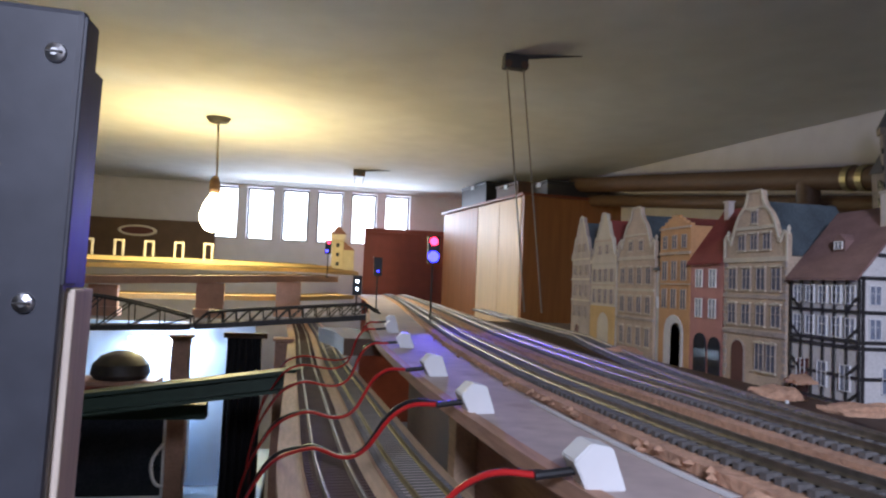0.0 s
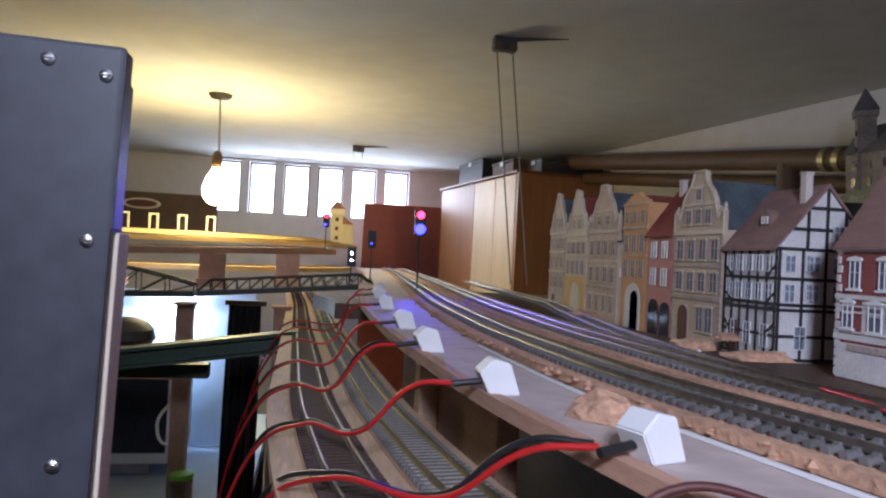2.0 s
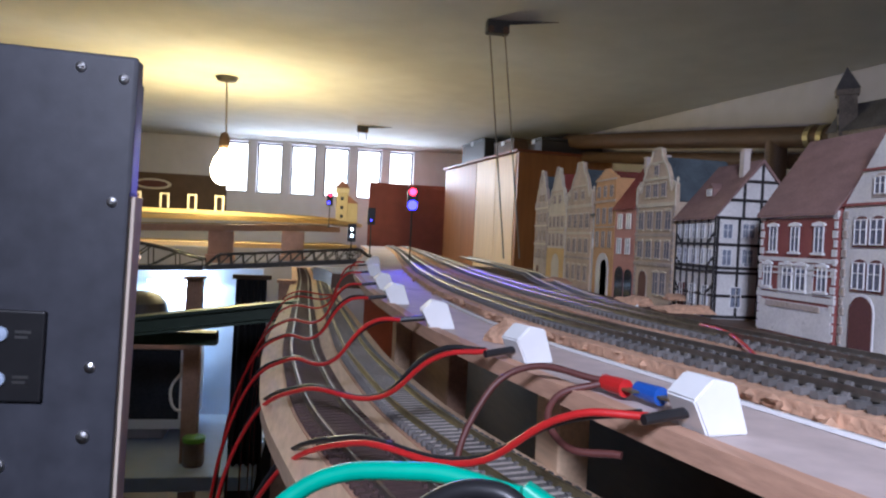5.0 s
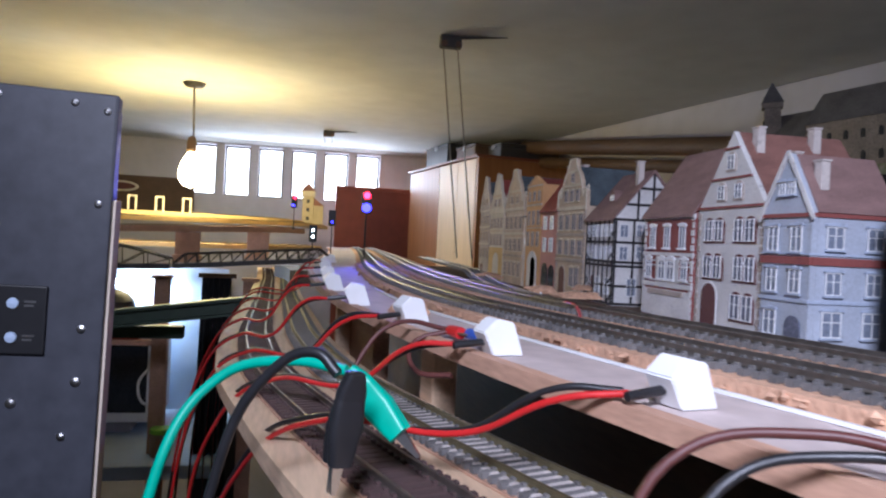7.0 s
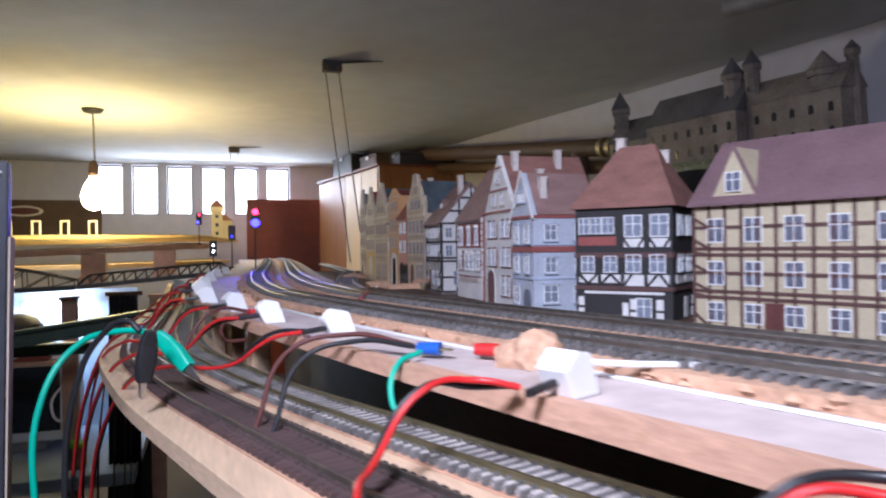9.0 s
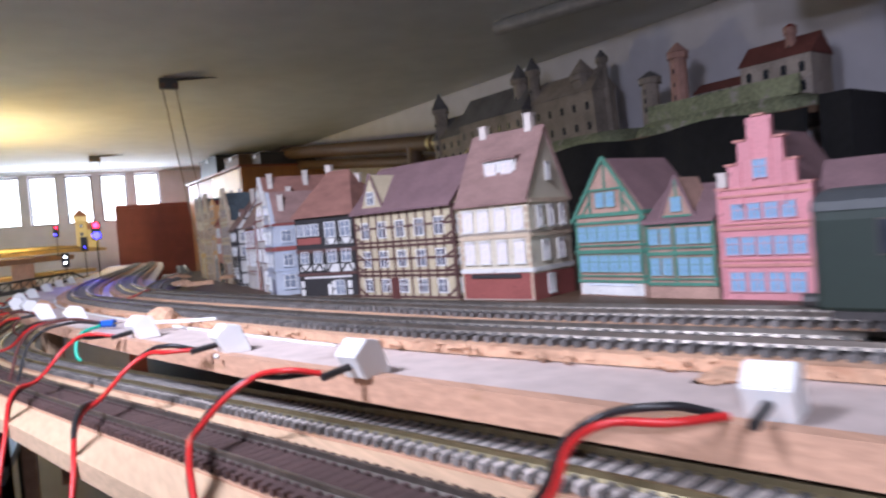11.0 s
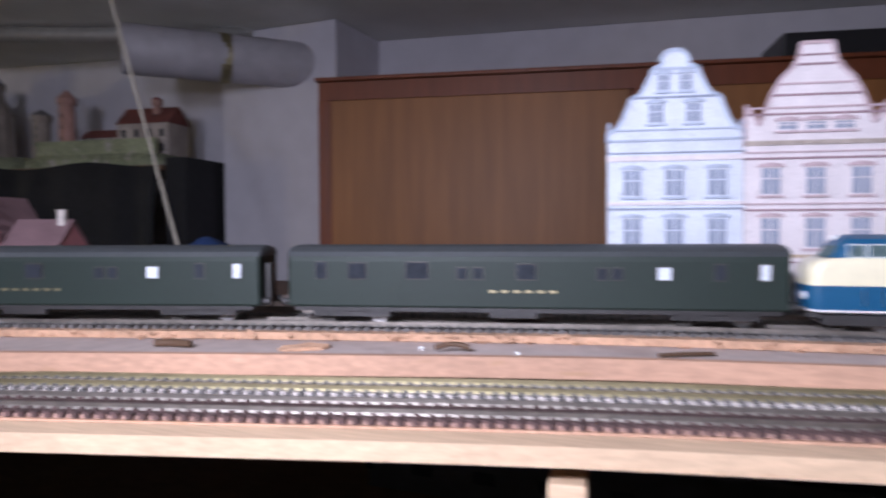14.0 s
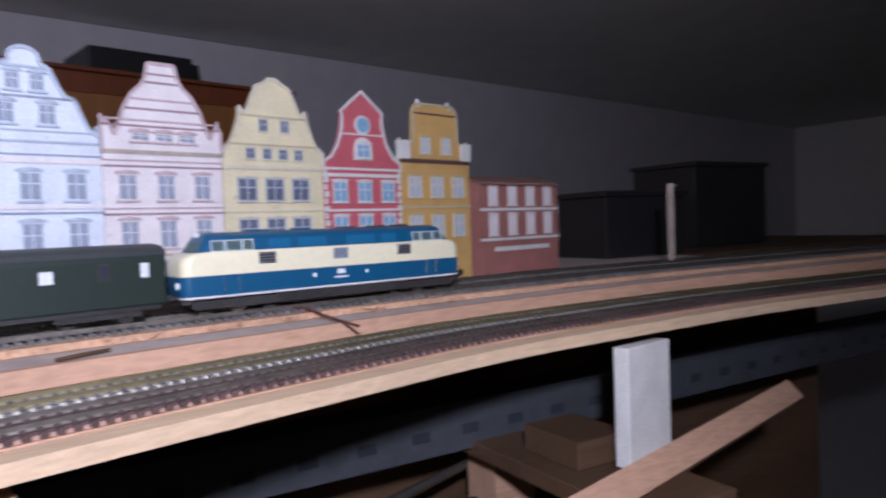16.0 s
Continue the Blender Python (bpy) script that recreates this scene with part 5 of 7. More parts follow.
def crimp(x, y, z, turn, material, word):
    root = thing("crimp_connector", pose(x, y, z, 0, 0, turn) @ Matrix.Scale(0.8, 4), word + " insulated crimp connector on the board edge", "crimp connector", "crimp connectors")
    part("sleeve", rod((-0.007, 0, 0), (0.005, 0, 0), 0.0030, 12, 0.0034), material, root)
    part("tab", box(0.005, 0.011, -0.0022, 0.0022, -0.0004, 0.0004), M_BRASS, root)
    return root


crimp(0.276, 0.094, 0.0038, -75, M_BLUEP, "blue")
crimp(0.270, 0.104, 0.0038, -75, M_RED, "red")
crimp(0.328, -0.099, 0.0042, -40, M_BLUEP, "blue")
crimp(0.348, -0.111, 0.0042, -40, M_RED, "red")
for pts, material, word in (
    ([(0.269, 0.110, 0.004), (0.246, 0.126, 0.004), (0.232, 0.125, -0.01), (0.222, 0.118, -0.04)], M_MAROON, "brown"),
    ([(0.269, 0.109, 0.004), (0.252, 0.110, -0.003), (0.252, 0.100, -0.012), (0.265, 0.088, -0.012)], M_MAROON, "brown"),
    ([(0.322, -0.092, 0.005), (0.300, -0.070, 0.008), (0.275, -0.060, 0.000), (0.262, -0.062, -0.030)], M_MAROON, "brown"),
    ([(0.322, -0.096, 0.005), (0.302, -0.078, 0.006), (0.280, -0.070, -0.002), (0.268, -0.074, -0.030)], M_BLACK, "black"),
    ([(0.322, -0.104, 0.004), (0.310, -0.112, 0.0), (0.307, -0.118, -0.012), (0.309, -0.120, -0.016)], M_GREEN, "green"),
    ([(0.352, -0.150, 0.006), (0.372, -0.168, 0.006), (0.400, -0.180, 0.005), (0.415, -0.215, 0.003)], M_WHITE, "white"),
):
    tagged(tube("loose_wire", pts, 0.0011, material), word + " loose wire with bent ends by the board edge", "wire", "loose wires")


def cork_lump(x, y, z, sx, sy, sz, seed):
    bm = bmesh.new()
    bmesh.ops.create_icosphere(bm, subdivisions=3, radius=1.0)
    for v in bm.verts:
        d = 1 + 0.35 * noise.noise(v.co * 1.7 + Vector((seed, 0, 0))) + 0.15 * noise.noise(v.co * 5 + Vector((0, seed, 0)))
        v.co = Vector((v.co.x * sx * d, v.co.y * sy * d, max(0.0, v.co.z * sz * d)))
    ob = link("cork_scrap", bm, M_CORK)
    ob.matrix_world = pose(x, y, z, 0, 0, seed * 40)
    tagged(ob, "crumbly scrap of reddish cork lying on the board", "cork scrap", "cork scraps")


for k, (x, y, sx, sy, sz) in enumerate(((0.268, 0.210, 0.010, 0.012, 0.009), (0.443, 0.372, 0.012, 0.022, 0.006), (0.705, -1.212, 0.012, 0.022, 0.006), (0.360, -0.128, 0.014, 0.012, 0.012), (0.300, 0.43, 0.008, 0.010, 0.004), (0.428, 0.42, 0.012, 0.016, 0.007), (0.445, 0.66, 0.012, 0.02, 0.007), (0.50, 0.49, 0.010, 0.02, 0.005), (0.515, -0.62, 0.006, 0.012, 0.003), (0.572, -0.80, 0.007, 0.014, 0.003), (0.486, -0.485, 0.006, 0.01, 0.003))):
    cork_lump(x, y, 0.0002, sx, sy, sz, k + 1.0)

# ragged cork edging along the main track, crumbs on the board
rng = random.Random(7)
verts, faces = [], []
for i in range(650):
    y = rng.uniform(-1.5, 0.9)
    x = track_a(y) + rng.choice((-0.0235, 0.0235, -0.0225)) + rng.gauss(0, 0.0012)
    s = rng.uniform(0.0008, 0.0024)
    c = Vector((x, y, rng.uniform(0.001, 0.0045)))
    b = len(verts)
    for d in ((1, 0, 0), (-1, 0, 0), (0, 1.6, 0), (0, -1.6, 0), (0, 0, 0.9), (0, 0, -0.9)):
        verts.append(c + Vector(d) * s * rng.uniform(0.6, 1.3))
    faces += [(b + p, b + q, b + r) for p, q, r in ((0, 2, 4), (2, 1, 4), (1, 3, 4), (3, 0, 4), (2, 0, 5), (1, 2, 5), (3, 1, 5), (0, 3, 5))]
me = bpy.data.meshes.new("cork_crumb_strip")
me.from_pydata([tuple(v) for v in verts], [], faces)
me.materials.append(M_CORK)
tagged(new("cork_crumb_strip", me), "ragged crumbs of cork along the track bed", "cork crumbs", kind="stuff")

for pts, material, r, label in (
    ([(0.549, -0.722, 0.0022), (0.552, -0.732, 0.0024), (0.553, -0.742, 0.0022)], M_DARKW, 0.0020, "short dark stick lying on the board"),
    ([(0.585, -0.868, 0.003), (0.590, -0.876, 0.0045), (0.592, -0.884, 0.003)], M_DARKW, 0.0014, "bent dark twig lying on the board"),
    ([(0.612, -0.972, 0.0015), (0.618, -0.985, 0.002), (0.626, -0.996, 0.0015)], M_DARKW, 0.0010, "thin dark splinter lying on the board"),
    ([(0.682, -1.106, 0.008), (0.672, -1.116, 0.0065), (0.655, -1.122, 0.003), (0.630, -1.123, 0.002), (0.611, -1.125, 0.001)], M_MAROON, 0.0009, "thin brown wire lying across the board"),
    ([(0.374, 0.236, 0.0075), (0.366, 0.200, 0.0085), (0.352, 0.160, 0.006), (0.340, 0.136, 0.0055)], M_RED, 0.0009, "thin orange wire lying across the tracks"),
):
    tagged(tube("scrap", pts, r, material), label, "scrap", "scraps on the board")
for x, y in ((0.591, -0.858), (0.594, -0.908), (0.42, 0.40), (0.37, -0.30)):
    bm = bmesh.new()
    bmesh.ops.create_icosphere(bm, subdivisions=2, radius=0.0012)
    ob = link("paper_crumb", bm, M_WHITE)
    ob.matrix_world = pose(x, y, 0.0010)
    tagged(ob, "tiny white crumb on the board", "crumb", "paper crumbs")

# ---------- test clips on the lower track ----------


def clip(m, material, word, size=1.0):
    root = thing("crocodile_clip", m, word + " insulated crocodile clip gripping the lower track", "crocodile clip", "crocodile clips")
    for s in (-1, 1):
        bm = ring_loft([(0.0, 0.0040, 0.0020, 0.002), (0.012, 0.0058, 0.0026, 0.0025), (0.024, 0.0048, 0.0022, 0.002), (0.030, 0.0028, 0.0016, 0.0015)], 4)
        ob = part("jaw_sleeve", bm, material, root, "", True)
        ob.matrix_local = pose(0, s * 0.0022, 0, s * 6, 0, 0)
    part("jaw", prism([(-0.002, 0), (0.002, 0), (0.001, -0.010), (-0.0005, -0.010)], -0.0014, -0.0004), M_STEEL, root)
    part("jaw", prism([(-0.002, 0), (0.002, 0), (0.0005, -0.010), (-0.001, -0.010)], 0.0004, 0.0014), M_STEEL, root)
    return root


clip(pose(0.2130, 0.000, -0.0185, 8, 6, 20) @ Matrix.Scale(0.85, 4), M_BLACK, "black")
clip(pose(0.2330, 0.018, -0.016, -10, -46, -20) @ Matrix.Scale(0.85, 4), M_GREEN, "green")
tagged(tube("green_lead", [(0.2165, 0.024, 0.002), (0.200, 0.034, 0.003), (0.178, 0.042, -0.004), (0.162, 0.036, -0.03), (0.160, 0.030, -0.10), (0.155, 0.03, -0.30)], 0.0017, M_GREEN), "thick green test lead arching over the lower tracks", "test lead")
tagged(tube("black_lead", [(0.2120, -0.002, 0.006), (0.206, 0.002, 0.011), (0.194, 0.008, 0.004), (0.182, 0.012, -0.02), (0.176, 0.012, -0.10), (0.172, 0.02, -0.30)], 0.0015, M_BLACK), "thick black test lead hanging over the plank", "test lead")

# ---------- control box by the aisle ----------
M_SIDE = mat("sanded_pine", (0.80, 0.68, 0.55), 0.7, 0.15, 30, 0.15, stretch=(6, 6, 0.5))
cb = thing("control_box", pose(0.1065, 0.200, 0.0, 0, 1.35, 0), "black metal control cabinet with round screws and a display", "control box")
part("front_panel", box(-0.42, 0, -0.004, 0, -0.30, 0.1095, 0.0012), M_PANEL, cb)
part("casing", box(-0.42, -0.0035, 0.0005, 0.022, -0.30, 0.103), M_PANEL, cb)
part("side_board", box(-0.0032, 0.0014, 0.0002, 0.012, -0.30, 0.056, 0.0006), M_SIDE, cb, "pale bare wooden side board")
part("edge_strip", box(-0.0030, 0.0004, -0.0035, 0.004, 0.0565, 0.1085, 0.0006), M_PANEL, cb, "narrow metal edge strip")
for x, z, r in ((-0.020, 0.1035, 0.0020), (-0.0045, 0.1005, 0.0020), (-0.0060, 0.053, 0.0020), (-0.010, -0.011, 0.0022), (-0.011, -0.038, 0.0026), (-0.040, -0.0495, 0.0026), (-0.055, 0.104, 0.0020), (-0.016, -0.066, 0.0022)):
    sc = part("screw", lathe([(0.0006, 0), (r, 0), (r * 0.9, 0.0008), (r * 0.35, 0.0012)], 14), M_STEEL, cb)
    sc.matrix_local = pose(x, -0.0041, z, 90, 0, 0)
    part("slot", box(-r * 0.7, r * 0.7, -0.0002, 0.0002, 0.0010, 0.0014), M_GIRDER, sc)
dm = part("display_module", box(-0.12, -0.026, -0.0068, -0.0042, -0.0245, 0.0100, 0.0008), M_BLACK, cb, "black plastic display bezel")
part("screen", box(-0.115, -0.0505, -0.0074, -0.0069, -0.0195, 0.0055), M_GLASSD, dm, "dark glass screen")
part("screen_rim", box(-0.1155, -0.0500, -0.0070, -0.00685, -0.0200, 0.0060), M_STEEL, dm)
for z in (0.0010, -0.0160):
    bt = part("button", lathe([(0.0004, 0), (0.0028, 0), (0.0026, 0.0010), (0.0006, 0.0016)], 16), M_PALEB, dm, "round pale blue push button")
    bt.matrix_local = pose(-0.0410, -0.0069, z, 90, 0, 0)
    for k in range(2):
        part("legend_bar", box(-0.036, -0.0305 - k * 0.001, -0.0071, -0.0069, z + 0.0005 - k * 0.002, z + 0.0015 - k * 0.002), M_STEEL, dm)

# ---------- signals ----------


def signal(x, y, z, h, lenses, label):
    root = thing("railway_signal", pose(x, y, z), label, "railway signal", "colour light signals")
    part("mast", rod((0, 0.003, 0), (0, 0.003, h - 0.004), 0.0014, 8), M_GIRDER, root)
    part("base", box(-0.005, 0.005, -0.003, 0.009, 0, 0.003, 0.0006), M_GIRDER, root)
    top = h + 0.004
    low = h - 0.030
    part("signal_head", box(-0.0085, 0.0085, -0.0035, 0.0015, low, top + 0.003, 0.0012), M_BLACK, root)
    for dx, dz, m, r in lenses:
        ln = part("lens", lathe([(0.0004, 0), (r, 0), (r * 0.8, 0.0010), (r * 0.3, 0.0015)], 14), m, root)
        ln.matrix_local = pose(dx, -0.0037, h + dz, 90, 0, 0)
    return root


# Both lenses of the tall signal are widened to include their glare.
signal(0.322, 0.989, 0.0004, 0.116, ((0, 0, M_LEDR, 0.0058), (0, -0.021, M_LEDB, 0.0078)), "tall model colour light signal showing red over bright blue")
signal(0.205, 1.900, 0.062, 0.092, ((0.001, 0, M_LEDR, 0.0030), (-0.003, -0.022, M_LEDB, 0.0034)), "distant model signal showing red and blue")
signal(0.246, 1.352, 0.0004, 0.060, ((0, -0.004, M_LEDW, 0.0024), (0, -0.018, M_LEDW, 0.0024)), "small dwarf signal with two white lights")
signal(0.290, 1.420, 0.0004, 0.098, ((0, -0.020, M_LEDB, 0.0018),), "slender dark model signal mast")

mast = thing("catenary_mast", pose(0.770, -1.580, 0.0022), "pale lattice catenary mast standing beside the rear track", "catenary mast")
for dx in (-0.0022, 0.0022):
    part("upright", box(dx - 0.0006, dx + 0.0006, -0.0022, 0.0022, 0, 0.092), M_STONE, mast)
for k in range(9):
    z = 0.004 + k * 0.0097
    part("lattice_bar", rod((-0.0022, -0.0023, z), (0.0022, -0.0023, z + 0.0085), 0.0004, 6), M_STONE, mast)
part("bracket", rod((0, 0, 0.086), (-0.012, 0.004, 0.089), 0.0007, 6), M_STONE, mast)
part("foot", box(-0.006, 0.006, -0.005, 0.005, 0, 0.003, 0.0006), M_STONE, mast)

# ---------- hanging things on the ceiling ----------
pl = thing("pendant_bulb", pose(-0.113, 2.077, CEIL), "bare glowing bulb on a twisted cord from the ceiling", "pendant lamp")
# The dark disc is the rose together with the shadow spot on the ceiling.
part("ceiling_rose", lathe([(0.002, -0.016), (0.026, -0.012), (0.032, -0.004), (0.034, 0.0)], 24), M_GIRDER, pl, "dark round ceiling rose, with the shadow spot above the bulb in its tone")
part("cord", rod((0, 0, -0.016), (0.004, 0, -0.170), 0.0030, 8), M_STRING, pl)
part("bulb_holder", lathe([(0.004, -0.165), (0.011, -0.170), (0.015, -0.185), (0.016, -0.205), (0.013, -0.215)], 18), M_DARKW, pl)
part("bulb", lathe([(0.011, -0.2155), (0.015, -0.225), (0.028, -0.245), (0.037, -0.275), (0.034, -0.300), (0.020, -0.318), (0.002, -0.324)][::-1], 24), M_BULB, pl, "glowing clear glass bulb", True).visible_shadow = False


def ceiling_pulley(x, y, size, cords, label):
    root = thing("ceiling_pulley", pose(x, y, CEIL), label, "ceiling pulley", "ceiling pulleys")
    part("bracket", box(-0.026 * size, 0.026 * size, -0.012 * size, 0.012 * size, -0.030 * size, 0, 0.002), M_GIRDER, root)
    for s in (-1, 1):
        part("wheel", rod((s * 0.018 * size, -0.014 * size, -0.022 * size), (s * 0.018 * size, 0.014 * size, -0.022 * size), 0.008 * size, 14), M_DARKW, root)
    # Dark taper flat on the ceiling draws the block's shadow from the bulb.
    part("hook", rod((0.01 * size, 0, -0.002), (0.13 * size, -0.05 * size, -0.004), 0.006 * size, 8, 0.001), M_GIRDER, root)
    for s, q in zip((-1, 1), cords):
        part("hoist_cord", rod((s * 0.018 * size, 0, -0.024 * size), q, 0.0016, 6), M_STRING, root)
    return root


ceiling_pulley(0.524, 1.308, 0.9, ((0.045, 0.03, -0.49), (0.080, 0.03, -0.49)), "wooden pulley block on the ceiling with two hanging cords")
ceiling_pulley(0.339, 2.82, 0.9, ((-0.016, 0.0, -0.06), (0.016, 0.0, -0.06)), "small pulley block on the ceiling near the windows")
tagged(tube("guy_cord", [(0.807, -0.345, CEIL - 0.001), (0.780, -0.432, 0.30), (0.752, -0.525, 0.10), (0.738, -0.571, 0.003)], 0.0016, M_STRING), "thin pale cord stretched slantwise from ceiling to board", "cord")

# ---------- pipes ----------
tagged(link("ceiling_tube", rod((1.158, 0.690, 0.482), (1.388, 0.110, 0.470), 0.016, 18), M_TUBE, None, "", True), "long pale metal tube slung below the ceiling", "pipe")
tagged(link("branch_tube", rod((1.392, 0.075, 0.462), (1.52, -0.02, 0.497), 0.015, 18), M_TUBE, None, "", True), "short pale metal tube branching up to the ceiling", "pipe")
duct = thing("lagged_pipe", pose(0, 0, 0), "thick grey lagged pipe with a rounded end", "pipe")
bm = lathe([(0.002, 0.0), (0.030, 0.004), (0.044, 0.016), (0.049, 0.036), (0.049, 0.44)], 28)
part("lagging", bm, M_PIPE, duct, "", True).matrix_local = Matrix.Translation((1.60, -0.20, 0.415)) @ Vector((-0.40, 0.36, 0.0)).to_track_quat("Z", "Y").to_matrix().to_4x4()
part("strap", rod((1.425, -0.04, 0.415), (1.410, -0.026, 0.415), 0.051, 28), M_BRASS, duct, "yellowish strap")
hp = thing("heating_pipe", pose(0, 0, 0), "old brown heating pipe running along the wall under the ceiling", "pipe")
part("pipe", rod((1.10, 2.45, 0.440), (1.36, 1.00, 0.285), 0.026, 18), M_DARKW, hp, "", True)
part("pipe", rod((1.14, 2.45, 0.385), (1.40, 1.00, 0.230), 0.020, 18), M_DARKW, hp, "", True)
for k in range(2):
    y = 1.30 + 0.035 * k
    part("brass_collar", rod((1.3062 - 0.0063 * k, y, 0.3171 + 0.0037 * k), (1.3035 - 0.0063 * k, y + 0.015, 0.3187 + 0.0037 * k), 0.029, 18), M_BRASS, hp)
part("pipe_bend", rod((1.28, 1.45, 0.33), (1.28, 1.45, 0.05), 0.026, 16), M_DARKW, hp, "", True)

# ---------- pilaster and wardrobe ----------
slab("pilaster", box(1.515, 1.80, -0.240, 0.055, FLOOR, CEIL - 0.003), M_WALL, "lilac-grey painted chimney breast", "wall")
e, n = Vector((0.2178, -0.9760)), Vector((0.976, 0.217))
wm = Matrix(((e.x, n.x, 0, 1.428), (e.y, n.y, 0, -0.252), (0, 0, 1, 0), (0, 0, 0, 1)))
wr = thing("wardrobe", wm, "large brown veneered wardrobe with two plain doors", "wardrobe")
part("carcass", box(0.0, 1.258, 0.012, 0.235, FLOOR, 0.3485), M_CABF, wr)
part("cornice", box(-0.004, 1.262, -0.010, 0.240, 0.3490, 0.356, 0.002), M_CABF, wr)
for a, b in ((0.022, 0.590), (0.662, 1.236)):
    dr = part("door", box(a, b, 0.0, 0.0115, FLOOR + 0.1, 0.312, 0.0015), M_CAB, wr)
    part("door_edge", box(a - 0.001, a + 0.004, -0.0022, -0.0002, FLOOR + 0.1, 0.312), M_CABF, dr)
part("rail", box(0.0, 1.258, 0.002, 0.0118, 0.313, 0.348), M_CABF, wr)
part("stile", box(0.594, 0.658, -0.004, 0.0116, FLOOR, 0.3125, 0.003), M_CABF, wr)
part("stile", box(0.0, 0.020, -0.002, 0.0116, FLOOR, 0.3125, 0.002), M_CABF, wr)
part("stile", box(1.238, 1.258, -0.002, 0.0116, FLOOR, 0.3125, 0.002), M_CABF, wr)
am = thing("amplifier", wm @ pose(0.86, 0.04, 0.3562), "black flat metal amplifier lying on the wardrobe", "amplifier")
part("case", box(0.0, 0.195, 0, 0.15, 0.006, 0.052, 0.003), M_BLACK, am)
for x in (0.015, 0.175):
    part("foot", box(x, x + 0.012, 0.02, 0.032, 0, 0.006), M_BLACK, am)
part("end_cap", box(0.1955, 0.215, 0.012, 0.13, 0.008, 0.044, 0.003), M_BLACK, am)

M_NAVY = mat("navy_cloth", (0.018, 0.045, 0.14), 0.9, 0.3, 40, 0.4)
bm = bmesh.new()
bmesh.ops.create_icosphere(bm, subdivisions=4, radius=1.0)
for v in bm.verts:
    d = 1 + 0.16 * noise.noise(v.co * 1.9) + 0.05 * noise.noise(v.co * 6)
    v.co = Vector((v.co.x * 0.050 * d, v.co.y * 0.042 * d, max(-0.02, v.co.z * 0.042 * d) + 0.02))
bag = link("crumpled_cloth", bm, M_NAVY, None, "", True)
bag.matrix_world = pose(1.10, -0.262, -0.0125)
tagged(bag, "crumpled dark blue cloth lying on the board by the wall", "cloth")
tagged(tube("grey_hose", [(0.80, -0.47, -0.008), (0.83, -0.455, 0.012), (0.87, -0.44, 0.010), (0.90, -0.43, -0.008)], 0.004, M_PIPE), "short grey hose bent in an arch on the board", "hose")

# ---------- pale cabinet by the windows ----------
pc = thing("pale_cabinet", pose(0.880, 2.345, 0, 0, 0, 8), "tall cabinet with pale front and brown side", "cabinet")
part("side", box(0.002, 0.40, 0.0, 0.02, FLOOR, 0.376), M_CAB, pc, "brown veneered side")
part("body", box(0.012, 0.40, 0.0205, 0.84, FLOOR, 0.376), M_CABF, pc)
for y0, y1 in ((0.022, 0.205), (0.209, 0.42)):
    part("door", box(0.0, 0.0115, y0, y1, FLOOR + 0.1, 0.372, 0.0015), M_CREAMW, pc, "pale cream veneered door")
part("door", box(0.0, 0.0115, 0.424, 0.838, FLOOR + 0.1, 0.372, 0.0015), M_CAB, pc, "brown veneered door")
part("top", box(-0.010, 0.41, -0.008, 0.85, 0.3765, 0.386, 0.002), M_CABF, pc)
for name, label, x0, x1, y0, y1, h, material in (("suitcase", "old dark suitcase lying on the cabinet", 0.03, 0.24, 0.42, 0.70, 0.085, M_BLACK), ("cardboard_box", "worn brown cardboard box on the cabinet", 0.05, 0.20, 0.16, 0.36, 0.055, M_DARKW), ("tool_case", "flat dark tool case on the cabinet", 0.10, 0.36, 0.02, 0.14, 0.045, M_GIRDER)):
    t = thing(name, pc.matrix_world @ pose(0, 0, 0.3865), label, name.replace("_", " "))
    part("body", box(x0, x1, y0, y1, 0, h, 0.004), material, t)
    part("lid", box(x0 - 0.003, x1 + 0.003, y0 - 0.003, y1 + 0.003, h + 0.0004, h + 0.010, 0.002), material, t)
    part("clasp", box(x0 - 0.006, x0 - 0.0032, (y0 + y1) / 2 - 0.015, (y0 + y1) / 2 + 0.015, h - 0.01, h + 0.006), M_STEEL, t)
rb = thing("red_board", pose(0.41, 3.30, 0), "red-brown painted board standing below the windows", "board")
part("panel", box(0, 0.40, 0, 0.018, -0.6, 0.304, 0.002), M_REDB, rb)
part("edge_batten", box(0, 0.40, -0.008, -0.0002, 0.285, 0.3045), M_REDB, rb)

# ---------- shelf with castles ----------
sh = thing("castle_shelf", pose(0, 0, 0), "long shelf draped in black cloth against the wall", "shelf")
sm = Matrix.Translation((1.195, 1.25, 0)) @ Matrix.Rotation(radians(9.4), 4, "Z")


def shelf_at(x, y, z, turn=0):
    return sm @ pose(x, y, z, 0, 0, turn)


sh.matrix_world = sm
part("shelf_board", box(0.0, 0.24, -1.16, 0.05, 0.188, 0.200, 0.001), M_DARKW, sh)
bm = bmesh.new()
rows = []
for i in range(121):
    y = 0.05 - 1.20 * i / 120
    x = -0.006 + 0.010 * math.sin(i * 0.62) * (0.5 + 0.5 * math.sin(i * 0.17))
    rows.append([bm.verts.new((0.002 + x * 0.2 - 0.004, y, 0.203 + 0.006 * math.sin(i * 0.2))), bm.verts.new((x - 0.006, y, 0.10)), bm.verts.new((x * 1.6 - 0.008, y, -0.14))])
for p, q in zip(rows, rows[1:]):
    for k in range(2):
        bm.faces.new((p[k], p[k + 1], q[k + 1], q[k]))
cl = part("cloth", bm, M_CLOTH, sh, "black cloth hanging in soft folds", True)
so = cl.modifiers.new("thickness", "SOLIDIFY")
so.thickness = 0.002
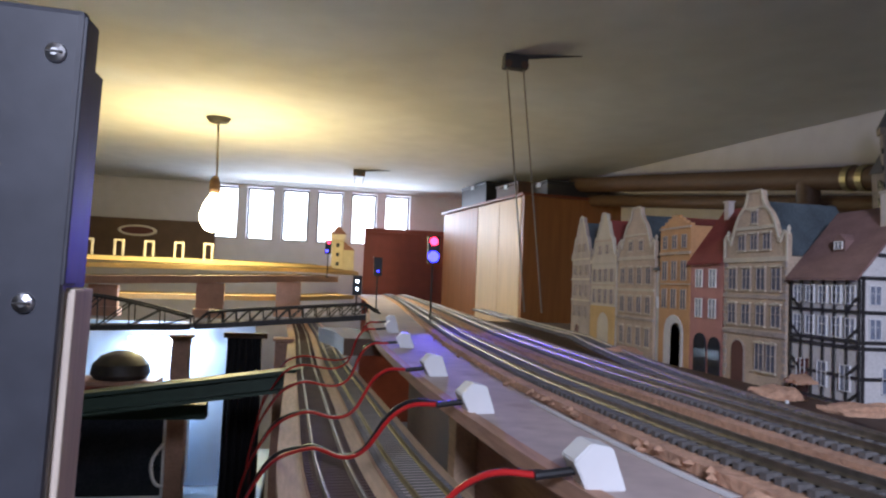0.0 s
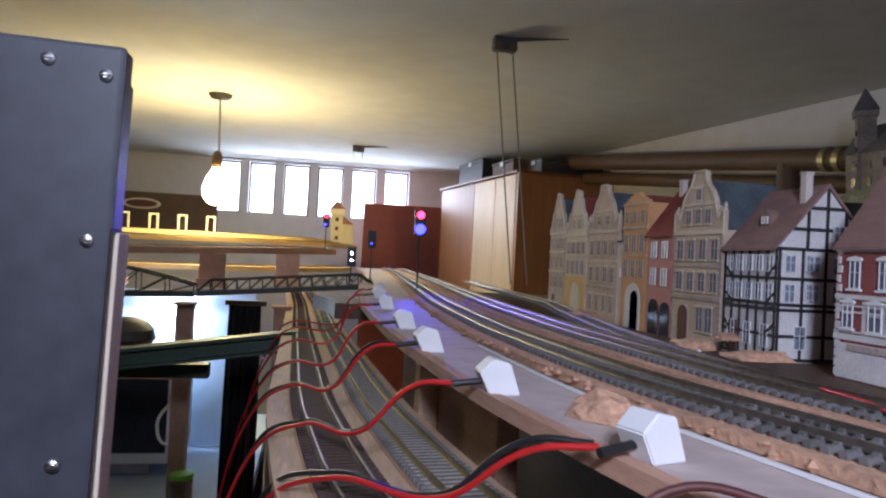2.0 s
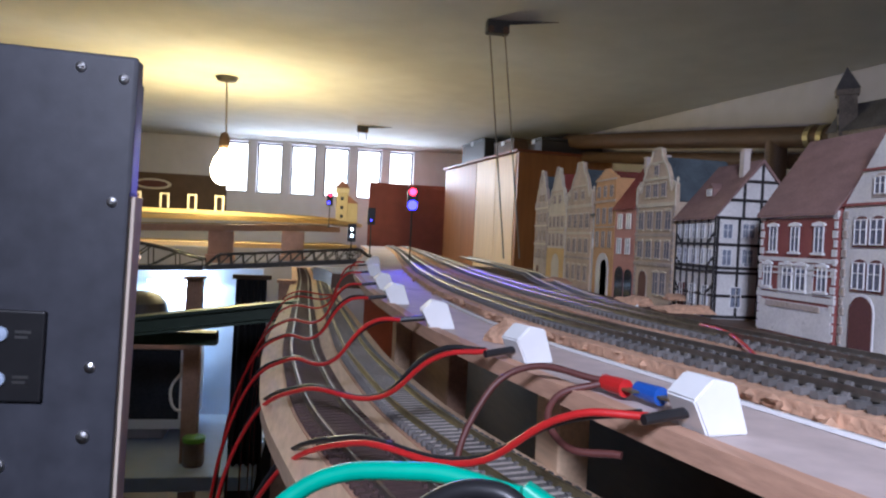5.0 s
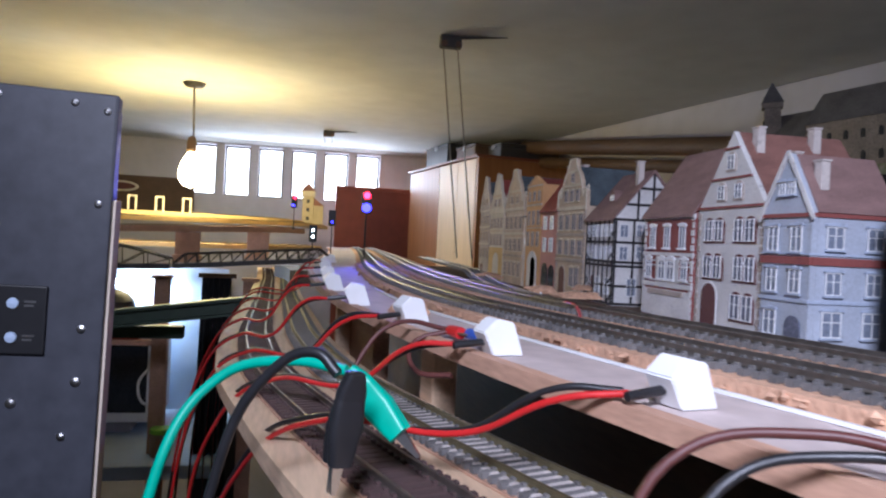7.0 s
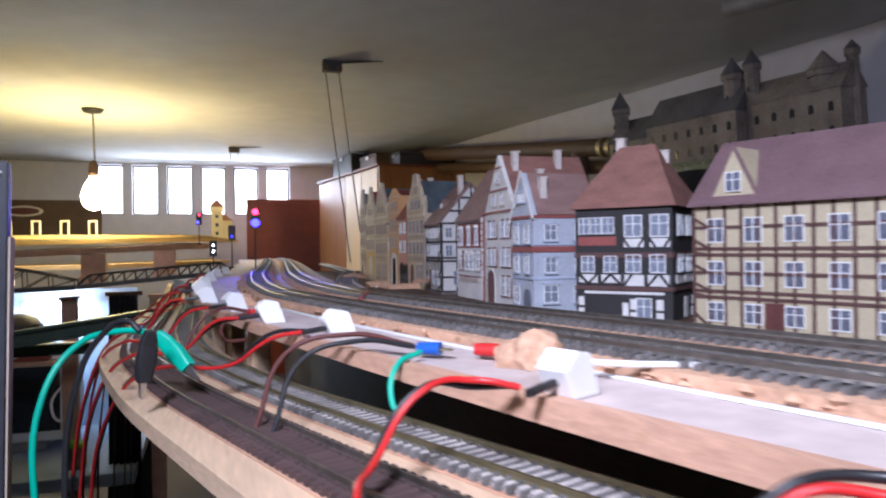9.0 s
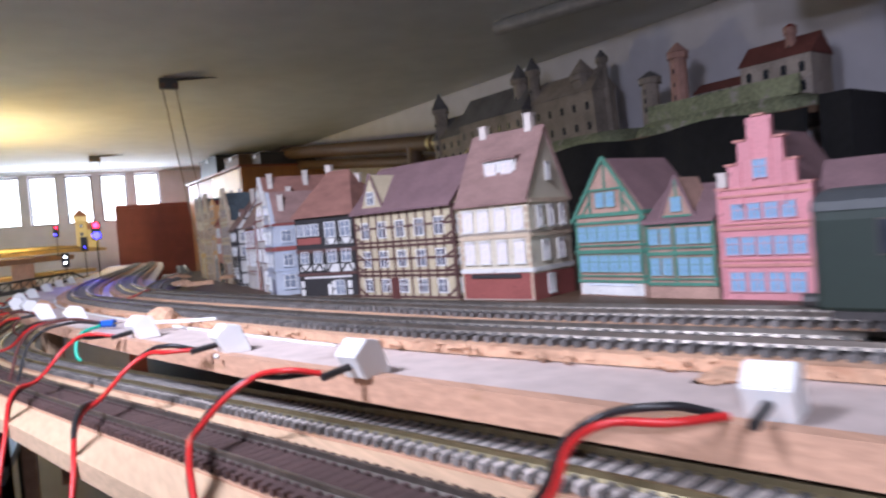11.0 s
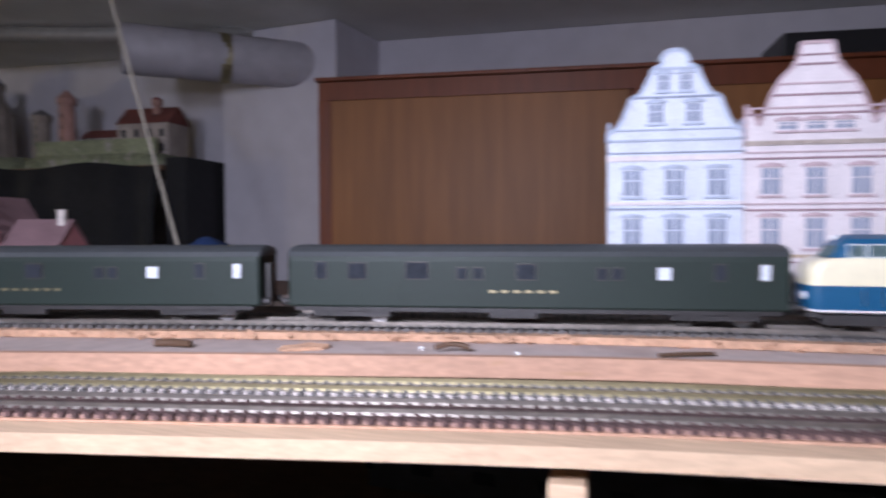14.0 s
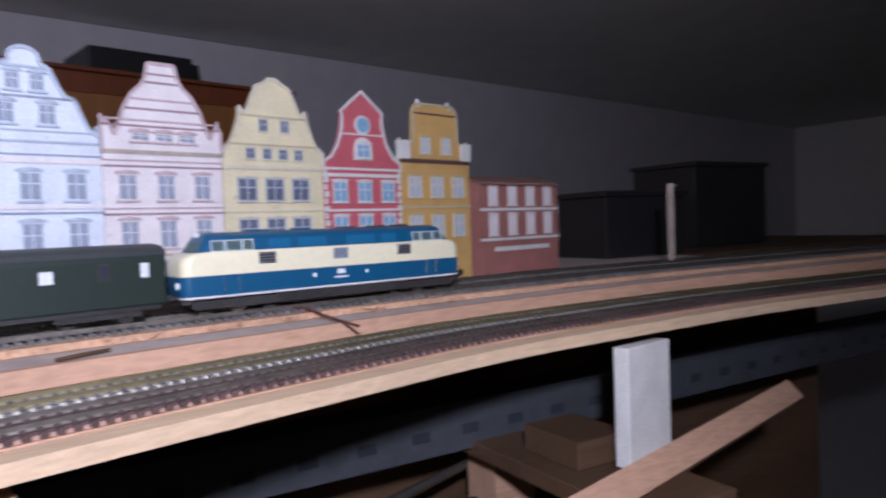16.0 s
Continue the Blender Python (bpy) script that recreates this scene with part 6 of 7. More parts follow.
part("end_panel", box(0.0, 0.20, -1.215, -1.165, -0.30, 0.215, 0.002), M_CLOTH, sh, "black cloth-covered end")
part("bracket", box(0.05, 0.24, -0.60, -0.58, 0.08, 0.1875), M_DARKW, sh)

M_RUIN = mat("castle_stone_print", (0.26, 0.22, 0.19), 0.85, 0.4, 130, 0.35)
M_RUINW = mat("castle_wall_print", (0.36, 0.31, 0.28), 0.85, 0.35, 130, 0.3)
M_RUINR = mat("castle_roof_print", (0.17, 0.055, 0.045), 0.85, 0.3, 130, 0.3)
M_RUIND = mat("castle_slate_print", (0.13, 0.125, 0.13), 0.85, 0.35, 130, 0.3)
M_RUINP = mat("pink_stone_print", (0.42, 0.24, 0.20), 0.85, 0.3, 130, 0.3)
M_MOSS = mat("mossy_rock", (0.22, 0.24, 0.15), 0.9, 0.5, 60, 0.6, spots=0.05, spot_color=(0.36, 0.33, 0.30))


def castle_hall(root, x, y, z, lx, ly, eave, top, wall, roof, nwin):
    """A block with a pitched roof, ridge along y, and arched openings in its front."""
    part("hall", box(x, x + lx, y - ly, y, z, z + eave), wall, root)
    part("hall_roof", prism([(x - 0.004, z + eave), (x + lx / 2, z + top), (x + lx + 0.004, z + eave)], y - ly - 0.003, y + 0.003), roof, root)
    for r in range(2):
        for k in range(nwin):
            ob = part("opening", prism(arch_outline(0.010, 0.018), -0.0006, 0.0006), M_GLASSD, root)
            ob.matrix_local = pose(x - 0.0004, y - ly * (k + 0.5) / nwin + 0.005, z + eave * (0.12 + 0.46 * r), 0, 0, -90)


def castle_tower(root, x, y, z, r, h, cap, wall, roof, sides=12):
    tw = part("tower", rod((x, y, z), (x, y, z + h), r, sides, r * 0.94), wall, root)
    part("parapet", rod((x, y, z + h + 0.0003), (x, y, z + h + 0.012), r * 1.18, sides), wall, root)
    part("tower_roof", rod((x, y, z + h + 0.0125), (x, y, z + h + cap), r * 1.25, sides, 0.001), roof, root)
    for k in range(3):
        ob = part("slit", box(-0.0015, 0.0015, -0.001, 0.001, 0, 0.010), M_GLASSD, root)
        ob.matrix_local = pose(x - r - 0.0002, y, z + h * (0.3 + 0.22 * k), 0, 0, 90)


ca = thing("castle_model", sm @ pose(0.02, 0, 0.2005, 0, -4, 0), "dusty grey card cathedral-like castle on the shelf", "castle model", "castle models")
part("rock_base", ring_loft([(0, 0.10, 0.37, 0.04), (0.02, 0.095, 0.36, 0.05), (0.032, 0.085, 0.34, 0.05)], 5), M_MOSS, ca).matrix_local = pose(0.10, -0.36, 0)
castle_hall(ca, 0.03, -0.03, 0.032, 0.09, 0.14, 0.075, 0.135, M_RUIN, M_RUIND, 4)
castle_hall(ca, 0.02, -0.175, 0.032, 0.11, 0.26, 0.095, 0.165, M_RUIN, M_RUIND, 7)
castle_hall(ca, 0.04, -0.45, 0.032, 0.08, 0.20, 0.10, 0.150, M_RUIN, M_RUIN, 5)
castle_tower(ca, 0.05, -0.06, 0.032, 0.026, 0.150, 0.060, M_RUIN, M_RUIND, 4)
castle_tower(ca, 0.06, -0.40, 0.032, 0.020, 0.165, 0.050, M_RUIN, M_RUIND, 8)
castle_tower(ca, 0.06, -0.45, 0.032, 0.016, 0.175, 0.045, M_RUIN, M_RUIND, 8)
castle_tower(ca, 0.07, -0.60, 0.032, 0.026, 0.130, 0.050, M_RUIN, M_RUIN, 12)
castle_tower(ca, 0.09, -0.645, 0.032, 0.012, 0.160, 0.030, M_RUIN, M_RUIND, 8)
cc = thing("castle_model", sm @ pose(0.02, -0.78, 0.2005), "card castle with a pink tower and red roofs on mossy rock", "castle model", "castle models")
part("rock_base", ring_loft([(0, 0.10, 0.19, 0.04), (0.018, 0.098, 0.188, 0.05), (0.030, 0.09, 0.17, 0.05)], 5), M_MOSS, cc).matrix_local = pose(0.10, -0.17, 0)
castle_tower(cc, 0.04, -0.02, 0.028, 0.020, 0.085, 0.028, M_RUIN, M_RUIND, 10)
castle_tower(cc, 0.04, -0.09, 0.028, 0.018, 0.120, 0.034, M_RUINP, M_RUINP, 10)
castle_hall(cc, 0.06, -0.11, 0.028, 0.05, 0.11, 0.045, 0.066, M_RUINW, M_RUINR, 5)
castle_hall(cc, 0.05, -0.215, 0.028, 0.075, 0.13, 0.072, 0.112, M_RUINW, M_RUINR, 4)
castle_tower(cc, 0.075, -0.30, 0.028, 0.010, 0.115, 0.020, M_RUINP, M_OXBLOOD, 8)
part("curtain_wall", box(0.012, 0.020, -0.34, -0.03, 0.028, 0.062), M_MOSS, cc)

# ---------- the far left: upper lines, truss bridges and the bench below ----------
M_HELIX = mat("golden_pine", (0.72, 0.52, 0.22), 0.6, 0.15, 25, 0.1, stretch=(5, 0.6, 5))


def deck(name, label, pts, width, thick, material, rails=True):
    """A board that follows a bent line, with a pair of rails on it."""
    root = thing(name, pose(0, 0, 0), label, "track board", "upper track boards")
    cum = [Vector(p) for p in pts]
    fine = []
    for i in range(len(cum) - 1):
        p0, p1, p2, p3 = cum[max(0, i - 1)], cum[i], cum[i + 1], cum[min(len(cum) - 1, i + 2)]
        for k in range(10):
            t = k / 10
            fine.append(0.5 * ((2 * p1) + (p2 - p0) * t + (2 * p0 - 5 * p1 + 4 * p2 - p3) * t * t + (3 * p1 - p0 - 3 * p2 + p3) * t ** 3))
    fine.append(cum[-1])

    def strip(off, w, z0, z1):
        bm = bmesh.new()
        rows = []
        for i, p in enumerate(fine):
            d = (fine[min(i + 1, len(fine) - 1)] - fine[max(i - 1, 0)])
            d.z = 0
            d.normalize()
            nn = Vector((-d.y, d.x, 0))
            rows.append([bm.verts.new(p + nn * (off + s * w) + Vector((0, 0, zz))) for s, zz in ((-1, z0), (1, z0), (1, z1), (-1, z1))])
        for p, q in zip(rows, rows[1:]):
            for k in range(4):
                bm.faces.new((p[k], p[(k + 1) % 4], q[(k + 1) % 4], q[k]))
        bm.faces.new(rows[0])
        bm.faces.new(rows[-1][::-1])
        return bm
    part("board", strip(0, width / 2, -thick, 0), material, root)
    if rails:
        for s in (-0.0083, 0.0083):
            part("rail", strip(s, 0.0009, 0.0005, 0.004), M_BRASS, root)
    return root


deck("upper_deck", "golden pine track board curving past the windows", [(-1.3, 2.25, 0.098), (-0.5, 2.30, 0.100), (0.0, 2.42, 0.103), (0.18, 2.62, 0.104), (0.12, 2.95, 0.104)], 0.12, 0.012, M_HELIX)
deck("upper_deck", "second pine track board of the upper line", [(-1.3, 2.02, 0.072), (-0.5, 2.05, 0.076), (-0.05, 2.16, 0.084), (0.22, 2.42, 0.090), (0.30, 2.75, 0.088)], 0.10, 0.012, M_HELIX)
deck("upper_deck", "dark wooden track board of the middle line", [(-1.3, 1.60, 0.030), (-0.5, 1.64, 0.040), (-0.1, 1.72, 0.054), (0.10, 1.84, 0.064), (0.20, 2.10, 0.066)], 0.09, 0.016, M_PLY)
deck("upper_deck", "lower pine track board of the middle line", [(-1.3, 1.78, 0.005), (-0.5, 1.80, 0.006), (-0.1, 1.86, 0.008), (0.12, 2.0, 0.010), (0.25, 2.3, 0.010)], 0.12, 0.012, M_HELIX)
for x, y, z0, z1 in ((-0.06, 1.70, -0.020, 0.040), (0.11, 1.83, -0.020, 0.048), (-0.28, 1.68, -0.020, 0.028), (-0.52, 1.66, -0.020, 0.024)):
    p = thing("deck_support", pose(x, y, 0), "flat wooden board carrying the upper tracks", "support board", "deck supports")
    part("board", box(-0.030, 0.030, -0.008, 0.008, z0, z1 - 0.001, 0.001), M_PLY, p)
    part("foot_block", box(-0.034, 0.034, -0.02, 0.02, z0 - 0.02, z0 - 0.0005), M_PLY, p)
# white fence of small posts on the upper deck
for k in range(9):
    x = -0.86 + k * 0.088
    f = thing("portal_frame", pose(x, 2.30, 0.1005 + 0.001 * (x > -0.5)), "small white wooden portal frame on the upper deck", "portal frame", "white portal frames")
    for dx in (-0.012, 0.012):
        part("post", box(dx - 0.003, dx + 0.003, 0.034, 0.040, 0, 0.048), M_CREAM, f)
    part("lintel", box(-0.015, 0.015, 0.034, 0.040, 0.0482, 0.054), M_CREAM, f)


def truss(a, b, h, label, arched=False, n=12):
    """A pair of truss girders with a deck, between two points."""
    a, b = Vector(a), Vector(b)
    L = (b - a).length
    root = thing("truss_bridge", Matrix.Translation(a) @ (b - a).to_track_quat("X", "Z").to_matrix().to_4x4(), label, "model bridge", "truss bridges")
    part("bridge_deck", box(0, L, -0.018, 0.018, -0.004, 0.0), M_GIRDER, root)
    for s in (-0.0205, 0.0205):
        part("bottom_chord", box(0, L, s - 0.002, s + 0.002, -0.006, 0.003), M_GIRDER, root)
        tops = [h * (math.sin(math.pi * (0.08 + 0.84 * k / n)) if arched else (1.0 if 0 < k < n else 0.15)) for k in range(n + 1)]
        for k in range(n):
            p, q = Vector((L * k / n, s, tops[k])), Vector((L * (k + 1) / n, s, tops[k + 1]))
            part("top_chord", rod(p, q, 0.0024, 6), M_GIRDER, root)
            part("diagonal", rod((L * k / n, s, 0.002), q, 0.0013, 5), M_GIRDER, root)
            part("upright", rod((L * (k + 1) / n, s, 0.002), q, 0.0013, 5), M_GIRDER, root)
    for s in (-0.0083, 0.0083):
        part("rail", box(0, L, s - 0.0009, s + 0.0009, 0.0002, 0.004), M_RAIL, root)
    return root


truss((-0.52, 1.30, -0.045), (-0.035, 1.30, -0.030), 0.058, "dark steel model bridge with an arched truss", True, 10)
truss((-0.030, 1.30, -0.029), (0.285, 1.32, -0.004), 0.022, "low dark steel truss bridge leading to the junction", False, 14)
deck("approach_board", "brown board under the junction by the bridge end", [(0.195, 1.06, -0.010), (0.215, 0.98, -0.010), (0.222, 0.88, -0.010)], 0.045, 0.02, M_DARKW, False)

gb = thing("green_beam", pose(0, 1.0, 0), "dark green steel beam crossing below the bridges", "beam")
bmat = Matrix.Rotation(radians(-7.5), 4, "Y")
part("web", box(-0.6, 0.145, -0.004, 0.004, -0.103, -0.084), M_OLIVE, gb).matrix_local = bmat
part("flange", box(-0.6, 0.145, -0.018, 0.018, -0.0838, -0.079), M_OLIVE, gb).matrix_local = bmat
part("flange", box(-0.6, 0.145, -0.018, 0.018, -0.107, -0.1032), M_OLIVE, gb).matrix_local = bmat
tagged(link("green_beam", box(-0.60, 0.020, 1.10, 1.13, -0.150, -0.128, 0.002), M_OLIVE), "second dark green steel beam below the bridges", "beam")

bench = thing("work_bench", pose(-0.55, 1.35, FLOOR), "cluttered work bench below the layout", "bench")
part("bench_top", box(-0.75, 0.62, 0.0, 0.85, 1.165, 1.195, 0.003), M_PALEB, bench)
for x in (-0.72, 0.56):
    for y in (0.03, 0.78):
        part("leg", box(x, x + 0.05, y, y + 0.05, 0, 1.164), M_GIRDER, bench)
mo = thing("monitor", pose(-0.21, 1.58, FLOOR + 1.1955), "old grey monitor with a dark screen on the bench", "monitor")
part("housing", box(-0.16, 0.11, 0.0, 0.20, 0.03, 0.245, 0.006), M_WHITE, mo)
part("screen", box(-0.14, 0.088, -0.003, -0.0005, 0.055, 0.215, 0.001), M_GLASSD, mo, "dark switched-off screen")
part("stand", box(-0.09, 0.05, 0.03, 0.17, 0.0, 0.0295, 0.004), M_PIPE, mo)
tagged(tube("white_cable", [(-0.09, 1.565, -0.20), (-0.085, 1.55, -0.30), (-0.11, 1.54, -0.37), (-0.135, 1.545, -0.33), (-0.11, 1.56, -0.28)], 0.0035, M_WHITE), "white cable hanging in a loop before the monitor", "cable")
pw = slab("partition", box(-0.62, 0.035, 1.82, 1.84, -0.45, -0.060), M_PALEB, "pale blue board standing behind the bench", "panel")
cu = thing("dark_curtain", pose(0.045, 1.42, 0), "narrow black cloth hanging between the boards", "curtain")
bm = bmesh.new()
rows = []
for i in range(25):
    x = -0.030 + 0.060 * i / 24
    y = 0.008 * math.sin(i * 1.3)
    rows.append([bm.verts.new((x, y, -0.060)), bm.verts.new((x * 1.1, y * 1.3, -0.25)), bm.verts.new((x * 1.15, y * 1.5, -0.55))])
for p, q in zip(rows, rows[1:]):
    for k in range(2):
        bm.faces.new((p[k], p[k + 1], q[k + 1], q[k]))
part("cloth", bm, M_CLOTH, cu, "", True).modifiers.new("thickness", "SOLIDIFY").thickness = 0.003
part("rail", box(-0.04, 0.04, -0.006, 0.006, -0.0598, -0.050), M_DARKW, cu)
ld = thing("strip_lamp", pose(-0.165, 1.80, -0.105), "bright white strip lamp with a small round lamp beside it", "lamp")
part("tube", rod((-0.085, 0, 0), (0.045, 0, 0), 0.010, 14), M_LEDW, ld, "glowing white tube")
part("holder", box(-0.09, 0.05, 0.011, 0.020, -0.006, 0.010), M_WHITE, ld)
bm = bmesh.new()
bmesh.ops.create_icosphere(bm, subdivisions=2, radius=0.010)
part("spot", bm, M_LEDW, ld, "small glowing round lamp", True).matrix_local = pose(0.072, 0, 0)
for x in (-0.075, 0.115):
    p = thing("bench_post", pose(x, 1.45, 0), "upright wooden post below the bridges", "post", "bench posts")
    part("post", box(-0.016, 0.016, -0.016, 0.016, FLOOR, -0.066, 0.002), M_PLY, p)
    part("cap", box(-0.02, 0.02, -0.02, 0.02, -0.0655, -0.060), M_PLY, p)
bs = thing("bench_shelf", pose(-0.30, 1.60, -0.222), "brown wooden shelf board above the bench", "shelf")
part("board", box(-0.30, 0.20, -0.05, 0.09, -0.012, 0.0, 0.001), M_PLY, bs)
for x in (-0.28, 0.17):
    part("bracket", box(x, x + 0.015, 0.0, 0.08, -0.205, -0.0122), M_PLY, bs)
tc = thing("tool_case", pose(-0.225, 1.585, -0.2215), "old brown case with a carrying handle on the shelf", "tool case")
part("body", box(-0.085, 0.085, -0.03, 0.05, 0.0, 0.046, 0.004), M_REDB, tc)
part("lid", box(-0.087, 0.087, -0.032, 0.052, 0.0464, 0.058, 0.004), M_PLY, tc)
tube("handle", [(-0.030, -0.031, 0.030), (-0.026, -0.044, 0.018), (0.026, -0.044, 0.018), (0.030, -0.031, 0.030)], 0.0035, M_CREAM, tc, "pale carrying handle")
for x in (-0.055, 0.055):
    part("clasp", box(x - 0.007, x + 0.007, -0.0350, -0.0322, 0.036, 0.054), M_STEEL, tc)
bm = lathe([(0.050, 0.0), (0.058, 0.010), (0.054, 0.030), (0.040, 0.046), (0.018, 0.055), (0.002, 0.057)], 24)
tagged(link("round_hood", bm, M_GIRDER, None, "", True), "dark round lamp hood lying on the brown case", "lamp hood").matrix_world = pose(-0.215, 1.595, -0.1630)
jar = thing("glass_jar", pose(0.02, 1.25, FLOOR + 1.1955), "glass jar with a bright green lid on the bench", "jar")
jar.location = (-0.06, 1.42, FLOOR + 1.1955)
part("glass", lathe([(0.020, 0), (0.022, 0.004), (0.022, 0.045), (0.019, 0.050)], 18), glass("jar_glass"), jar, "", True)
part("lid", lathe([(0.022, 0.0505), (0.023, 0.052), (0.023, 0.060), (0.020, 0.062)], 18), mat("lime_lid", (0.25, 0.60, 0.05), 0.4, 0.05, 50, 0.0), jar, "bright green lid")

# tower house and the dark wall hanging behind the upper deck
tw = thing("tower_house", pose(0.262, 2.69, 0.0885), "small card watch tower with a pointed roof on the upper deck", "model tower")
part("shaft", box(-0.022, 0.022, -0.022, 0.022, 0, 0.118), M_STRAW, tw)
part("upper_room", box(-0.027, 0.027, -0.027, 0.027, 0.1185, 0.138), M_CREAM, tw)
part("roof", rod((0, 0, 0.1385), (0, 0, 0.172), 0.042, 4, 0.001), M_TILE, tw).rotation_euler = (0, 0, radians(45))
part("annex", box(0.0225, 0.062, -0.02, 0.02, 0, 0.080), M_STRAW, tw)
part("annex_roof", prism([(0.0225, 0.0805), (0.064, 0.0805), (0.0225, 0.112)], -0.022, 0.022), M_TILE, tw)
for z in (0.02, 0.055, 0.09):
    part("window", box(-0.006, 0.006, -0.0226, -0.0215, z, z + 0.014), M_GLASSD, tw)
wb = thing("wall_board", pose(0, 0, 0), "dark brown board below the windows with a painted oval emblem", "board")
part("panel", box(-1.6, -0.28, 3.44, 3.46, 0.10, 0.300), M_DARKW, wb)
ov = part("emblem", lathe([(0.002, 0), (1.0, 0), (1.0, 0.004), (0.9, 0.006)], 28), M_CREAM, wb, "pale oval emblem")
ov.matrix_local = pose(-0.62, 3.437, 0.245, 90, 0, 0) @ Matrix.Diagonal((0.085, 0.026, 1, 1))
ov2 = part("emblem_field", lathe([(0.002, 0), (1.0, 0), (1.0, 0.002)], 28), M_DOOR, wb)
ov2.matrix_local = pose(-0.62, 3.430, 0.245, 90, 0, 0) @ Matrix.Diagonal((0.070, 0.017, 1, 1))

# ---------- supports below the boards ----------
for y in (0.46, 0.16):
    x = board_edge(y)
    b = thing("support_panel", pose(x + 0.034, y, 0, 0, 0, -math.degrees(math.atan((board_edge(y + 0.03) - board_edge(y - 0.03)) / 0.06))), "plain wooden support panel under the layout board", "support panel", "support panels")
    if y > 0.3:
        part("panel", box(0, 0.012, -0.14, 0.02, -0.22, -0.0058, 0.001), M_PLY, b)
    part("upright", box(-0.014, -0.0005, -0.002, 0.016, -0.22 if y > 0.3 else -0.07, -0.0058, 0.001), M_PALE, b)
# Added sheet behind the supports; its dark colour makes the shaded void.
slab("rear_skirt", ribbon(lambda y: board_edge(y) + 0.16, lambda y: board_edge(y) + 0.172, -0.60, -0.026, -1.9, 2.3), M_DARKW, "dark sheet added for the black void under the layout", "skirt")
for y, w, h in ((-0.950, 0.014, 0.30), (-1.33, 0.052, 0.085), (-0.50, 0.03, 0.30)):
    x = plank_edge(y)
    p = thing("plank_post", pose(x + 0.008, y, 0, 0, 0, 10), "pale upright board carrying the lower plank", "support post", "plank posts")
    part("board", box(0, 0.012, -w / 2, w / 2, -0.028 - h, -0.0302, 0.001), M_LIME if h < 0.2 else M_PALE, p)
    if h > 0.2:
        part("cleat", box(0.0125, 0.03, -w / 2, w / 2, -0.05, -0.0304, 0.001), M_PALE, p)
an = thing("angle_beam", pose(0, 0, 0), "brown wooden angle beam lying slantwise below the plank", "beam")
part("leg_board", rod((0.500, -1.080, -0.108), (0.598, -1.520, -0.100), 0.013, 4), M_PLY, an)
part("leg_board", rod((0.512, -1.080, -0.120), (0.610, -1.520, -0.112), 0.009, 4), M_PALE, an)
tb = thing("lower_trestle", pose(0, 0, 0), "brown wooden trestle board under the plank", "trestle")
# Board and block take dark wood, for the shade under the plank.
part("board", box(0.52, 0.86, -1.34, -1.26, -0.128, -0.116, 0.001), M_DARKW, tb)
part("block", box(0.60, 0.66, -1.33, -1.28, -0.1155, -0.096, 0.001), M_DARKW, tb)
part("leg", box(0.70, 0.74, -1.32, -1.28, FLOOR, -0.1285), M_PLY, tb)
M_OLD = mat("dull_grey_steel", (0.045, 0.048, 0.058), 0.6, 0.3, 30, 0.1)
lr = thing("steel_rail", pose(0, 0, 0), "perforated grey steel slotted angle under the layout", "slotted angle")
part("angle", box(0.70, 0.735, -2.4, -0.4, -0.085, -0.082), M_OLD, lr)
part("angle_side", box(0.70, 0.703, -2.4, -0.4, -0.1205, -0.0852), M_OLD, lr)
for k in range(40):
    part("slot", box(0.6992, 0.6998, -2.3 + k * 0.045, -2.285 + k * 0.045, -0.108, -0.100), M_GLASSD, lr)
tagged(tube("floor_cable", [(0.45, -0.55, -0.20), (0.55, -0.80, -0.13), (0.66, -1.0, -0.16), (0.75, -1.3, -0.15)], 0.004, M_GIRDER), "grey cable looping below the plank", "cable")
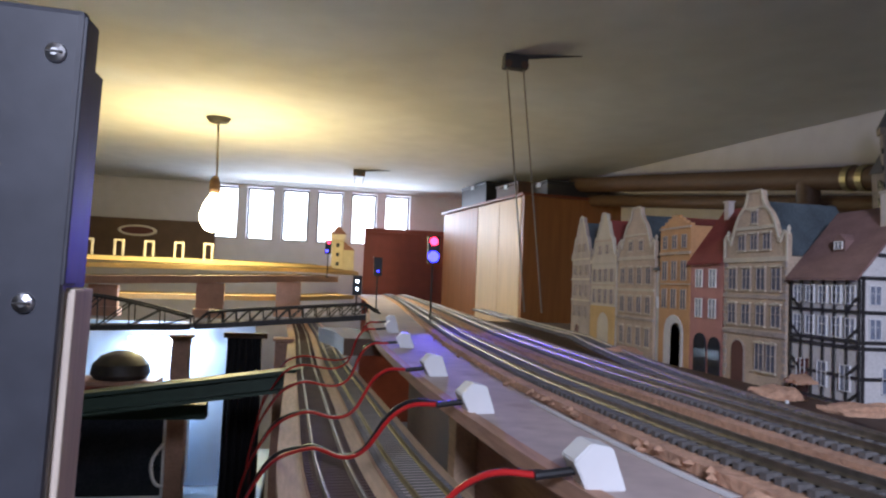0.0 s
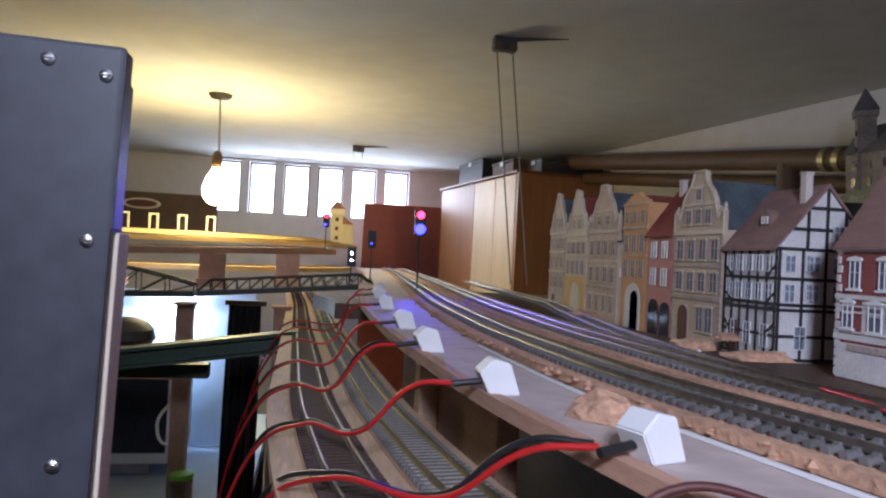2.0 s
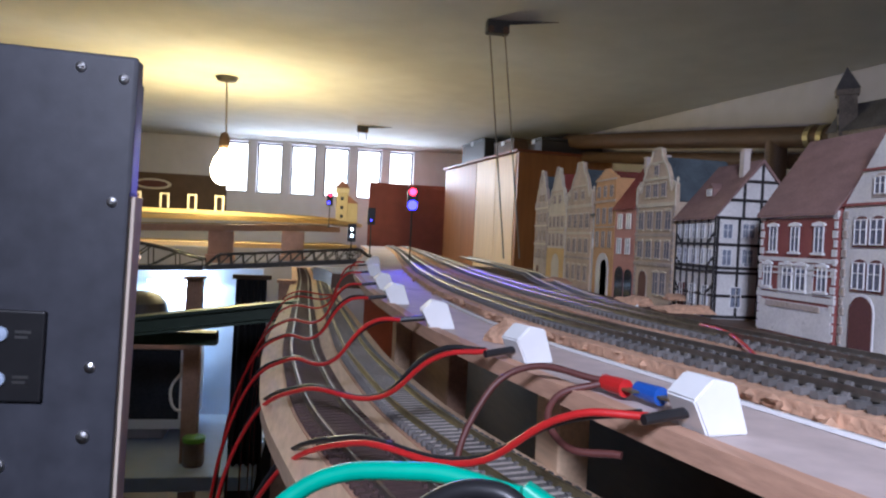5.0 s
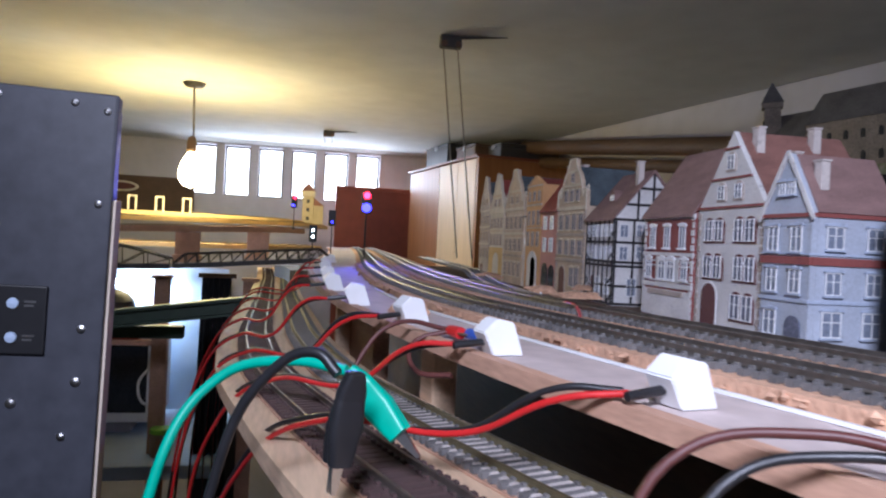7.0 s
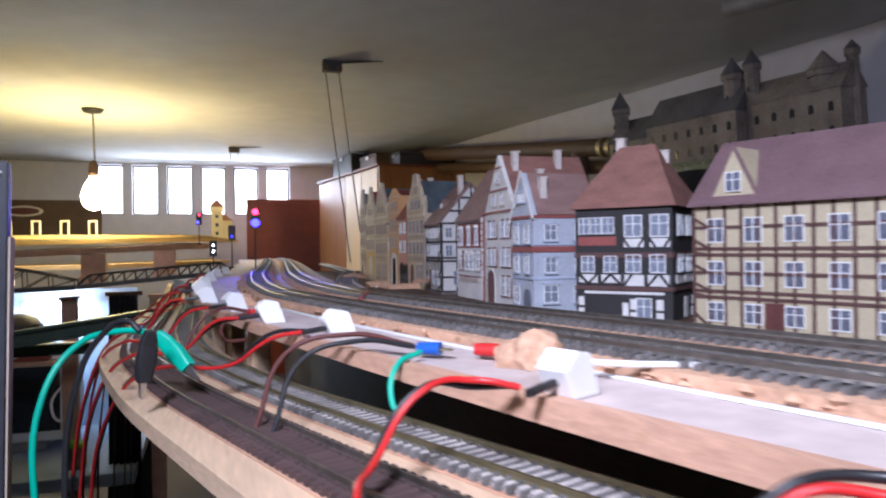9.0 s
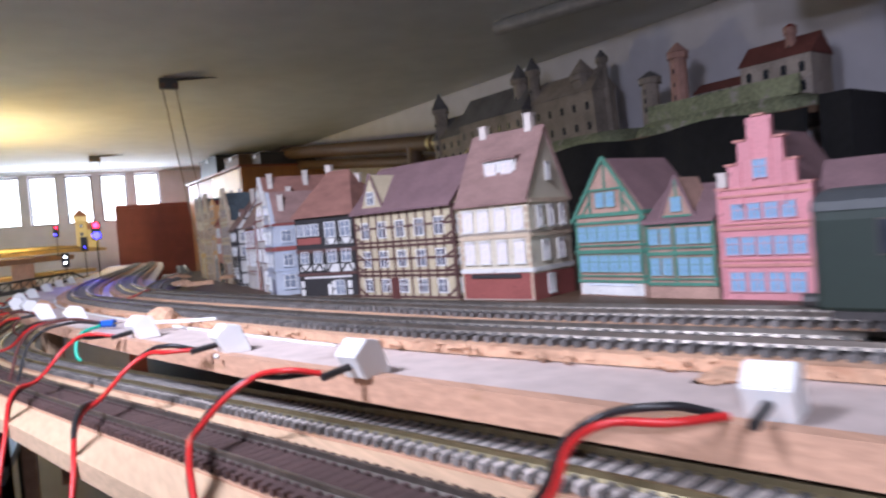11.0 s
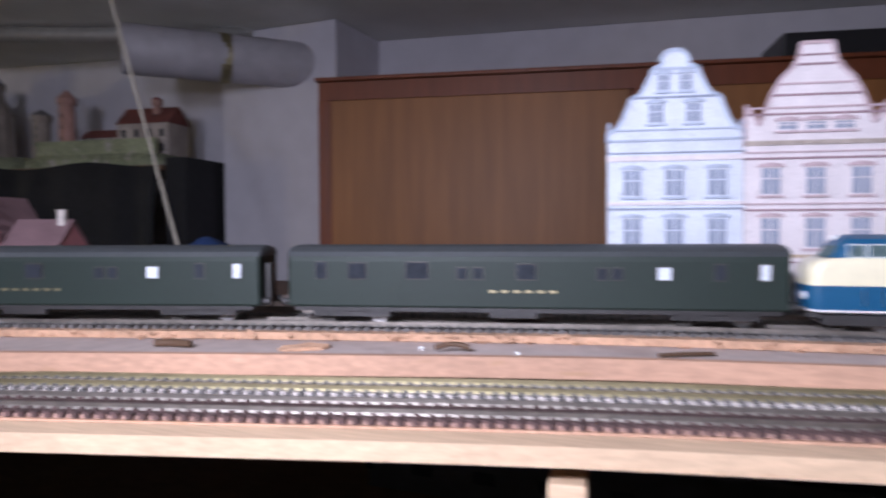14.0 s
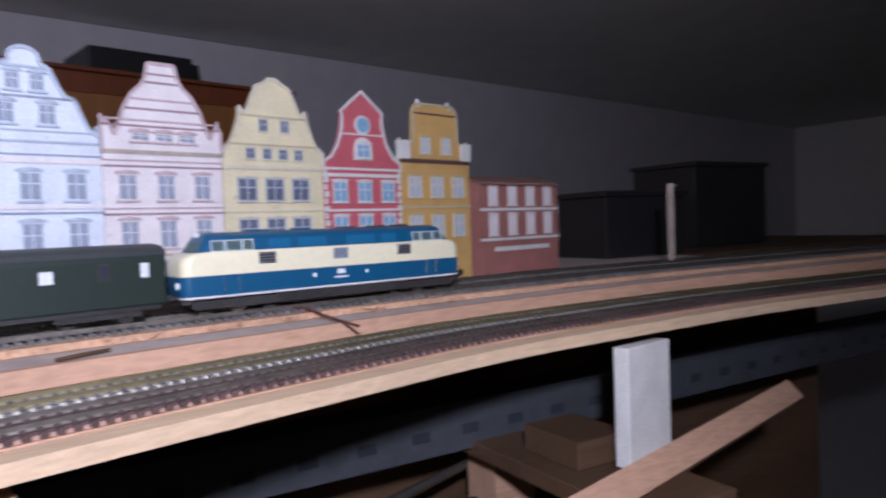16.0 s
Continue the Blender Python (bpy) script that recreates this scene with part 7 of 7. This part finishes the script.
tagged(tube("floor_cable", [(0.50, -0.65, -0.12), (0.60, -0.90, -0.20), (0.64, -1.1, -0.14), (0.80, -1.4, -0.22)], 0.003, M_BLACK), "black cable looping below the plank", "cable")
# odds and ends in the dark end of the room
for name, label, x, y, sx, sy, h in (("storage_crate", "dark storage crate on the rear table", 0.98, -1.72, 0.10, 0.16, 0.085), ("storage_crate", "taller dark crate on the rear table", 1.10, -2.05, 0.14, 0.20, 0.14)):
    c = thing(name, pose(x, y, 0.0022), label, "crate", "dark crates")
    part("body", box(-sx / 2, sx / 2, -sy / 2, sy / 2, 0, h, 0.003), M_BLACK, c)
    part("rim", box(-sx / 2 - 0.004, sx / 2 + 0.004, -sy / 2 - 0.004, sy / 2 + 0.004, h + 0.0002, h + 0.008, 0.001), M_BLACK, c)
slab("rear_table", box(0.90, 1.55, -2.5, -1.78, -0.02, 0.002), M_DARKW, "dark wooden table top at the room's end", "table top")

# ---------- sleepers ----------
for root, line, zf, material, (n0, n1), y0, y1 in SLEEPER_WORK:
    me = sleeper_mesh(material)
    verts, faces = [], []
    y = y0
    count = 0
    while y < y1:
        dx = (line(y + 0.004) - line(y - 0.004)) / 0.008
        m = Matrix.Translation((line(y), y, zf(y))) @ Matrix.Rotation(-math.atan(dx), 4, "Z")
        if n0 < y < n1 and count < 300:
            ob = new("sleeper", me)
            ob.parent = root
            ob.matrix_local = m
            count += 1
        else:
            base = len(verts)
            for sx, sy, sz in ((-1, -1, 0), (1, -1, 0), (1, 1, 0), (-1, 1, 0), (-1, -1, 1), (1, -1, 1), (1, 1, 1), (-1, 1, 1)):
                verts.append(m @ Vector((sx * 0.015, sy * 0.0014, sz * 0.0022)))
            faces += [tuple(base + k for k in f) for f in ((4, 5, 6, 7), (0, 1, 5, 4), (1, 2, 6, 5), (2, 3, 7, 6), (3, 0, 4, 7))]
        y += 0.0057 / math.hypot(1, dx)
    if verts:
        rest = bpy.data.meshes.new("distant_sleeper_row")
        rest.from_pydata([tuple(v) for v in verts], [], faces)
        rest.materials.append(material)
        ob = new("distant_sleeper_row", rest)
        ob.parent = root
        tagged(ob, kind="stuff")
